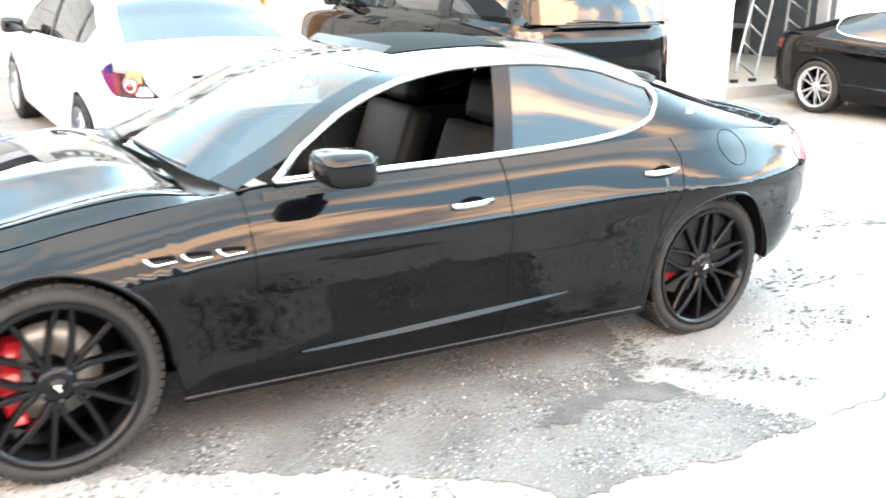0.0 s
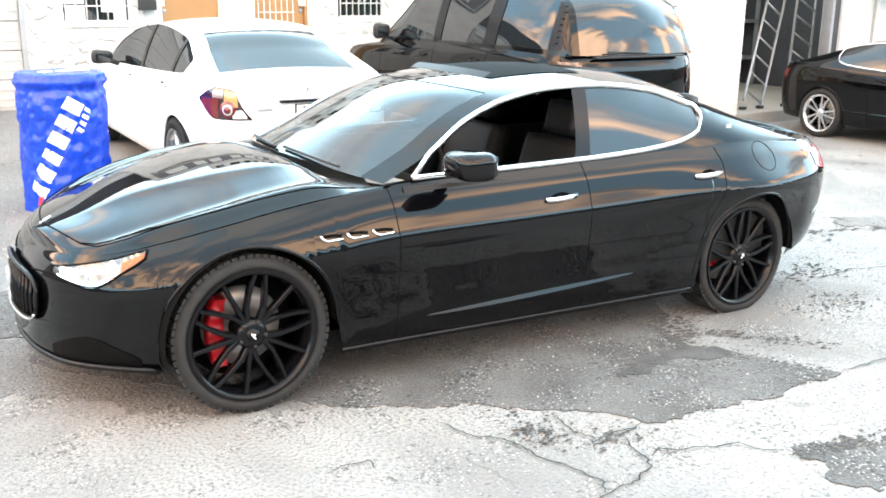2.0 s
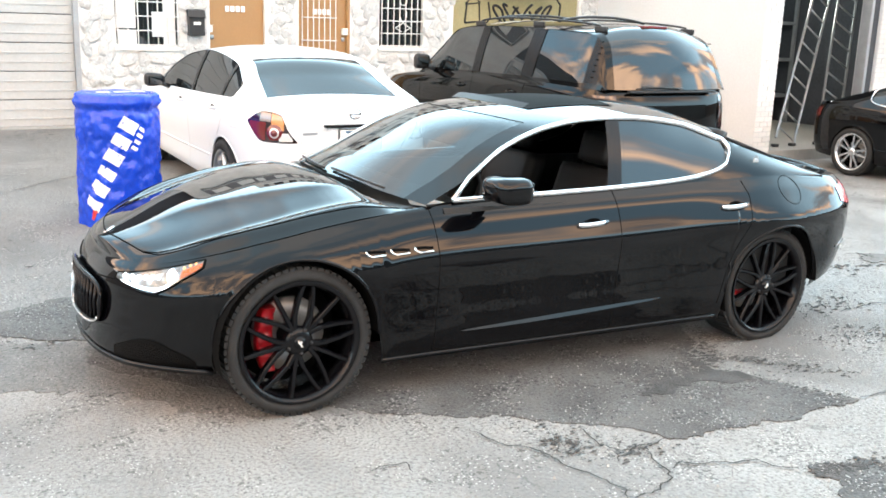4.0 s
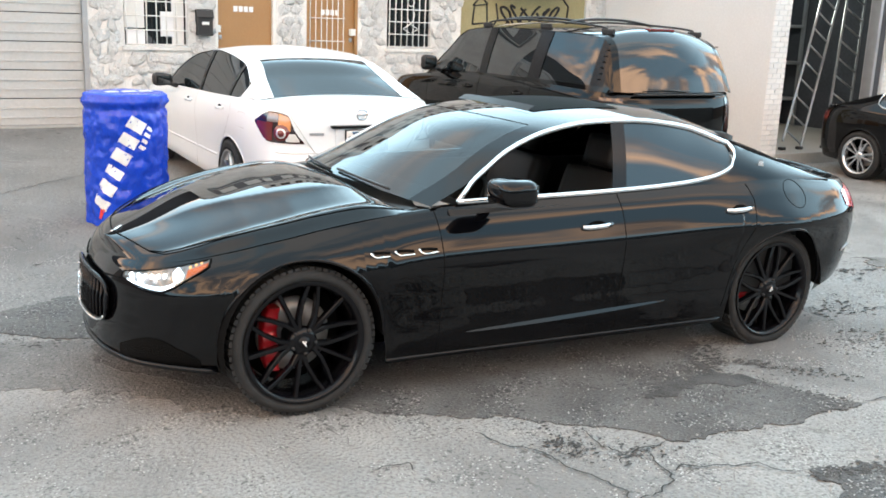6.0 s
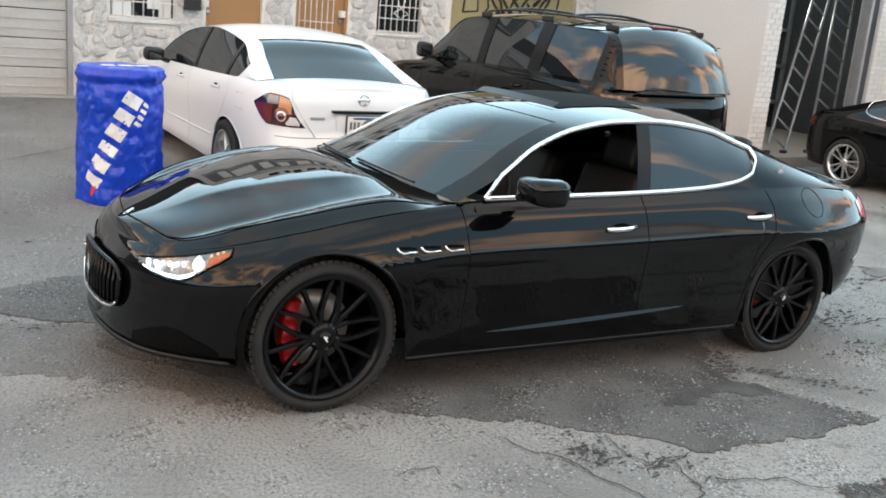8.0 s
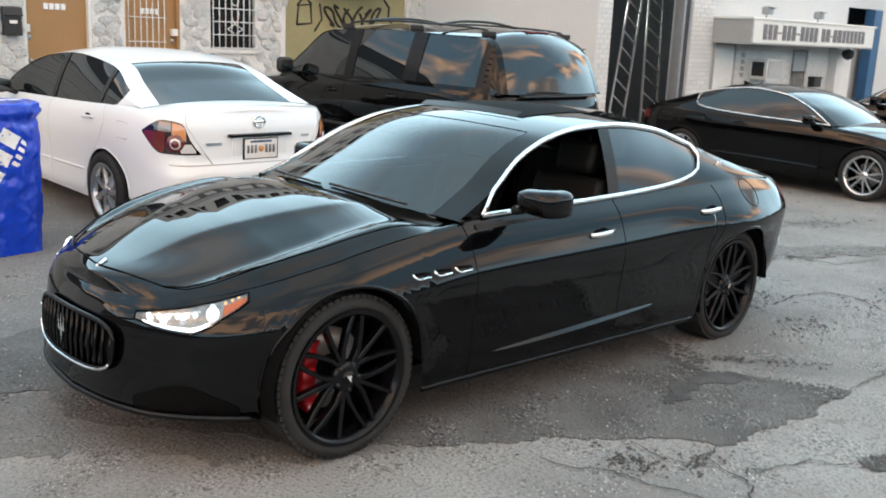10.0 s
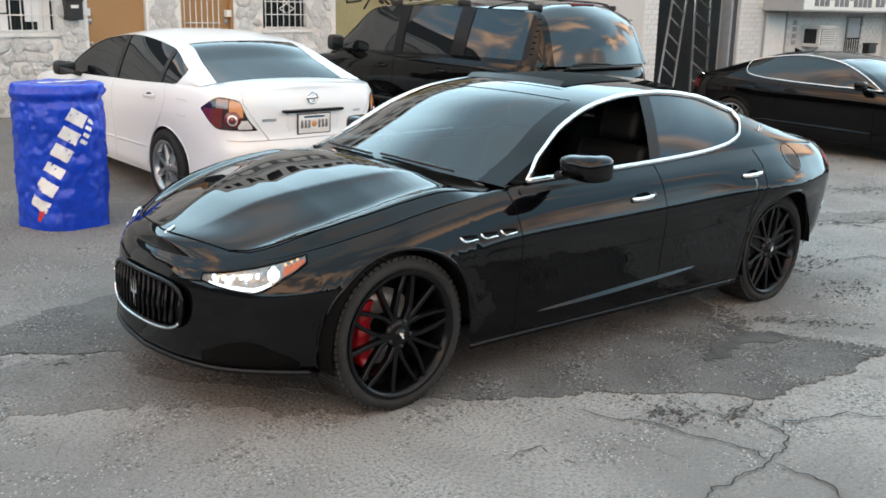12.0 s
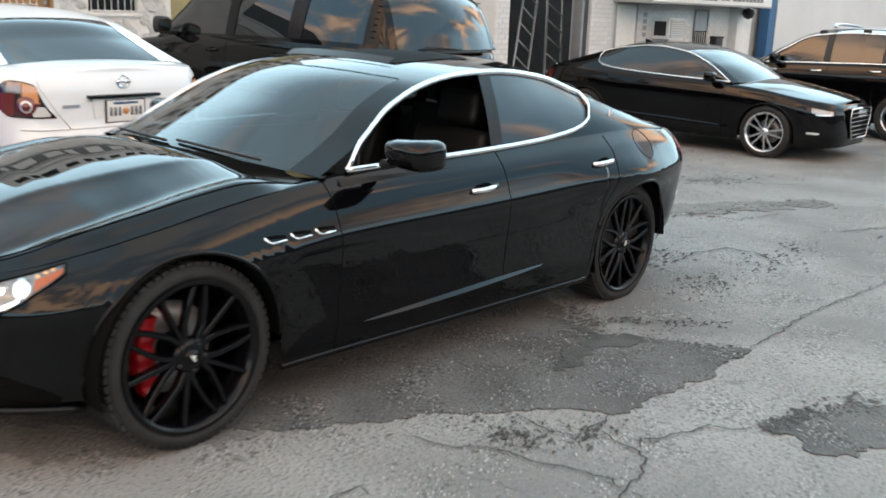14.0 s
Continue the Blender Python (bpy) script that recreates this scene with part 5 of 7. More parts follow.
dark_coupe(pose(11.2, 2.16, -0.17, 0, 0, 90))

# ------------------------------------------------ the dark estate behind it
ESTATE = dict(
    COUPE, top=[(0, 0.85), (0.09, 0.87), (0.2, 0.95), (0.3, 1.02), (0.4, 1.07), (0.5, 1.09), (0.7, 1.13), (0.9, 1.14), (1, 1.14)], hub=0.36, arch=0.39,
    hood_crown=[(-0.87, 0.03), (-0.2, 0.08), (0.3, 0.08), (0.7, -0.02)], deck=(3.6, 3.76), deck_crown=[(3.6, 0.0), (3.76, 0.0)],
    rail=[(0, 0.5, 0.88, 1.06), (0.5, 0.9, 0.81, 1.32), (1.0, 1.3, 0.74, 1.52), (1.5, 2.0, 0.7, 1.58), (2.0, 3.0, 0.7, 1.54), (2.5, 3.35, 0.73, 1.4), (3.0, 3.6, 0.76, 1.15)],
    crown=[(0, 0.2, 1.08), (0.5, 0.65, 1.33), (1.0, 1.1, 1.56), (1.5, 1.8, 1.65), (2.0, 3.1, 1.62), (2.5, 3.45, 1.42), (3.0, 3.7, 1.16)],
    sill=[(0.5, 1.06), (1.2, 1.09), (2.0, 1.12), (2.9, 1.16), (3.1, 1.2)], win_end=3.08, doors=(0.55, 1.6, 2.5), pillar_mat="black_plastic",
)


def dark_estate(place):
    car = root("estate_car", "black estate car with pale roof bars, parked nose to the wall", "car", place, "cars parked in the yard")
    sh = Shell(ESTATE)
    cab, rail_x, belt, low = car_shell(car, sh, "black_paint", "tint_glass", [(0.58, 1.52), (1.6, 2.4), (2.46, 3.07)], trim=0.012)
    for hx in (0, 2.75):
        for sgn in (-1, 1):
            wheel(car, hx, sgn * 0.79, 0.36, 0.36, 0.25, "ten", sgn, 0.25)
    for sgn in (-1, 1):
        handle(car, sh, 1.42, 0.98, sgn, "chrome", 0.2)
        handle(car, sh, 2.32, 1.02, sgn, "chrome", 0.2)
        mirror(car, sh, 0.8, 1.14, 0.89, sgn, "black_paint", (0.17, 0.2, 0.15))
        seam(sh, [(0.55, 0.3), (0.55, 1.03)], car, sgn)
        seam(sh, [(1.6, 0.3), (1.6, 1.08)], car, sgn)
        P = [(sh.roof(k, 0.12).x, sgn * sh.roof(k, 0.12).y, sh.roof(k, 0.12).z + 0.045) for k in np.linspace(1.1, 2.0, 14)]
        part("roof_rail", tube(P, 0.016, 8), "silver", car)
        for k in (1.12, 1.55, 1.98):
            p = sh.roof(k, 0.12)
            part("rail_foot", box((p.x - 0.06, sgn * p.y - 0.015, p.z - 0.02), (p.x + 0.06, sgn * p.y + 0.015, p.z + 0.04), 0.01), "black_plastic", car)
    for k in (1.25, 1.7):
        P = [sh.roof(k, v) for v in np.linspace(0.12, 1, 6)]
        bar = [(p.x, -p.y, p.z + 0.075) for p in P] + [(p.x, p.y, p.z + 0.075) for p in P[::-1][1:]]
        part("roof_bar", tube(bar, 0.02, 8, flat=1.6), "silver", car)
    part("cabin_fill", box((0.6, -0.7, 0.4), (3.3, 0.7, 0.8)), "leather", car)
    return car


dark_estate(pose(14.6, 4.25, -0.17, 0, 0, -90))


# ------------------------------------------------ ground and frontage
def ground_material():
    m = mat("worn_paving", (0.246, 0.241, 0.23), 0.88, 0.0, 0.28, 0.9, 60, bump=0.007, bump_scale=110, tint=(0.366, 0.358, 0.342))
    n, l = m.node_tree.nodes, m.node_tree.links
    b = n["Principled BSDF"]
    tc = n.new("ShaderNodeTexCoord")
    src = b.inputs["Base Color"].links[0].from_socket
    big = n.new("ShaderNodeTexNoise")
    big.inputs["Scale"].default_value, big.inputs["Detail"].default_value, big.inputs["Distortion"].default_value = 0.5, 9, 0.8
    l.new(tc.outputs["Object"], big.inputs["Vector"])
    r1 = n.new("ShaderNodeMapRange")
    r1.inputs["From Min"].default_value, r1.inputs["From Max"].default_value = 0.47, 0.68
    l.new(big.outputs["Fac"], r1.inputs["Value"])
    stain = n.new("ShaderNodeMix")
    stain.data_type = "RGBA"
    stain.inputs["B"].default_value = (0.13, 0.125, 0.12, 1)
    k = n.new("ShaderNodeMath")
    k.operation, k.inputs[1].default_value = "MULTIPLY", 0.75
    l.new(r1.outputs["Result"], k.inputs[0])
    l.new(k.outputs["Value"], stain.inputs["Factor"])
    l.new(src, stain.inputs["A"])
    # grit
    vor = n.new("ShaderNodeTexNoise")
    vor.inputs["Scale"].default_value, vor.inputs["Detail"].default_value = 62, 8
    l.new(tc.outputs["Object"], vor.inputs["Vector"])
    r2 = n.new("ShaderNodeMapRange")
    r2.inputs["From Min"].default_value, r2.inputs["From Max"].default_value = 0.5, 0.66
    l.new(vor.outputs["Fac"], r2.inputs["Value"])
    grit = n.new("ShaderNodeMix")
    grit.data_type = "RGBA"
    grit.inputs["B"].default_value = (0.15, 0.147, 0.142, 1)
    l.new(r2.outputs["Result"], grit.inputs["Factor"])
    l.new(stain.outputs["Result"], grit.inputs["A"])
    # hair cracks, broken up by noise
    warp = n.new("ShaderNodeTexNoise")
    warp.inputs["Scale"].default_value, warp.inputs["Detail"].default_value = 2.5, 4
    l.new(tc.outputs["Object"], warp.inputs["Vector"])
    off = n.new("ShaderNodeMix")
    off.data_type = "RGBA"
    off.inputs["Factor"].default_value = 0.22
    l.new(tc.outputs["Object"], off.inputs["A"])
    l.new(warp.outputs["Color"], off.inputs["B"])
    cell = n.new("ShaderNodeTexVoronoi")
    cell.feature = "DISTANCE_TO_EDGE"
    cell.inputs["Scale"].default_value = 1.3
    l.new(off.outputs["Result"], cell.inputs["Vector"])
    r3 = n.new("ShaderNodeMapRange")
    r3.inputs["From Min"].default_value, r3.inputs["From Max"].default_value = 0.0, 0.006
    r3.inputs["To Min"].default_value, r3.inputs["To Max"].default_value = 1.0, 0.0
    l.new(cell.outputs["Distance"], r3.inputs["Value"])
    r4 = n.new("ShaderNodeMapRange")
    r4.inputs["From Min"].default_value, r4.inputs["From Max"].default_value = 0.5, 0.68
    l.new(warp.outputs["Fac"], r4.inputs["Value"])
    mul = n.new("ShaderNodeMath")
    mul.operation = "MULTIPLY"
    l.new(r3.outputs["Result"], mul.inputs[0])
    l.new(r4.outputs["Result"], mul.inputs[1])
    fin = n.new("ShaderNodeMix")
    fin.data_type = "RGBA"
    fin.inputs["B"].default_value = (0.09, 0.087, 0.083, 1)
    l.new(mul.outputs["Value"], fin.inputs["Factor"])
    l.new(grit.outputs["Result"], fin.inputs["A"])
    # darker paving behind the repair, with an uneven border
    xyz = n.new("ShaderNodeSeparateXYZ")
    l.new(tc.outputs["Object"], xyz.inputs["Vector"])
    masks = []
    for axis, sign, lo, hi in (("Y", 1.0, 1.3, 2.6), ("X", -1.0, -5.2, -3.0)):
        w = n.new("ShaderNodeMath")
        w.operation, w.inputs[1].default_value = "MULTIPLY_ADD", 2.2
        l.new(big.outputs["Fac"], w.inputs[0])
        signed = n.new("ShaderNodeMath")
        signed.operation, signed.inputs[1].default_value = "MULTIPLY_ADD", sign
        l.new(xyz.outputs[axis], signed.inputs[0])
        signed.inputs[2].default_value = -1.1
        l.new(signed.outputs["Value"], w.inputs[2])
        ramp = n.new("ShaderNodeMapRange")
        ramp.interpolation_type = "SMOOTHSTEP"
        ramp.inputs["From Min"].default_value, ramp.inputs["From Max"].default_value = lo, hi
        l.new(w.outputs["Value"], ramp.inputs["Value"])
        masks.append(ramp.outputs["Result"])
    both = n.new("ShaderNodeMath")
    both.operation = "MULTIPLY"
    for i in (0, 1):
        l.new(masks[i], both.inputs[i])
    toned = n.new("ShaderNodeHueSaturation")
    toned.inputs["Value"].default_value = 0.74
    l.new(both.outputs["Value"], toned.inputs["Fac"])
    l.new(fin.outputs["Result"], toned.inputs["Color"])
    l.new(toned.outputs["Color"], b.inputs["Base Color"])
    return m


def add_specks(m, dark, pale, amount):
    """Small pits and pale grains of the aggregate, of uneven size and thickness of scatter."""
    n, l = m.node_tree.nodes, m.node_tree.links
    b = n["Principled BSDF"]
    src = b.inputs["Base Color"].links[0].from_socket
    tc = n.new("ShaderNodeTexCoord")
    where = n.new("ShaderNodeTexNoise")
    where.inputs["Scale"].default_value, where.inputs["Detail"].default_value = 3.0, 5
    l.new(tc.outputs["Object"], where.inputs["Vector"])
    for scale, size, colour in ((24, 0.3, dark), (62, 0.36, dark), (44, 0.27, pale)):
        v = n.new("ShaderNodeTexVoronoi")
        v.inputs["Scale"].default_value = scale
        l.new(tc.outputs["Object"], v.inputs["Vector"])
        thick = n.new("ShaderNodeMapRange")
        thick.inputs["From Min"].default_value, thick.inputs["From Max"].default_value = 0.34, 0.64
        thick.inputs["To Max"].default_value = size
        l.new(where.outputs["Fac"], thick.inputs["Value"])
        less = n.new("ShaderNodeMath")
        less.operation = "LESS_THAN"
        l.new(v.outputs["Distance"], less.inputs[0])
        l.new(thick.outputs["Result"], less.inputs[1])
        k = n.new("ShaderNodeMath")
        k.operation, k.inputs[1].default_value = "MULTIPLY", amount
        l.new(less.outputs["Value"], k.inputs[0])
        mix = n.new("ShaderNodeMix")
        mix.data_type = "RGBA"
        mix.inputs["B"].default_value = (*colour, 1)
        l.new(k.outputs["Value"], mix.inputs["Factor"])
        l.new(src, mix.inputs["A"])
        src = mix.outputs["Result"]
    l.new(src, b.inputs["Base Color"])


M["paving"] = ground_material()
add_specks(M["paving"], (0.09, 0.088, 0.085), (0.48, 0.47, 0.45), 0.8)
add_specks(M["repair"], (0.03, 0.03, 0.03), (0.36, 0.35, 0.34), 0.85)
add_specks(M["stain"], (0.05, 0.05, 0.048), (0.4, 0.39, 0.38), 0.8)
bm = bmesh.new()
edge = [-1500, -400, -120, -60, -30] + list(np.linspace(-16, -3, 14)) + list(np.linspace(-2.5, 11, 55)) + list(np.linspace(12, 40, 29)) + [60, 120, 400, 1500]
deep = [-1500, -400, -120, -60, -30] + list(np.linspace(-16, -1, 16)) + list(np.linspace(-0.8, 5, 59)) + list(np.linspace(6, 30, 25)) + [60, 120, 400, 1500]
pts = [[(x, y, dip(x, y)) for y in deep] for x in edge]
add_grid(bm, pts)
tagged(part("ground", bm, "paving"), "weathered grey paved yard with stains and grit", "ground", kind="structure")

FY = 10.09  # the frontage


def wall_box(name, label, x0, x1, z0, z1, material, y0=FY, y1=FY + 0.2):
    return tagged(part(name, box((x0, y0, z0), (x1, y1, z1)), material, smooth=False), label, "wall", kind="structure")


TOP = 4.6
# bays along the frontage, left to right
wall_box("wall_stone_left", "white painted rough stone wall", 0.95, 1.42, 0, TOP, "white_stone")
wall_box("wall_stone_under", "white painted rough stone wall under a window", 1.42, 2.3, 0, 1.29, "white_stone")
wall_box("wall_stone_over", "white painted rough stone wall over a window", 1.42, 2.3, 2.32, TOP, "white_stone")
wall_box("wall_stone_mid", "white painted rough stone wall", 2.3, 2.7, 0, TOP, "white_stone")
wall_box("wall_over_door_1", "white painted stone over a door", 2.7, 3.62, 2.24, TOP, "white_stone")
wall_box("wall_stone_pier", "white painted rough stone pier", 3.62, 4.1, 0, TOP, "white_stone")
wall_box("wall_over_door_2", "white painted stone over a door", 4.1, 4.95, 2.24, TOP, "white_stone")
wall_box("wall_stone_right", "white painted rough stone wall", 4.95, 5.45, 0, TOP, "white_stone")
wall_box("wall_stone_under_b", "white painted rough stone wall under a window", 5.45, 6.25, 0, 1.33, "white_stone")
wall_box("wall_stone_over_b", "white painted rough stone wall over a window", 5.45, 6.25, 2.35, TOP, "white_stone")
wall_box("wall_stone_end", "white painted rough stone wall", 6.25, 6.8, 0, TOP, "white_stone")
wall_box("wall_olive", "olive panel with black spray paint", 6.8, 9.36, 0, TOP, "olive_wall", FY + 0.05)
wall_box("wall_stone_strip", "white painted rough stone pier", 9.36, 9.8, 0, TOP, "white_stone")
wall_box("wall_left_end", "plain white wall beside the roller door", -8, -3.2, 0, 3.3, "white_wall")
wall_box("wall_over_roller", "plain white wall over the roller door", -3.2, 0.95, 3.0, 3.3, "white_wall")
BY = 6.25  # the front of the workshop that stands forward of the stone frontage
wall_box("wall_white", "plain white rendered side wall of the workshop", 9.8, 10.0, -0.3, TOP, "white_wall", BY + 0.38, FY + 7)
wall_box("wall_column_left", "white painted brick pier at the corner", 9.8, 10.15, -0.3, TOP, "white_wall", BY, BY + 0.38)
wall_box("wall_over_bay", "plain white wall over the open bay", 10.15, 12.2, 3.4, TOP, "white_wall", BY, BY + 0.2)
wall_box("wall_column_right", "white painted brick pier beside the bay", 12.43, 13.12, -0.3, TOP, "white_wall", BY, BY + 0.38)
wall_box("wall_over_track", "plain white wall over the door track", 12.2, 12.43, 3.4, TOP, "white_wall", BY, BY + 0.2)
wall_box("wall_office", "white painted brick office wall", 13.12, 18.5, -0.3, TOP, "white_wall", BY, BY + 0.2)
wall_box("wall_over_last", "plain white wall over the last bay", 18.5, 20.3, 2.62, TOP, "white_wall", BY, BY + 0.2)
wall_box("wall_last_bay", "pale grey panel wall set back in the last bay", 18.5, 20.3, 0, 1.75, "sign_grey", BY + 0.2, BY + 0.35)
wall_box("wall_far_right", "plain white wall", 20.3, 45.0, -0.3, TOP, "white_wall", BY, BY + 0.2)
wall_box("wall_room_back", "back wall of the workshop, coloured for the unlit room", 10.0, 45, 0, TOP, "dark_room", BY + 6, BY + 6.2)
wall_box("wall_partition", "partition beside the open bay, coloured for the unlit room", 14.4, 14.5, 0, TOP, "dark_room", BY + 0.2, BY + 6)
tagged(part("roof_slab", box((9.8, BY, TOP), (45, FY + 7.2, TOP + 0.2)), "white_wall"), "flat roof slab of the workshop", "roof", kind="structure")
tagged(part("roof_slab_left", box((-8, FY, 3.3), (0.95, FY + 1.4, 3.4)), "white_wall"), "flat roof slab over the roller door", "roof", kind="structure")
tagged(part("roof_slab_stone", box((0.95, FY, TOP), (9.8, FY + 1.4, TOP + 0.2)), "white_wall"), "flat roof slab over the stone frontage", "roof", kind="structure")
sign = root("roof_sign", "long white lettered sign board on the parapet of the frontage", "sign", Matrix.Translation((2.2, FY + 0.1, TOP + 0.2)))
part("sign_board", box((0, -0.03, 0), (6.4, 0.03, 0.75), 0.01), "white_metal", sign)
for k in range(15):
    h0 = 0.3 + 0.06 * (k % 3)
    part("letter_bar", box((0.25 + 0.4 * k, -0.042, 0.2), (0.49 + 0.4 * k, -0.034, 0.2 + h0)), "spray_black", sign)
wall_box("wall_stone_back", "plain wall behind the stone frontage", -8, 9.8, 0, TOP, "dark_room", FY + 1.2, FY + 1.4)
# three unseen walls, added to keep the open horizon out of car reflections
wall_box("wall_yard_left", "long plain unseen wall added to close the yard in reflections", -30.5, -30, 0, 4.2, "far_wall", -22.5, FY)
wall_box("wall_yard_right", "plain unseen wall added at the far end of the yard", 45, 45.5, 0, 4.2, "far_wall", -22.5, FY + 7.2)
wall_box("wall_beside_yard", "plain unseen wall added on from the workshop", -30.5, -8, 0, 3.3, "far_wall")
wall_box("wall_across", "long plain building across the yard", -30.5, 45.5, 0, 5.0, "far_wall", -23, -22.5)



from mathutils import geometry

# ------------------------------------------------ tyre stack under a blue cover
def blue_cover(place):
    c = root("tyre_cover", "bright blue crumpled vinyl cover over a stack of tyres, printed white", "cover", place)
    R, H = 0.335, 1.08
    bm = bmesh.new()

    def skin(a, z, out=0.0):
        v = Vector((math.cos(a) * 2.2, math.sin(a) * 2.2, z * 3.0))
        fold = 0.013 * noise.noise(v) + 0.009 * noise.noise(v * 2.7) + 0.01 * noise.noise(Vector((math.cos(a) * 1.6, math.sin(a) * 1.6 + z * 3, z * 9.0))) + 0.007 * noise.noise(v * 6.5) - 0.012 * max(0.0, 1 - 7 * abs(noise.noise(v * 2.1 + Vector((4, 0, 0))))) - 0.008 * max(0.0, 1 - 8 * abs(noise.noise(Vector((v.x * 3, v.y * 3, v.z * 1.4)) + Vector((0, 7, 0)))))
        rim = 1 + 0.8 * noise.noise(Vector((math.cos(a) * 2.5, math.sin(a) * 2.5, 3)))
        pinch = -0.014 * math.exp(-(((z - 0.965 - 0.02 * rim) / 0.03) ** 2)) + 0.016 * rim * math.exp(-(((z - 1.035) / 0.03) ** 2)) + 0.012 * math.exp(-((z / 0.15) ** 2)) * math.sin(a * 5)
        r = R + fold + pinch + out
        return Vector((r * math.cos(a), r * math.sin(a), z))

    rows = []
    N = 120
    for i in range(N + 1):
        a = math.tau * i / N
        col = [skin(a, H * k / 70) for k in range(71)]
        for q, dz in ((0.985, 0.012), (0.95, 0.02), (0.8, 0.022), (0.5, 0.012), (0.25, 0.006), (0.0, 0.004)):
            t = skin(a, H)
            w = 0.012 * noise.noise(Vector((t.x * q * 9, t.y * q * 9, 5)))
            col.append(Vector((t.x * q, t.y * q, H + dz + w * (1 - abs(q - 0.5)))))
        rows.append(col)
    add_grid(bm, rows)
    tidy(bm)
    bmesh.ops.recalc_face_normals(bm, faces=bm.faces)
    part("cover", bm, "blue_vinyl", c)

    # white slanted print, as plain shapes climbing round the cover
    def stroke(name, s0, t0, s1, t1, w, material="white_ink"):
        """A bar in the print's own axes: s along the line of print, t across it."""
        base, lean = -2.42, radians(64)

        def at(s, t):
            h = s * math.cos(lean) - t * math.sin(lean)
            z = 0.1 + s * math.sin(lean) + t * math.cos(lean)
            return skin(base + h / R, z, 0.004)

        bm = bmesh.new()
        n = 10
        d = Vector((s1 - s0, t1 - t0, 0))
        nrm = Vector((-d.y, d.x, 0)).normalized() * w / 2
        add_grid(bm, [[at(s0 + d.x * i / n + nrm.x * j, t0 + d.y * i / n + nrm.y * j) for j in (-1, -0.33, 0.33, 1)] for i in range(n + 1)])
        bmesh.ops.recalc_face_normals(bm, faces=bm.faces)
        part(name, bm, material, c)

    pitch, hgt = 0.143, 0.14
    stroke("print_mark", -0.03, 0.03, 0.06, 0.03, 0.04, "red_ink")
    for k in range(6):
        s = 0.03 + pitch * k
        wide = (0.088, 0.1, 0.08, 0.1, 0.094, 0.1)[k]
        stroke("print_bar", s + 0.06, -0.004, s + 0.075, hgt, wide)
    for k in range(4):
        stroke("small_bar", 0.66 + 0.055 * k, -0.075, 0.668 + 0.055 * k, -0.022, 0.03)
    for k, (a, b) in enumerate(((-0.2, 0.1), (-0.06, 0.12), (0.09, 0.1))):
        bm = box((a, -0.12, H + 0.03), (a + b, -0.06, H + 0.034), 0.001)
        bmesh.ops.transform(bm, matrix=pose(0, 0, 0, 0, 0, 12), verts=bm.verts)
        part("top_print", bm, "white_ink", c)
    return c


blue_cover(pose(0.19, 4.42, 0.03))


# ------------------------------------------------ roller door
def roller_door(x0, x1, z1):
    d = root("roller_door", "pale grey sectional roller door, closed", "garage door", Matrix.Translation((0, 0, 0.2)))
    h = z1 / 8
    for k in range(8):
        bm = box((x0, FY + 0.06, k * h + 0.006), (x1, FY + 0.11, (k + 1) * h - 0.006), 0.006)
        for q in (0.33, 0.66):
            add_box(bm, (x0, FY + 0.048, k * h + h * q - 0.008), (x1, FY + 0.07, k * h + h * q + 0.008), 0.004)
        part("door_panel", bm, "roll_door", d, smooth=False)
    part("door_frame", box((x1, FY - 0.02, 0), (x1 + 0.07, FY + 0.12, z1), 0.008), "grey_metal", d, smooth=False)
    part("rubber_foot", box((x0, FY + 0.05, 0), (x1, FY + 0.12, 0.02)), "black_plastic", d, smooth=False)
    return d


roller_door(-3.2, 0.88, 3.0)
tagged(part("kerb", box((-3.2, FY - 0.25, 0), (0.95, FY + 0.05, 0.225), 0.01), "plain_wall"), "low concrete threshold before the roller door", "kerb", kind="structure")


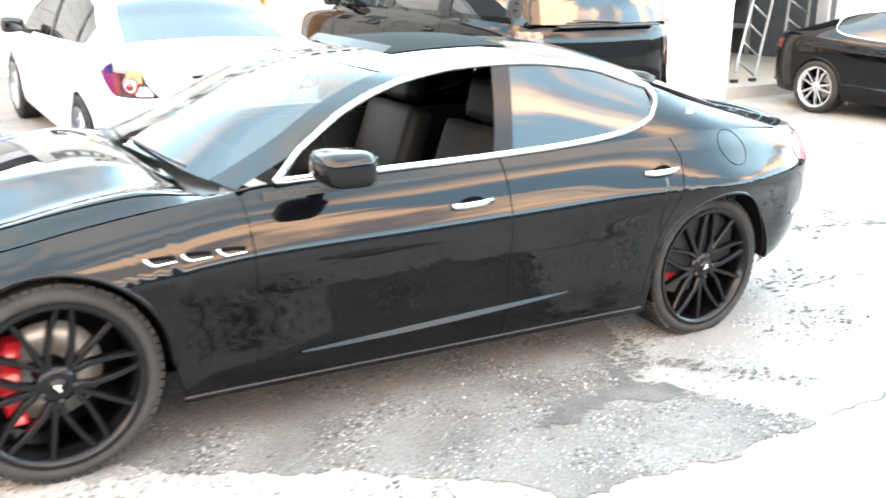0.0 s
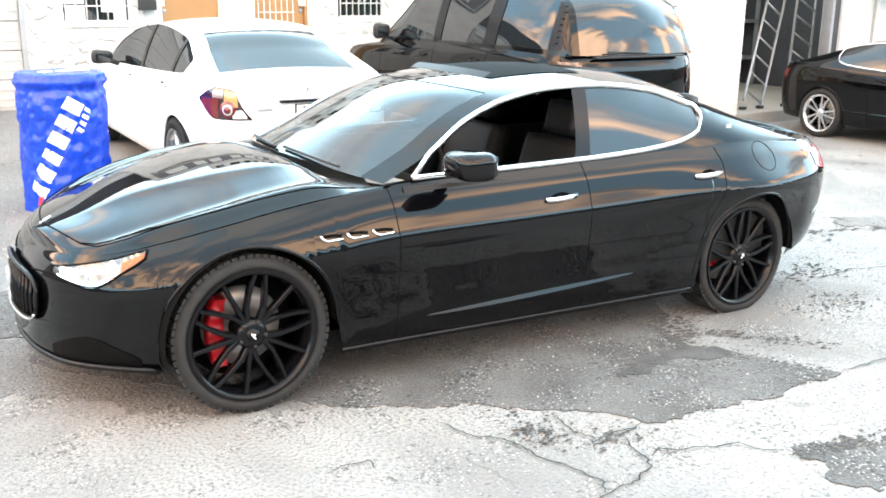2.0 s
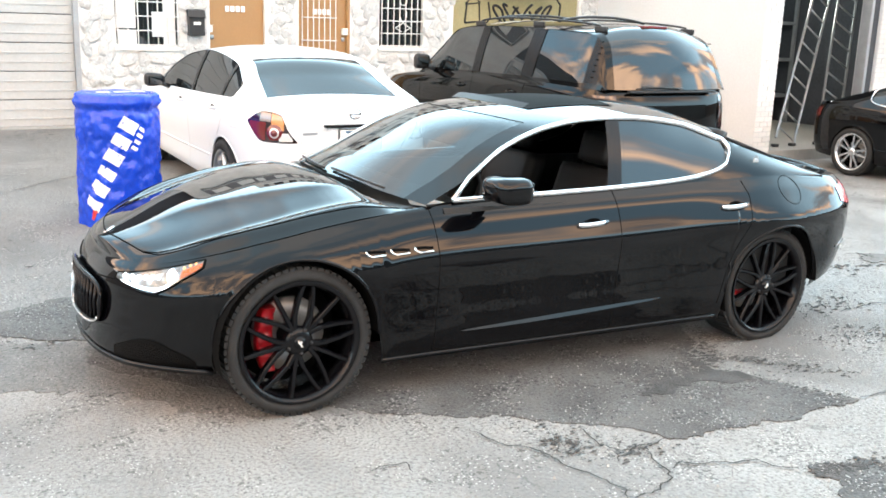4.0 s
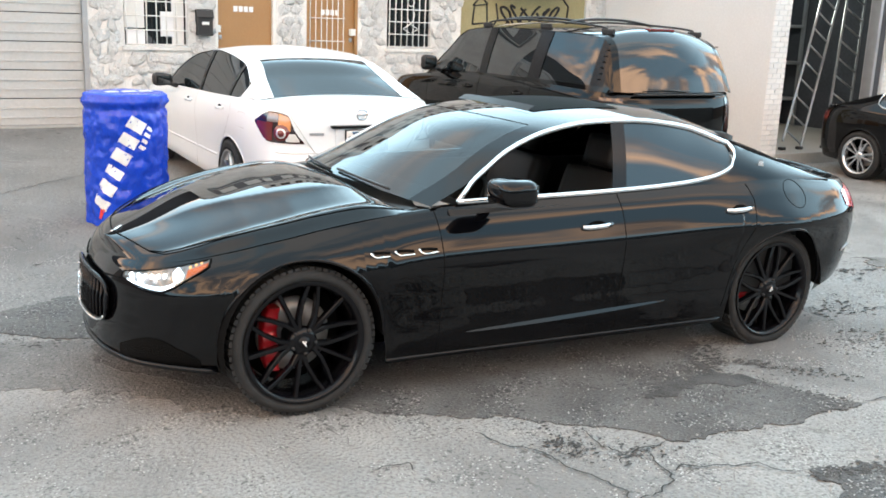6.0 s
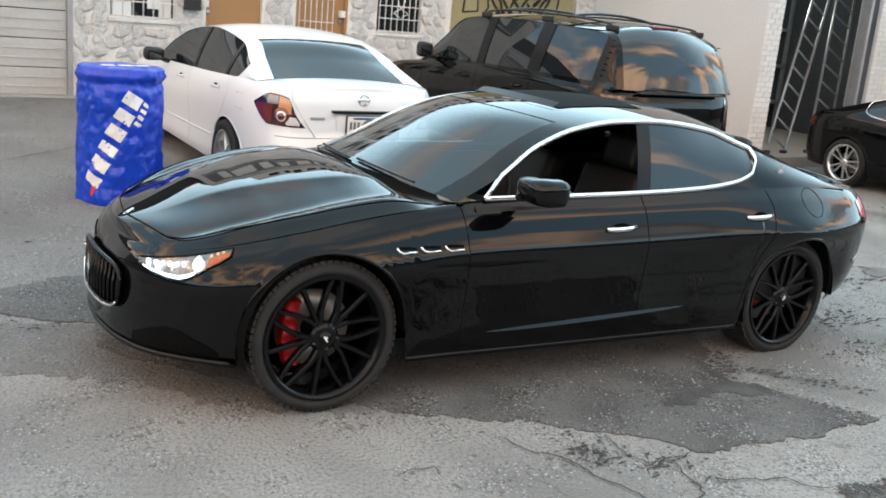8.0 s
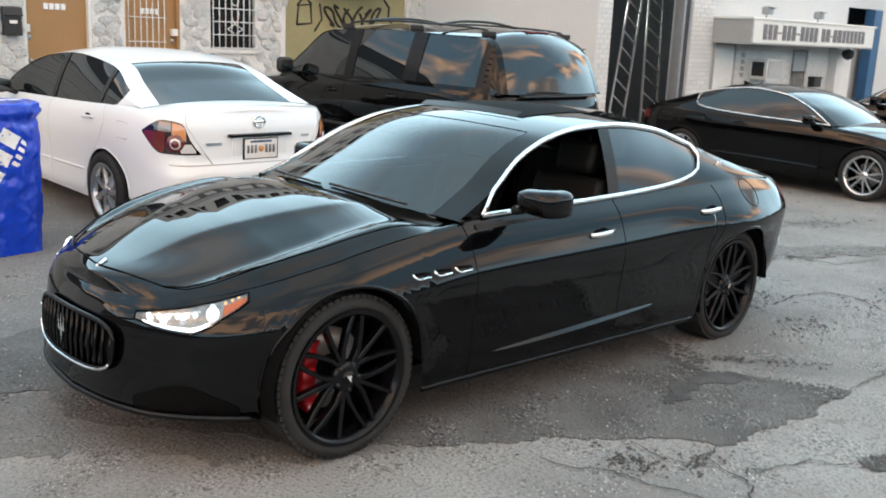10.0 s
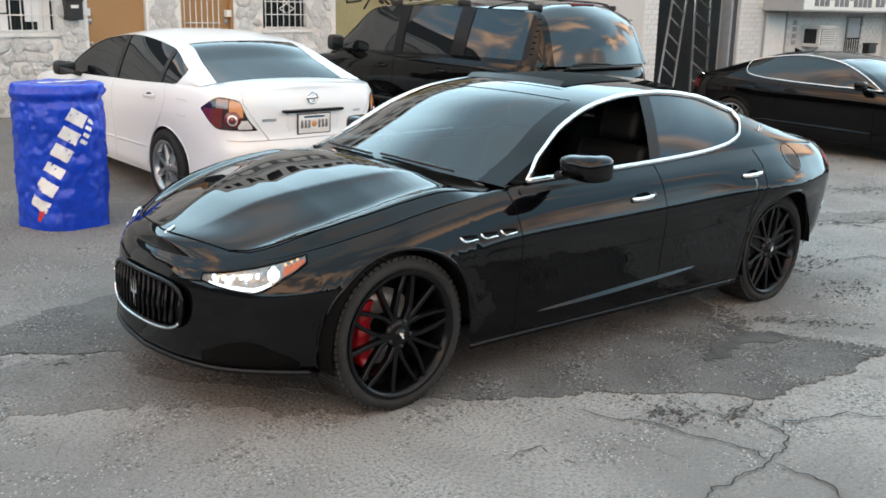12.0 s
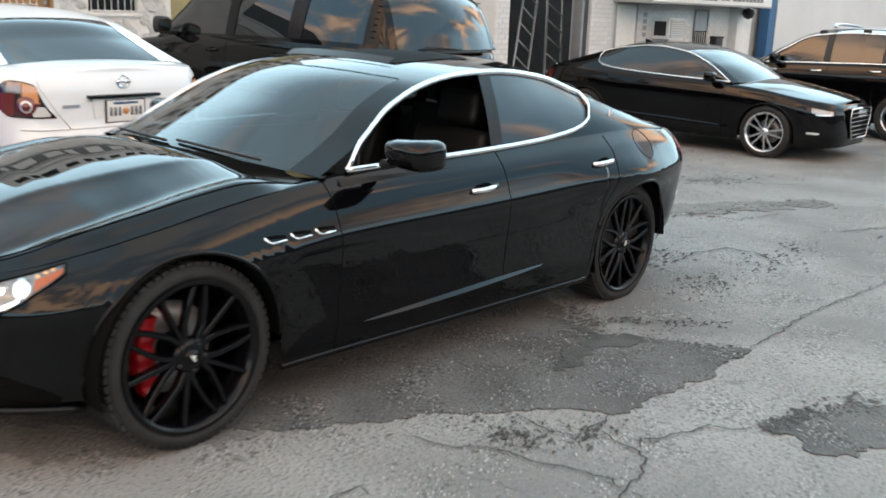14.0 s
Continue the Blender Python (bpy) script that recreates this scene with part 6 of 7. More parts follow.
# ------------------------------------------------ doors of the stone frontage
def house_door(x0, x1, label, gate):
    d = root("front_door", label, "door", Matrix.Translation((0, 0, 0.14)), "doors of the stone frontage")
    part("door_leaf", box((x0 + 0.04, FY + 0.08, 0.03), (x1 - 0.04, FY + 0.13, 2.06), 0.006), "brown_door", d, smooth=False)
    for a, b in ((x0, x0 + 0.045), (x1 - 0.045, x1)):
        part("door_jamb", box((a, FY + 0.01, 0), (b, FY + 0.16, 2.1), 0.005), "white_metal" if not gate else "brown_door", d, smooth=False)
    part("door_head", box((x0, FY + 0.01, 2.06), (x1, FY + 0.16, 2.11), 0.005), "brown_door", d, smooth=False)
    # number shown as plain bars on a white plaque
    cx = (x0 + x1) / 2 - 0.02
    for k in range(4):
        part("number_bar", box((cx - 0.145 + 0.078 * k, FY + 0.068, 1.665), (cx - 0.085 + 0.078 * k, FY + 0.08, 1.745), 0.003), "white_ink", d)
    kx = x0 + 0.09 if not gate else x1 - 0.09
    bm = lathe([(0.001, -0.055), (0.02, -0.052), (0.028, -0.035), (0.015, -0.015), (0.03, -0.003), (0.03, 0.004)], 20)
    bmesh.ops.transform(bm, matrix=Matrix.Translation((kx, FY + 0.078, 1.0)), verts=bm.verts)
    part("door_knob", bm, "silver", d)
    part("deadbolt", box((kx - 0.025, FY + 0.06, 1.27), (kx + 0.025, FY + 0.085, 1.33), 0.008), "silver", d)
    if gate:
        for k in range(7):
            x = x0 + 0.08 + (x1 - x0 - 0.3) * k / 6
            part("gate_bar", tube([(x, FY + 0.055, 0.1), (x, FY + 0.055, 2.0)], 0.007, 6), "white_metal", d)
        for z in (0.12, 0.75, 1.28, 1.62, 1.98):
            part("gate_rail", tube([(x0 + 0.06, FY + 0.05, z), (x1 - 0.2, FY + 0.05, z)], 0.008, 6), "white_metal", d)
    part("door_plate", box((kx - 0.03 if gate else x0 - 0.01, FY - 0.005, 1.37), (kx + 0.05 if gate else x0 + 0.08, FY + 0.08, 1.47), 0.004), "paper", d)
    part("door_step", box((x0, FY - 0.1, 0), (x1, FY + 0.1, 0.025), 0.004), "plain_wall", d, smooth=False)
    return d


house_door(2.7, 3.62, "brown painted flush front door with white number bars", False)
house_door(4.1, 4.95, "brown front door behind white bar gate", True)


# ------------------------------------------------ barred windows
def barred_window(x0, x1, z0, z1, label, ornate):
    w = root("barred_window", label, "window", group="windows of the stone frontage")
    part("window_frame", tube([(x0, FY + 0.03, z0), (x1, FY + 0.03, z0), (x1, FY + 0.03, z1), (x0, FY + 0.03, z1)], 0.028, 4, closed=True), "white_metal", w, smooth=False)
    part("pane", box((x0, FY + 0.1, z0), (x1, FY + 0.108, z1)), "dark_glass", w, smooth=False)
    part("window_sill", box((x0 - 0.03, FY - 0.05, z0 - 0.05), (x1 + 0.03, FY + 0.1, z0), 0.006), "white_stone", w, smooth=False)
    n = 8 if ornate else 7
    for k in range(n):
        x = x0 + 0.03 + (x1 - x0 - 0.06) * k / (n - 1)
        part("window_bar", tube([(x, FY - 0.03, z0 + 0.01), (x, FY - 0.03, z1 - 0.01)], 0.0085, 6), "white_metal", w)
    for k in range(6):
        z = z0 + 0.03 + (z1 - z0 - 0.06) * k / 5
        part("cross_bar", tube([(x0 + 0.01, FY - 0.035, z), (x1 - 0.01, FY - 0.035, z)], 0.0085, 6), "white_metal", w)
    cx = (x0 + x1) / 2
    if ornate:
        for sg in (-1, 1):
            P = []
            for k in range(26):
                t = k / 25
                a = math.pi * 1.6 * t
                P.append((cx + sg * (0.02 + 0.12 * math.sin(a) * (1 - 0.35 * t)), FY - 0.042, z0 + 0.2 + 0.36 * t + 0.05 * math.cos(a)))
            part("scroll", tube(P, 0.008, 6), "white_metal", w)
            P = [(cx + sg * 0.06 * math.cos(a), FY - 0.042, z0 + 0.72 + 0.06 * math.sin(a)) for a in np.linspace(-math.pi / 2, math.pi / 2, 12)]
            part("scroll", tube(P, 0.008, 6), "white_metal", w)
    else:
        part("curtain", box((x0 + 0.03, FY + 0.085, z0 + 0.25), (x0 + 0.3, FY + 0.095, z1)), "paper", w, smooth=False)
        part("curtain", box((x1 - 0.2, FY + 0.085, z0 + 0.02), (x1 - 0.03, FY + 0.095, z1)), "paper", w, smooth=False)
        part("paper_sheet", box((x0 + 0.52, FY + 0.07, z0 + 0.14), (x0 + 0.7, FY + 0.08, z0 + 0.48)), "white_ink", w, smooth=False)
        part("paper_sheet", box((x0 + 0.04, FY + 0.06, z0 + 0.03), (x0 + 0.3, FY + 0.068, z0 + 0.22)), "white_ink", w, smooth=False)
    return w


barred_window(1.42, 2.3, 1.29, 2.32, "white barred window with curtains and paper notices", False)
barred_window(5.45, 6.25, 1.33, 2.35, "dark window behind ornate white iron bars", True)

mb = root("mailbox", "black metal wall mailbox with a pale sticker", "mailbox", Matrix.Translation((2.52, FY - 0.075, 1.63)))
part("mailbox_body", prism([(-0.06, -0.17), (0.075, -0.17), (0.075, 0.17), (-0.02, 0.17), (-0.06, 0.08)], -0.11, 0.11, axis="x", bevel=0.006), "black_plastic", mb, smooth=False)
part("mailbox_lid", prism([(-0.072, 0.07), (0.078, 0.18), (0.078, 0.195), (-0.03, 0.18), (-0.078, 0.085)], -0.12, 0.12, axis="x"), "black_plastic", mb, smooth=False)
part("mailbox_sticker", box((-0.05, -0.064, -0.02), (0.05, -0.061, 0.02)), "paper", mb, smooth=False)


# ------------------------------------------------ graffiti on the olive panel
def spray(name, pts, r=0.03):
    P = [(x, FY + 0.046, z) for x, z in pts]
    return part(name, tube(P, r, 8, flat=1.0, up=(0, 1, 0)), "spray_black", graffiti)


graffiti = root("graffiti", "black spray-painted tag on the olive wall", "graffiti")
rnd = random.Random(4)
for k in range(6):
    x = 7.6 + 0.2 * k
    spray("paint_stroke", [(x + 0.1 + 0.1 * math.cos(1.4 * a + 1.7 * k), 1.9 + (0.15 + 0.03 * (k % 2)) * math.sin(a + 0.9 * k)) for a in np.linspace(0, 5.5, 24)], 0.022)
spray("paint_stroke", [(8.85, 2.25), (9.0, 2.1), (8.98, 1.9), (9.12, 1.8), (9.05, 1.7)], 0.018)
spray("paint_stroke", [(7.05, 1.75), (7.08, 2.05), (7.32, 2.08), (7.34, 1.78), (7.05, 1.75)], 0.016)
spray("paint_stroke", [(7.05, 2.05), (7.2, 2.2), (7.34, 2.08)], 0.016)
spray("paint_stroke", [(7.4, 1.65), (7.55, 1.85), (7.5, 2.1)], 0.016)
aw = root("awning_edge", "pale green cloth awning edge above the painted wall", "awning")
part("awning_cloth", prism([(FY - 0.35, 2.28), (FY + 0.05, 2.6), (FY + 0.05, 2.64), (FY - 0.37, 2.3)], 7.35, 8.7, axis="x"), "paper", aw, smooth=False)


# ------------------------------------------------ ladders in the open bay
def ladder(name, foot, top, width, n, label):
    l = root(name, label, "ladder", group="ladders in the bay")
    f, t = Vector(foot), Vector(top)
    d = (t - f).normalized()
    side = Vector((math.cos(radians(8)), math.sin(radians(8)), 0))
    side = (side - d * side.dot(d)).normalized() * width / 2
    for sg in (-1, 1):
        part("stile", tube([f + side * sg, t + side * sg * 0.9], 0.036, 4, flat=0.6), "aluminium", l, smooth=False)
    for k in range(n):
        p = f + (t - f) * (k + 0.6) / n
        part("rung", tube([p - side * 0.97, p + side * 0.97], 0.015, 6), "aluminium", l)
    for sg in (-1, 1):
        q = f + side * sg
        part("ladder_foot", box((q.x - 0.05, q.y - 0.04, 0), (q.x + 0.05, q.y + 0.04, 0.05), 0.01), "black_plastic", l)
    return l


ladder("ladder", (10.92, 6.62, 0.03), (12.75, 7.6, 2.95), 0.46, 11, "tall aluminium ladder leaning inside the open bay")
ladder("ladder", (11.95, 6.62, 0.03), (13.45, 7.7, 3.1), 0.56, 11, "wide aluminium ladder leaning beside the other")
tagged(part("bay_jamb", box((12.2, BY + 0.02, 0), (12.26, BY + 0.2, 3.4), 0.008), "grey_metal"), "grey metal door track at the bay", "door frame", kind="structure")
tagged(part("bay_jamb_inner", box((12.26, BY + 0.05, 0), (12.43, BY + 0.2, 3.4), 0.008), "dark_room"), "side frame behind the door track, in the unlit room's colour", "door frame", kind="structure")
tagged(part("bay_floor", box((10.0, BY + 0.02, -0.3), (14.4, BY + 6, 0.0), 0.01), "plain_wall", smooth=False), "raised concrete floor of the open bay", "floor", kind="structure")
shelf = root("storage_rack", "dark rack with blue panel inside the bay", "rack")
part("rack_panel", box((10.3, BY + 3.9, 1.75), (14.3, BY + 4.0, 2.7)), "blue_trim", shelf, smooth=False)
for k in range(4):
    part("rack_shelf", box((10.3, BY + 3.2, 0.5 + 0.7 * k), (14.3, BY + 3.9, 0.56 + 0.7 * k), 0.01), "grey_metal", shelf, smooth=False)
for x in (10.3, 12.3, 14.24):
    part("rack_post", box((x, BY + 3.2, 0), (x + 0.06, BY + 3.26, 3.0)), "grey_metal", shelf, smooth=False)
bp = root("leaning_board", "brown board standing against the workshop wall", "board", pose(10.25, BY + 1.6, 0, -4, 0, 8))
part("board_sheet", box((0, 0, 0), (0.75, 0.03, 1.85), 0.005), "brown_board", bp, smooth=False)
part("board_batten", box((0.03, -0.03, 0.9), (0.72, 0.0, 0.97), 0.004), "brown_board", bp, smooth=False)
lamp = root("bay_lamp", "small bright bulb hanging in the open bay", "lamp", Matrix.Translation((12.35, BY + 1.9, 2.52)))
bm = bmesh.new()
bmesh.ops.create_uvsphere(bm, u_segments=16, v_segments=10, radius=0.07)
part("bulb", bm, "lamp_white", lamp)
part("flex", tube([(0, 0, 0.06), (0, 0, 2.07)], 0.008, 6), "black_plastic", lamp)
glow_lamp = new("bulb_light", bpy.data.lights.new("bulb_light", "POINT"))
glow_lamp.data.energy, glow_lamp.data.shadow_soft_size, glow_lamp.data.color = 40, 0.08, (1.0, 0.95, 0.85)
glow_lamp.parent = lamp
glow_lamp.matrix_basis = Matrix.Translation((0, 0, -0.12))

# ------------------------------------------------ long sign along the roof edge
rs = root("roof_sign", "dark sign board with pale lettering bars along the roof edge", "sign")
part("sign_board", box((1.2, FY - 0.06, 3.72), (9.6, FY - 0.004, 4.5), 0.01), "sign_ink", rs, smooth=False)
part("sign_border", tube([(1.26, FY - 0.065, 3.78), (9.54, FY - 0.065, 3.78), (9.54, FY - 0.065, 4.44), (1.26, FY - 0.065, 4.44)], 0.02, 4, closed=True), "paper", rs, smooth=False)
for k in range(16):
    x = 1.5 + 0.5 * k
    part("letter_bar", box((x, FY - 0.085, 3.9), (x + (0.3, 0.36, 0.24)[k % 3], FY - 0.055, 4.32), 0.004), "paper", rs, smooth=False)

# ------------------------------------------------ office with its sign
sign = root("sign_canopy", "grey box canopy with dark lettering over the office", "sign")
part("canopy_box", box((13.12, BY - 0.75, 1.76), (18.15, BY, 2.2), 0.012), "sign_grey", sign, smooth=False)
part("canopy_edge", box((13.09, BY - 0.78, 2.18), (18.18, BY, 2.22), 0.008), "white_metal", sign, smooth=False)
part("sign_face", box((13.16, BY - 0.762, 1.79), (18.1, BY - 0.75, 2.175)), "white_metal", sign, smooth=False)
# a telephone number as plain bars, then the rest of the line
x = 13.5
for k in range(12):
    gap = k in (3, 7)
    w = 0.11 if gap else 0.135
    z0, z1 = (1.955, 1.99) if gap else (1.85, 2.11)
    part("letter_bar", box((x, BY - 0.772, z0), (x + w, BY - 0.762, z1), 0.003), "sign_ink", sign, smooth=False)
    x += w + 0.045
x += 0.13
for k, w in enumerate((0.15, 0.15, 0.06, 0.16, 0.16, 0.13, 0.13, 0.13, 0.13, 0.13, 0.13)):
    lo = 1.95 if k == 2 else 1.86
    part("letter_bar", box((x, BY - 0.772, lo), (x + w, BY - 0.762, 1.98 if k == 2 else 2.1), 0.003), "sign_ink", sign, smooth=False)
    x += w + 0.045
for x in (13.85, 15.85):
    fl = root("flood_lamp", "small dark flood lamp on the canopy", "lamp", Matrix.Translation((x, BY - 0.6, 2.22)), "flood lamps on the canopy")
    part("lamp_head", box((-0.1, -0.08, 0.06), (0.1, 0.05, 0.19), 0.025), "grey_metal", fl)
    part("lamp_visor", box((-0.11, -0.12, 0.17), (0.11, 0.0, 0.195), 0.008), "grey_metal", fl)
    part("lamp_arm", tube([(0, 0, -0.005), (0, 0, 0.1)], 0.015, 6), "grey_metal", fl)
ac = root("air_conditioner", "white window air conditioner with dark grille", "air conditioner", Matrix.Translation((14.85, BY, 1.32)))
part("ac_case", box((-0.3, -0.36, -0.19), (0.3, 0.05, 0.19), 0.015), "white_metal", ac, smooth=False)
part("ac_front", box((-0.26, -0.372, -0.16), (0.26, -0.36, 0.16)), "grey_metal", ac, smooth=False)
for k in range(8):
    part("ac_slat", box((-0.25, -0.382, -0.145 + 0.04 * k), (0.25, -0.37, -0.13 + 0.04 * k)), "white_metal", ac, smooth=False)
part("ac_side", box((-0.306, -0.3, -0.13), (-0.298, -0.06, 0.13)), "black_plastic", ac, smooth=False)
part("ac_bracket", tube([(-0.2, -0.3, -0.19), (-0.2, 0.0, -0.42)], 0.012, 6), "grey_metal", ac)
od = root("office_door", "white flush office door in a pale frame", "door")
part("door_leaf", box((13.26, BY - 0.03, 0.02), (13.9, BY - 0.004, 1.72), 0.005), "white_metal", od, smooth=False)
part("door_frame", tube([(13.22, BY - 0.02, 0), (13.22, BY - 0.02, 1.75), (13.94, BY - 0.02, 1.75), (13.94, BY - 0.02, 0)], 0.024, 4), "sign_grey", od, smooth=False)
part("door_handle", tube([(13.83, BY - 0.06, 0.95), (13.75, BY - 0.06, 0.95)], 0.012, 6), "silver", od)
pl = root("wall_lettering", "faded dark upright lettering on the office wall", "lettering")
for k in range(4):
    part("letter_bar", box((14.2, BY - 0.022, 1.52 - 0.12 * k), (14.32, BY - 0.012, 1.6 - 0.12 * k)), "sign_grey", pl, smooth=False)
ow = root("office_window", "small grey office window with bars and a pale blind", "window")
part("pane", box((16.22, BY - 0.02, 0.98), (16.78, BY - 0.004, 1.68)), "dark_glass", ow, smooth=False)
part("window_frame", tube([(16.22, BY - 0.03, 0.98), (16.78, BY - 0.03, 0.98), (16.78, BY - 0.03, 1.68), (16.22, BY - 0.03, 1.68)], 0.02, 4, closed=True), "sign_grey", ow, smooth=False)
for k in range(6):
    part("window_bar", tube([(16.27 + 0.092 * k, BY - 0.05, 0.98), (16.27 + 0.092 * k, BY - 0.05, 1.25)], 0.008, 6), "white_metal", ow)
part("window_blind", box((16.25, BY - 0.026, 1.27), (16.75, BY - 0.02, 1.66)), "grey_metal", ow, smooth=False)
ob = root("wall_box", "small dark letter box on the office wall", "mailbox", Matrix.Translation((17.15, BY - 0.08, 1.06)))
part("box_body", box((-0.16, -0.07, -0.1), (0.16, 0.08, 0.08), 0.02), "black_plastic", ob)
part("box_lid", box((-0.175, -0.085, 0.07), (0.175, 0.08, 0.11), 0.015), "black_plastic", ob)
yg = root("storage_tarp", "yellow-green tarpaulin bundle in the upper bay opening", "tarpaulin", Matrix.Translation((19.3, BY + 0.9, 1.85)))
part("bundle", box((-0.7, -0.35, 0), (0.9, 0.35, 0.42), 0.12), "yellow_goods", yg)
part("strap", tube([(0.2, -0.36, 0.02), (0.2, -0.36, 0.4), (0.2, 0.36, 0.42)], 0.015, 6), "black_plastic", yg)
tagged(part("bay_ledge", box((18.5, BY + 0.35, 1.75), (20.3, BY + 2.0, 1.85)), "dark_room", smooth=False), "ledge behind the upper opening, in the unlit room's colour", "ledge", kind="structure")
hl = root("hanging_lamp", "round dark lamp under the end of the canopy", "lamp", Matrix.Translation((17.95, BY - 0.35, 1.62)))
part("lamp_bowl", lathe([(0.001, -0.1), (0.09, -0.06), (0.13, 0.02), (0.11, 0.1), (0.02, 0.13)], 20, axis="z"), "black_plastic", hl)
part("lamp_stem", tube([(0, 0, 0.12), (0, 0, 0.145)], 0.02, 8), "grey_metal", hl)
post = root("blue_post", "blue painted steel post beside the last bay", "post")
part("post_shaft", box((19.6, BY - 0.12, 0), (19.98, BY + 0.1, 2.6), 0.01), "blue_trim", post, smooth=False)
part("post_base", box((18.55, BY + 0.06, 0), (19.58, BY + 0.18, 0.62), 0.01), "blue_trim", post, smooth=False)
tagged(part("office_pier", box((17.8, BY - 0.2, 0), (18.5, BY, 1.755), 0.01), "white_brick", smooth=False), "white painted pier under the canopy", "wall", kind="structure")


# ------------------------------------------------ yard surface: dark repair, pothole, cracks
def sheet(name, outline, z, material, label, rough=0.05, seed=1, holes=0):
    """A thin slab with a ragged rim laid on the ground."""
    rn = random.Random(seed)
    P = []
    n = len(outline)
    for i in range(n):
        a, b = Vector((*outline[i], 0)), Vector((*outline[(i + 1) % n], 0))
        m = max(2, int((b - a).length / 0.015))
        for k in range(m):
            p = a.lerp(b, k / m)
            o = noise.noise(p * 5.0 + Vector((seed, 0, 0))) * rough + noise.noise(p * 19.0) * rough * 0.6 + noise.noise(p * 55.0) * rough * 0.35
            nn = Vector((-(b - a).y, (b - a).x, 0)).normalized()
            P.append(p + nn * o)
    xs, ys = [q.x for q in P], [q.y for q in P]
    flat = [Vector((q.x, q.y)) for q in P]
    rim = [(i, (i + 1) % len(P)) for i in range(len(P))]
    for i in range(int((max(xs) - min(xs)) / 0.12)):
        for j in range(int((max(ys) - min(ys)) / 0.12)):
            flat.append(Vector((min(xs) + 0.12 * i + 0.05, min(ys) + 0.12 * j + 0.05)))
    v2, _, f2, *_ = geometry.delaunay_2d_cdt(flat, rim, [], 1, 1e-4)
    bm = bmesh.new()
    vs = [bm.verts.new((q.x, q.y, z + dip(q.x, q.y))) for q in v2]
    for f in f2:
        bm.faces.new([vs[i] for i in f])
    for e in [e for e in bm.edges if len(e.link_faces) == 1]:
        a, b = e.verts
        c, d = bm.verts.new((a.co.x, a.co.y, a.co.z - 0.014)), bm.verts.new((b.co.x, b.co.y, b.co.z - 0.014))
        bm.faces.new([a, b, d, c])
    for v in [v for v in bm.verts if not v.link_faces]:
        bm.verts.remove(v)
    bmesh.ops.recalc_face_normals(bm, faces=bm.faces)
    bm.normal_update()
    if sum(f.normal.z for f in bm.faces) < 0:
        bmesh.ops.reverse_faces(bm, faces=bm.faces)
    return tagged(part(name, bm, material, smooth=False), label, "ground", kind="structure")


sheet("ground_repair", [(-2.4, 2.0), (-1.1, 1.78), (-0.9, 1.6), (-0.66, 1.46), (-0.72, 1.1), (-0.5, 0.75), (-0.15, 0.35), (0.23, -0.01), (0.43, -0.2), (0.62, -0.3), (0.86, -0.41), (0.91, -0.49), (1.1, -0.63), (1.25, -0.75), (1.34, -0.88), (1.39, -0.97), (1.5, -0.985), (1.8, -1.01), (2.1, -1.04), (2.35, -1.04), (2.63, -1.02), (2.56, -0.88), (2.47, -0.78), (2.43, -0.62), (2.36, -0.48), (2.26, -0.37), (2.3, -0.27), (2.36, -0.1), (2.9, 0.5), (3.4, 1.6), (3.0, 2.3), (0.5, 2.5), (-0.32, 2.42), (-0.7, 2.35), (-1.02, 2.22)], 0.006, "repair", "darker grey worn asphalt repair", 0.045, 3)
# worn strip whose wheel end also paints in the sedan's shadow
sheet("ground_worn_shade", [(-3.0, 1.2), (-1.3, 1.0), (-0.7, 0.6), (-0.25, 0.12), (0.25, -0.1), (0.1, 0.2), (-0.3, 0.75), (-0.66, 1.4), (-0.95, 1.6), (-3.0, 1.8)], 0.004, "stain", "rougher worn strip beside the asphalt repair, darkened by the wheel for the sedan's shadow", 0.09, 13)
sheet("ground_pothole", [(1.7, -1.49), (1.83, -1.45), (1.97, -1.5), (2.03, -1.58), (2.3, -1.66), (2.35, -1.84), (1.95, -1.95), (1.73, -1.86), (1.66, -1.74), (1.79, -1.58)], 0.005, "repair", "dark broken pothole patch", 0.07, 7)
sheet("ground_slab_edge", [(5.35, 0.9), (6.3, 0.5), (7.4, 0.2), (7.6, 0.45), (6.4, 0.9), (5.6, 1.2)], 0.005, "stain", "long dark worn stain on the yard", 0.11, 11)
# the hollow beside the repair, filled with dark crumbs
sheet("ground_hollow", [(1.62, -0.5), (1.8, -0.42), (2.05, -0.36), (2.24, -0.3), (2.3, -0.2), (2.24, -0.38), (2.35, -0.5), (2.3, -0.56), (2.05, -0.5), (1.8, -0.55)], 0.0095, "tar", "dark crumbled hollow in the asphalt repair", 0.07, 23)


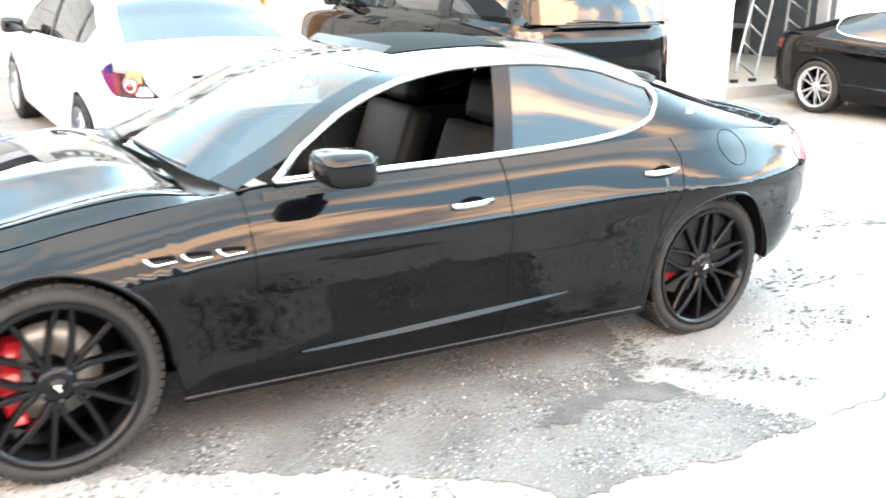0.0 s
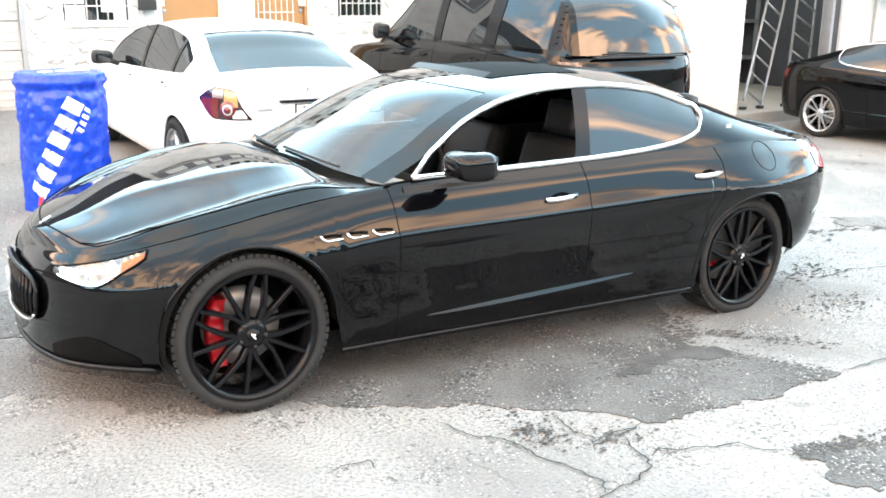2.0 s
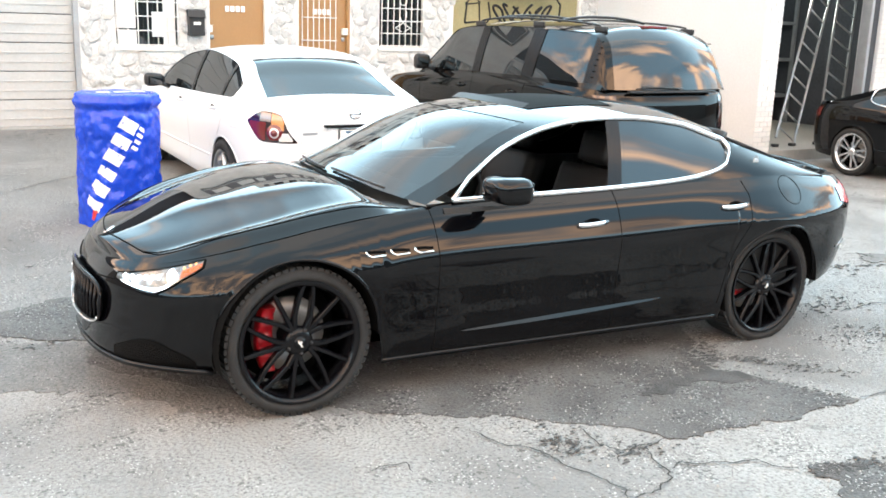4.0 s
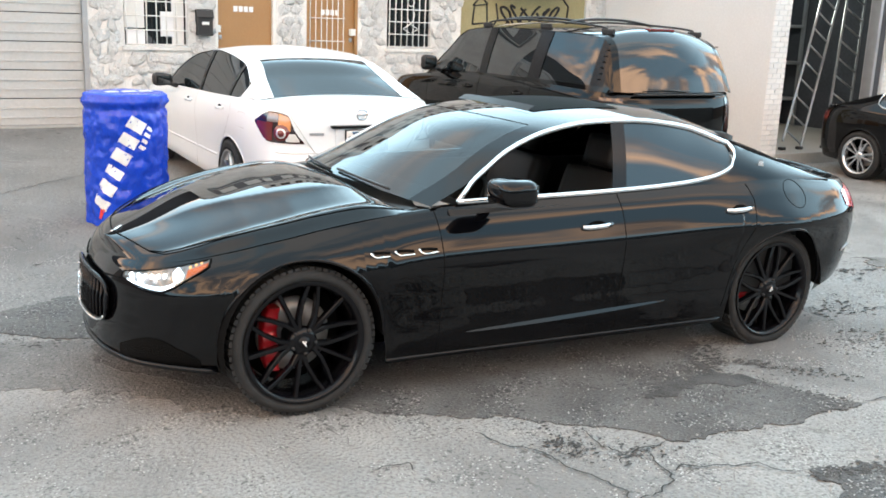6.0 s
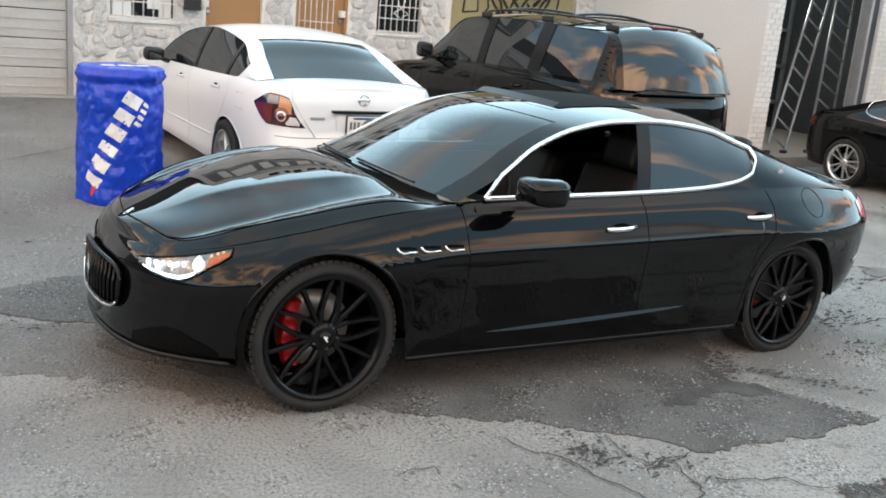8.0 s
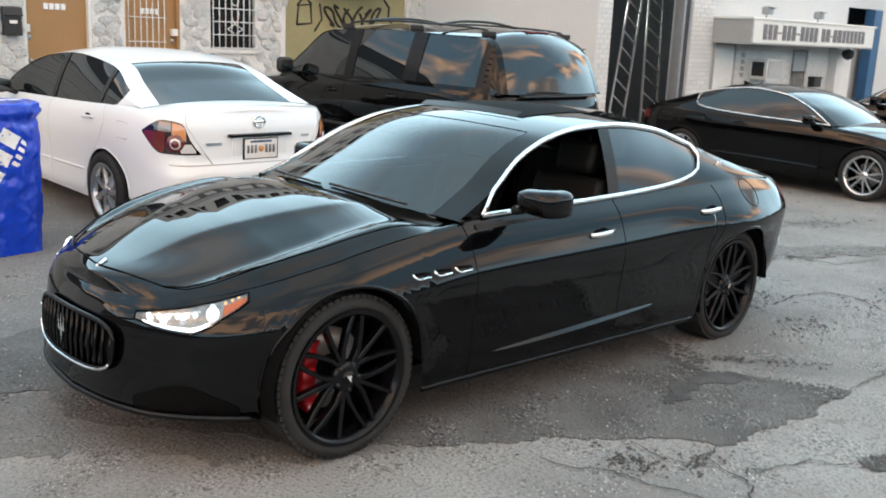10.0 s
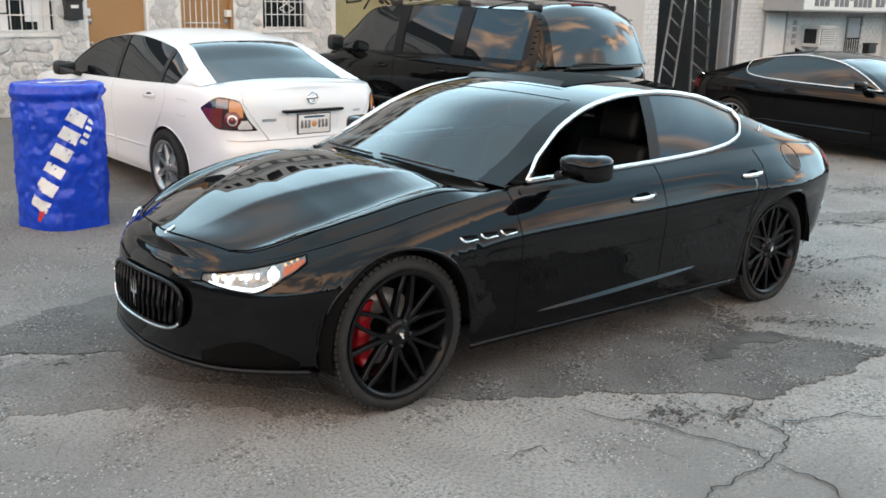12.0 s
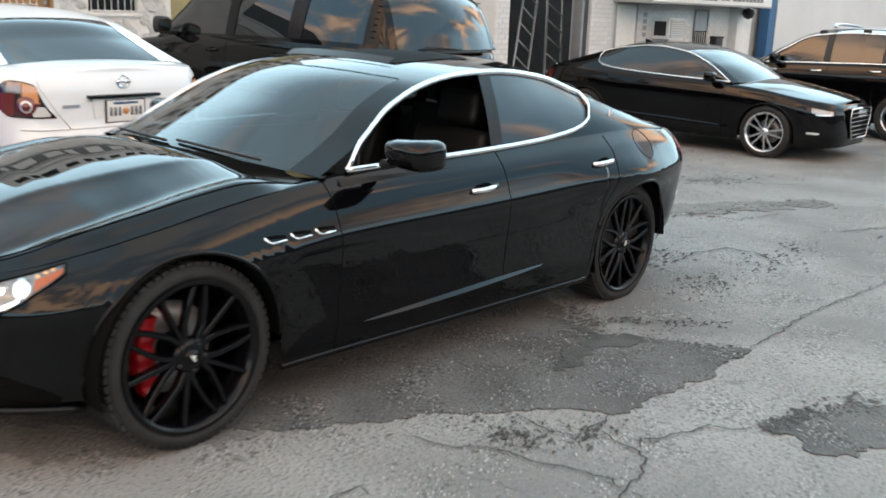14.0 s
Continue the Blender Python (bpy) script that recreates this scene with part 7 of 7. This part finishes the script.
def crack(pts, w=0.007, seed=0, z=0.0085):
    """A thin dark broken line in the paving."""
    P = []
    for (xa, ya), (xb, yb) in zip(pts, pts[1:]):
        d = math.hypot(xb - xa, yb - ya)
        n = max(2, int(d / 0.025))
        for k in range(n):
            t = k / n
            j = noise.noise(Vector((xa + (xb - xa) * t, ya + (yb - ya) * t, seed)) * 14) * 0.03 + noise.noise(Vector((xa + (xb - xa) * t, ya + (yb - ya) * t, seed + 5)) * 45) * 0.014
            P.append(Vector((xa + (xb - xa) * t - (yb - ya) / d * j, ya + (yb - ya) * t + (xb - xa) / d * j, z + dip(xa + (xb - xa) * t, ya + (yb - ya) * t))))
    bm = bmesh.new()
    rows = []
    for i, p in enumerate(P):
        a, b = P[max(i - 1, 0)], P[min(i + 1, len(P) - 1)]
        n = Vector((-(b - a).y, (b - a).x, 0)).normalized()
        ww = w * (0.55 + 0.9 * abs(noise.noise(p * 9))) * min(1, (i + 1) / 4, (len(P) - i) / 4)
        rows.append([p - n * ww / 2, p + n * ww / 2])
    add_grid(bm, rows, True)
    return tagged(part("ground_crack", bm, "crack"), "thin dark crack in the paving", "crack", kind="structure")


CRACKS = [
    [(1.38, -0.97), (1.2, -0.98), (1.06, -1.01), (0.99, -1.04)],
    [(1.19, -0.99), (1.18, -1.09), (1.16, -1.2), (1.07, -1.29), (0.95, -1.33), (0.82, -1.35), (0.61, -1.34), (0.41, -1.35), (0.25, -1.38)],
    [(1.16, -1.2), (1.25, -1.18), (1.33, -1.22), (1.54, -1.3), (1.64, -1.42), (1.72, -1.49)],
    [(0.84, -1.36), (0.84, -1.52), (0.82, -1.64), (0.7, -1.75)],
    [(0.82, -1.34), (0.87, -1.27), (0.84, -1.14), (0.8, -1.0), (0.78, -0.82), (0.66, -0.66), (0.62, -0.45)],
    [(1.12, -0.99), (1.06, -0.88), (1.1, -0.66)],
    [(2.63, -1.02), (2.9, -1.02), (3.41, -1.0), (4.4, -1.11), (5.6, -1.2)],
    [(0.03, -0.66), (0.2, -0.66), (0.19, -0.78)],
    [(3.95, 0.11), (4.31, 0.13), (4.61, 0.01), (4.62, -0.22), (4.4, -0.5)],
    [(5.35, 0.82), (5.68, 0.72), (5.62, 0.4), (6.34, 0.3)],
]
CRACKS_FAR = [
    [(7.45, 1.8), (8.14, 1.68), (8.15, 1.29), (8.5, 1.0)], [(5.87, -0.35), (6.4, -0.48), (7.5, -0.9)], [(5.41, 1.24), (5.57, 1.12), (5.53, 0.95)],
    [(4.66, 0.44), (4.74, 0.3)], [(-0.5, 5.94), (-0.16, 6.22), (0.3, 6.6)], [(-1.4, 5.2), (-0.8, 5.6), (-0.5, 5.94)],
]
for k, pts in enumerate(CRACKS + CRACKS_FAR):
    crack(pts, 0.011 if k < 8 else 0.016, k)
# loose grit round the worn places
gv, gf = [], []
rn = random.Random(11)
SPOTS = [(2.3, -0.3, 0.45, 130), (2.2, -1.6, 0.3, 60), (1.7, -0.85, 0.4, 60), (3.5, -0.3, 0.4, 60), (-0.7, 1.7, 0.5, 40), (0.6, -0.8, 1.0, 90), (4.5, -0.2, 1.2, 90)]
for cx, cy, sp, n in SPOTS:
    for k in range(n):
        x, y, r = cx + rn.gauss(0, sp), cy + rn.gauss(0, sp * 0.5), 0.003 + 0.006 * rn.random() ** 2
        b = len(gv)
        for q in range(5):
            a = math.tau * q / 5 + rn.random()
            gv.append((x + r * math.cos(a), y + r * math.sin(a), 0.004 + dip(x, y)))
        gv.append((x + r * 0.3 * rn.uniform(-1, 1), y, 0.007 + r * 0.9 + dip(x, y)))
        gf += [(b + q, b + (q + 1) % 5, b + 5) for q in range(5)]
me = bpy.data.meshes.new("loose_grit")
me.from_pydata(gv, [], gf)
me.materials.append(M["grit"])
tagged(new("loose_grit", me), "scattered pale grit on the paving", "grit", kind="stuff")


# dark crumbs of the old repair lying about its edge and in the worn places
cv, cf = [], []
rn = random.Random(17)
# along a line: ends, spread, how many, largest
WORN = [
    (-2.4, 1.9, -0.66, 1.46, 0.1, 160, 0.018), (-0.66, 1.4, 0.3, -0.03, 0.1, 90, 0.016), (0.34, -0.1, 1.38, -0.97, 0.05, 130, 0.014), (1.38, -0.97, 2.63, -1.02, 0.035, 130, 0.014), (0.9, -0.76, 0.95, -0.9, 0.07, 220, 0.016), (2.25, -0.4, 2.6, -1.0, 0.035, 200, 0.02),
    (1.78, -0.36, 2.5, -0.2, 0.07, 620, 0.026), (2.3, -0.15, 2.62, 0.05, 0.08, 260, 0.026), (2.55, -0.25, 2.95, -0.75, 0.04, 240, 0.022), (1.9, -0.6, 2.6, -0.6, 0.16, 260, 0.014), (1.0, -0.4, 2.0, 0.1, 0.2, 260, 0.012),
    (3.1, 0.25, 4.3, 0.3, 0.11, 420, 0.026), (3.3, -0.35, 3.9, -0.25, 0.12, 300, 0.022), (4.2, -0.4, 5.2, -0.3, 0.14, 220, 0.026), (4.9, 0.9, 7.6, 0.35, 0.12, 520, 0.035), (7.2, 1.8, 8.8, 1.5, 0.2, 260, 0.04),
    (1.7, -1.5, 2.05, -1.56, 0.035, 260, 0.024), (2.0, -1.58, 2.4, -1.7, 0.06, 220, 0.024), (1.06, -0.98, 1.24, -1.02, 0.06, 120, 0.013), (-2.6, 1.7, -0.7, 1.75, 0.14, 260, 0.02), (-1.6, 4.2, 0.6, 3.6, 0.5, 160, 0.03), (-1.5, 8.8, 0.8, 9.3, 0.4, 160, 0.05), (8.0, 3.6, 10.0, 3.0, 0.5, 200, 0.05), (5.5, -1.0, 9.0, -0.4, 0.5, 220, 0.04),
]
for xa, ya, xb, yb, sp, many, big in WORN:
    for k in range(int(many * 0.95)):
        t = rn.random()
        x, y = xa + (xb - xa) * t + rn.gauss(0, sp), ya + (yb - ya) * t + rn.gauss(0, sp * 0.8)
        r = 0.0025 + 0.55 * big * rn.random() ** 4
        b = len(cv)
        n = rn.randrange(5, 9)
        turn = rn.random() * math.tau
        for q in range(n):
            a = math.tau * q / n
            e = r * rn.uniform(0.45, 1.35)
            cv.append((x + 1.6 * e * math.cos(a + turn), y + e * math.sin(a + turn), 0.006 + dip(x, y)))
        cv.append((x, y, 0.0085 + 0.12 * r + dip(x, y)))
        cf += [(b + q, b + (q + 1) % n, b + n) for q in range(n)]
me = bpy.data.meshes.new("asphalt_crumbs")
me.from_pydata(cv, [], cf)
me.materials.append(M["tar"])
tagged(new("asphalt_crumbs", me), "dark crumbled asphalt bits on the paving", "grit", kind="stuff")


# ------------------------------------------------ stones of the frontage
def stone_meshes(n):
    out = []
    rn = random.Random(21)
    for k in range(n):
        bm = bmesh.new()
        N = 9
        rings = []
        rad = [rn.uniform(0.8, 1.15) for _ in range(N)]
        for q, y in ((1.0, 0.02), (0.93, -0.45), (0.62, -0.85)):
            rings.append([bm.verts.new((rad[i] * q * math.cos(math.tau * i / N) * rn.uniform(0.92, 1.08), y * rn.uniform(0.85, 1.15), rad[i] * q * math.sin(math.tau * i / N) * rn.uniform(0.92, 1.08))) for i in range(N)])
        c = bm.verts.new((rn.uniform(-0.2, 0.2), -1.0, rn.uniform(-0.2, 0.2)))
        for A, B in zip(rings, rings[1:]):
            for i in range(N):
                j = (i + 1) % N
                bm.faces.new([A[i], A[j], B[j], B[i]])
        for i in range(N):
            bm.faces.new([rings[-1][i], rings[-1][(i + 1) % N], c])
        bmesh.ops.recalc_face_normals(bm, faces=bm.faces)
        me = bpy.data.meshes.new("stone")
        bm.to_mesh(me)
        bm.free()
        me.materials.append(M["stone_face"])
        out.append(me)
    return out


STONES = stone_meshes(10)
rn = random.Random(5)
for wall, x0, x1, z0, z1 in (("wall_stone_left", 0.98, 1.4, 0, 2.3), ("wall_stone_under", 1.42, 2.3, 0, 1.24), ("wall_stone_mid", 2.35, 2.68, 0, 2.3), ("wall_stone_pier", 3.66, 4.06, 0.6, 2.3), ("wall_stone_right", 4.98, 5.42, 0.6, 2.3), ("wall_stone_under_b", 5.45, 6.25, 0.5, 1.27), ("wall_stone_end", 6.29, 6.78, 0.6, 2.3), ("wall_stone_strip", 9.4, 9.76, 1.4, 2.7)):
    wl_ob = bpy.data.objects[wall]
    z = z0 + 0.06
    row = 0
    while z < z1:
        x = x0 + 0.07 + (0.09 if row % 2 else 0)
        while x < x1 - 0.02:
            s = rn.uniform(0.1, 0.15)
            ob = new("stone", STONES[rn.randrange(10)])
            ob.parent = wl_ob
            ob.matrix_basis = pose(min(x + rn.uniform(-0.025, 0.025), x1 - 0.05), FY + 0.012, z + rn.uniform(-0.02, 0.02), 0, rn.uniform(0, 360), 0) @ Matrix.Diagonal((s * rn.uniform(0.85, 1.2), rn.uniform(0.03, 0.06), s * rn.uniform(0.6, 0.9), 1))
            x += s * 1.55 * rn.uniform(0.88, 1.05)
        z += 0.15
        row += 1


# ------------------------------------------------ bricks of the piers and the office
bm = box((-0.098, -0.012, -0.031), (0.098, 0.02, 0.031), 0.004)
BRICK = bpy.data.meshes.new("brick")
bm.to_mesh(BRICK)
bm.free()
BRICK.materials.append(M["white_brick"])
for wall, x0, x1, z0, many in (("wall_column_left", 9.8, 10.15, 0.0, 2), ("wall_column_right", 12.43, 13.12, 0.5, 3)):
    wl_ob = bpy.data.objects[wall]
    for r in range(int((2.8 - z0) / 0.076)):
        step = (x1 - x0) / many
        for k in range(many + r % 2):
            a, b = x0 + step * (k - 0.5 * (r % 2)), x0 + step * (k + 1 - 0.5 * (r % 2))
            a, b = max(a, x0), min(b, x1)
            ob = new("brick", BRICK)
            ob.parent = wl_ob
            ob.matrix_basis = pose((a + b) / 2, BY - 0.004 + rn.uniform(-0.002, 0.002), z0 + 0.036 + 0.076 * r, 0, rn.uniform(-0.5, 0.5), 0) @ Matrix.Diagonal(((b - a - 0.01) / 0.196, 1, 1, 1))
bv, bf = [], []
for r in range(30):
    for k in range(26):
        x, z = 13.14 + 0.21 * k + (0.105 if r % 2 else 0), 0.3 + 0.076 * r
        if x > 18.3 or z > 1.7 or 13.0 < x < 13.97 or 16.05 < x + 0.1 < 16.9 and z > 0.9:
            continue
        y = BY - 0.012 + rn.uniform(-0.002, 0.002)
        b = len(bv)
        bv += [(x, y, z), (x + 0.196, y, z), (x + 0.196, y, z + 0.062), (x, y, z + 0.062), (x - 0.004, BY + 0.01, z - 0.004), (x + 0.2, BY + 0.01, z - 0.004), (x + 0.2, BY + 0.01, z + 0.066), (x - 0.004, BY + 0.01, z + 0.066)]
        bf += [(b, b + 1, b + 2, b + 3), (b + 4, b + 5, b + 1, b), (b + 5, b + 6, b + 2, b + 1), (b + 6, b + 7, b + 3, b + 2), (b + 7, b + 4, b, b + 3)]
me = bpy.data.meshes.new("office_bricks")
me.from_pydata(bv, [], bf)
me.materials.append(M["white_brick"])
ofb = tagged(new("office_bricks", me), kind="stuff")
ofb.parent = bpy.data.objects["wall_office"]
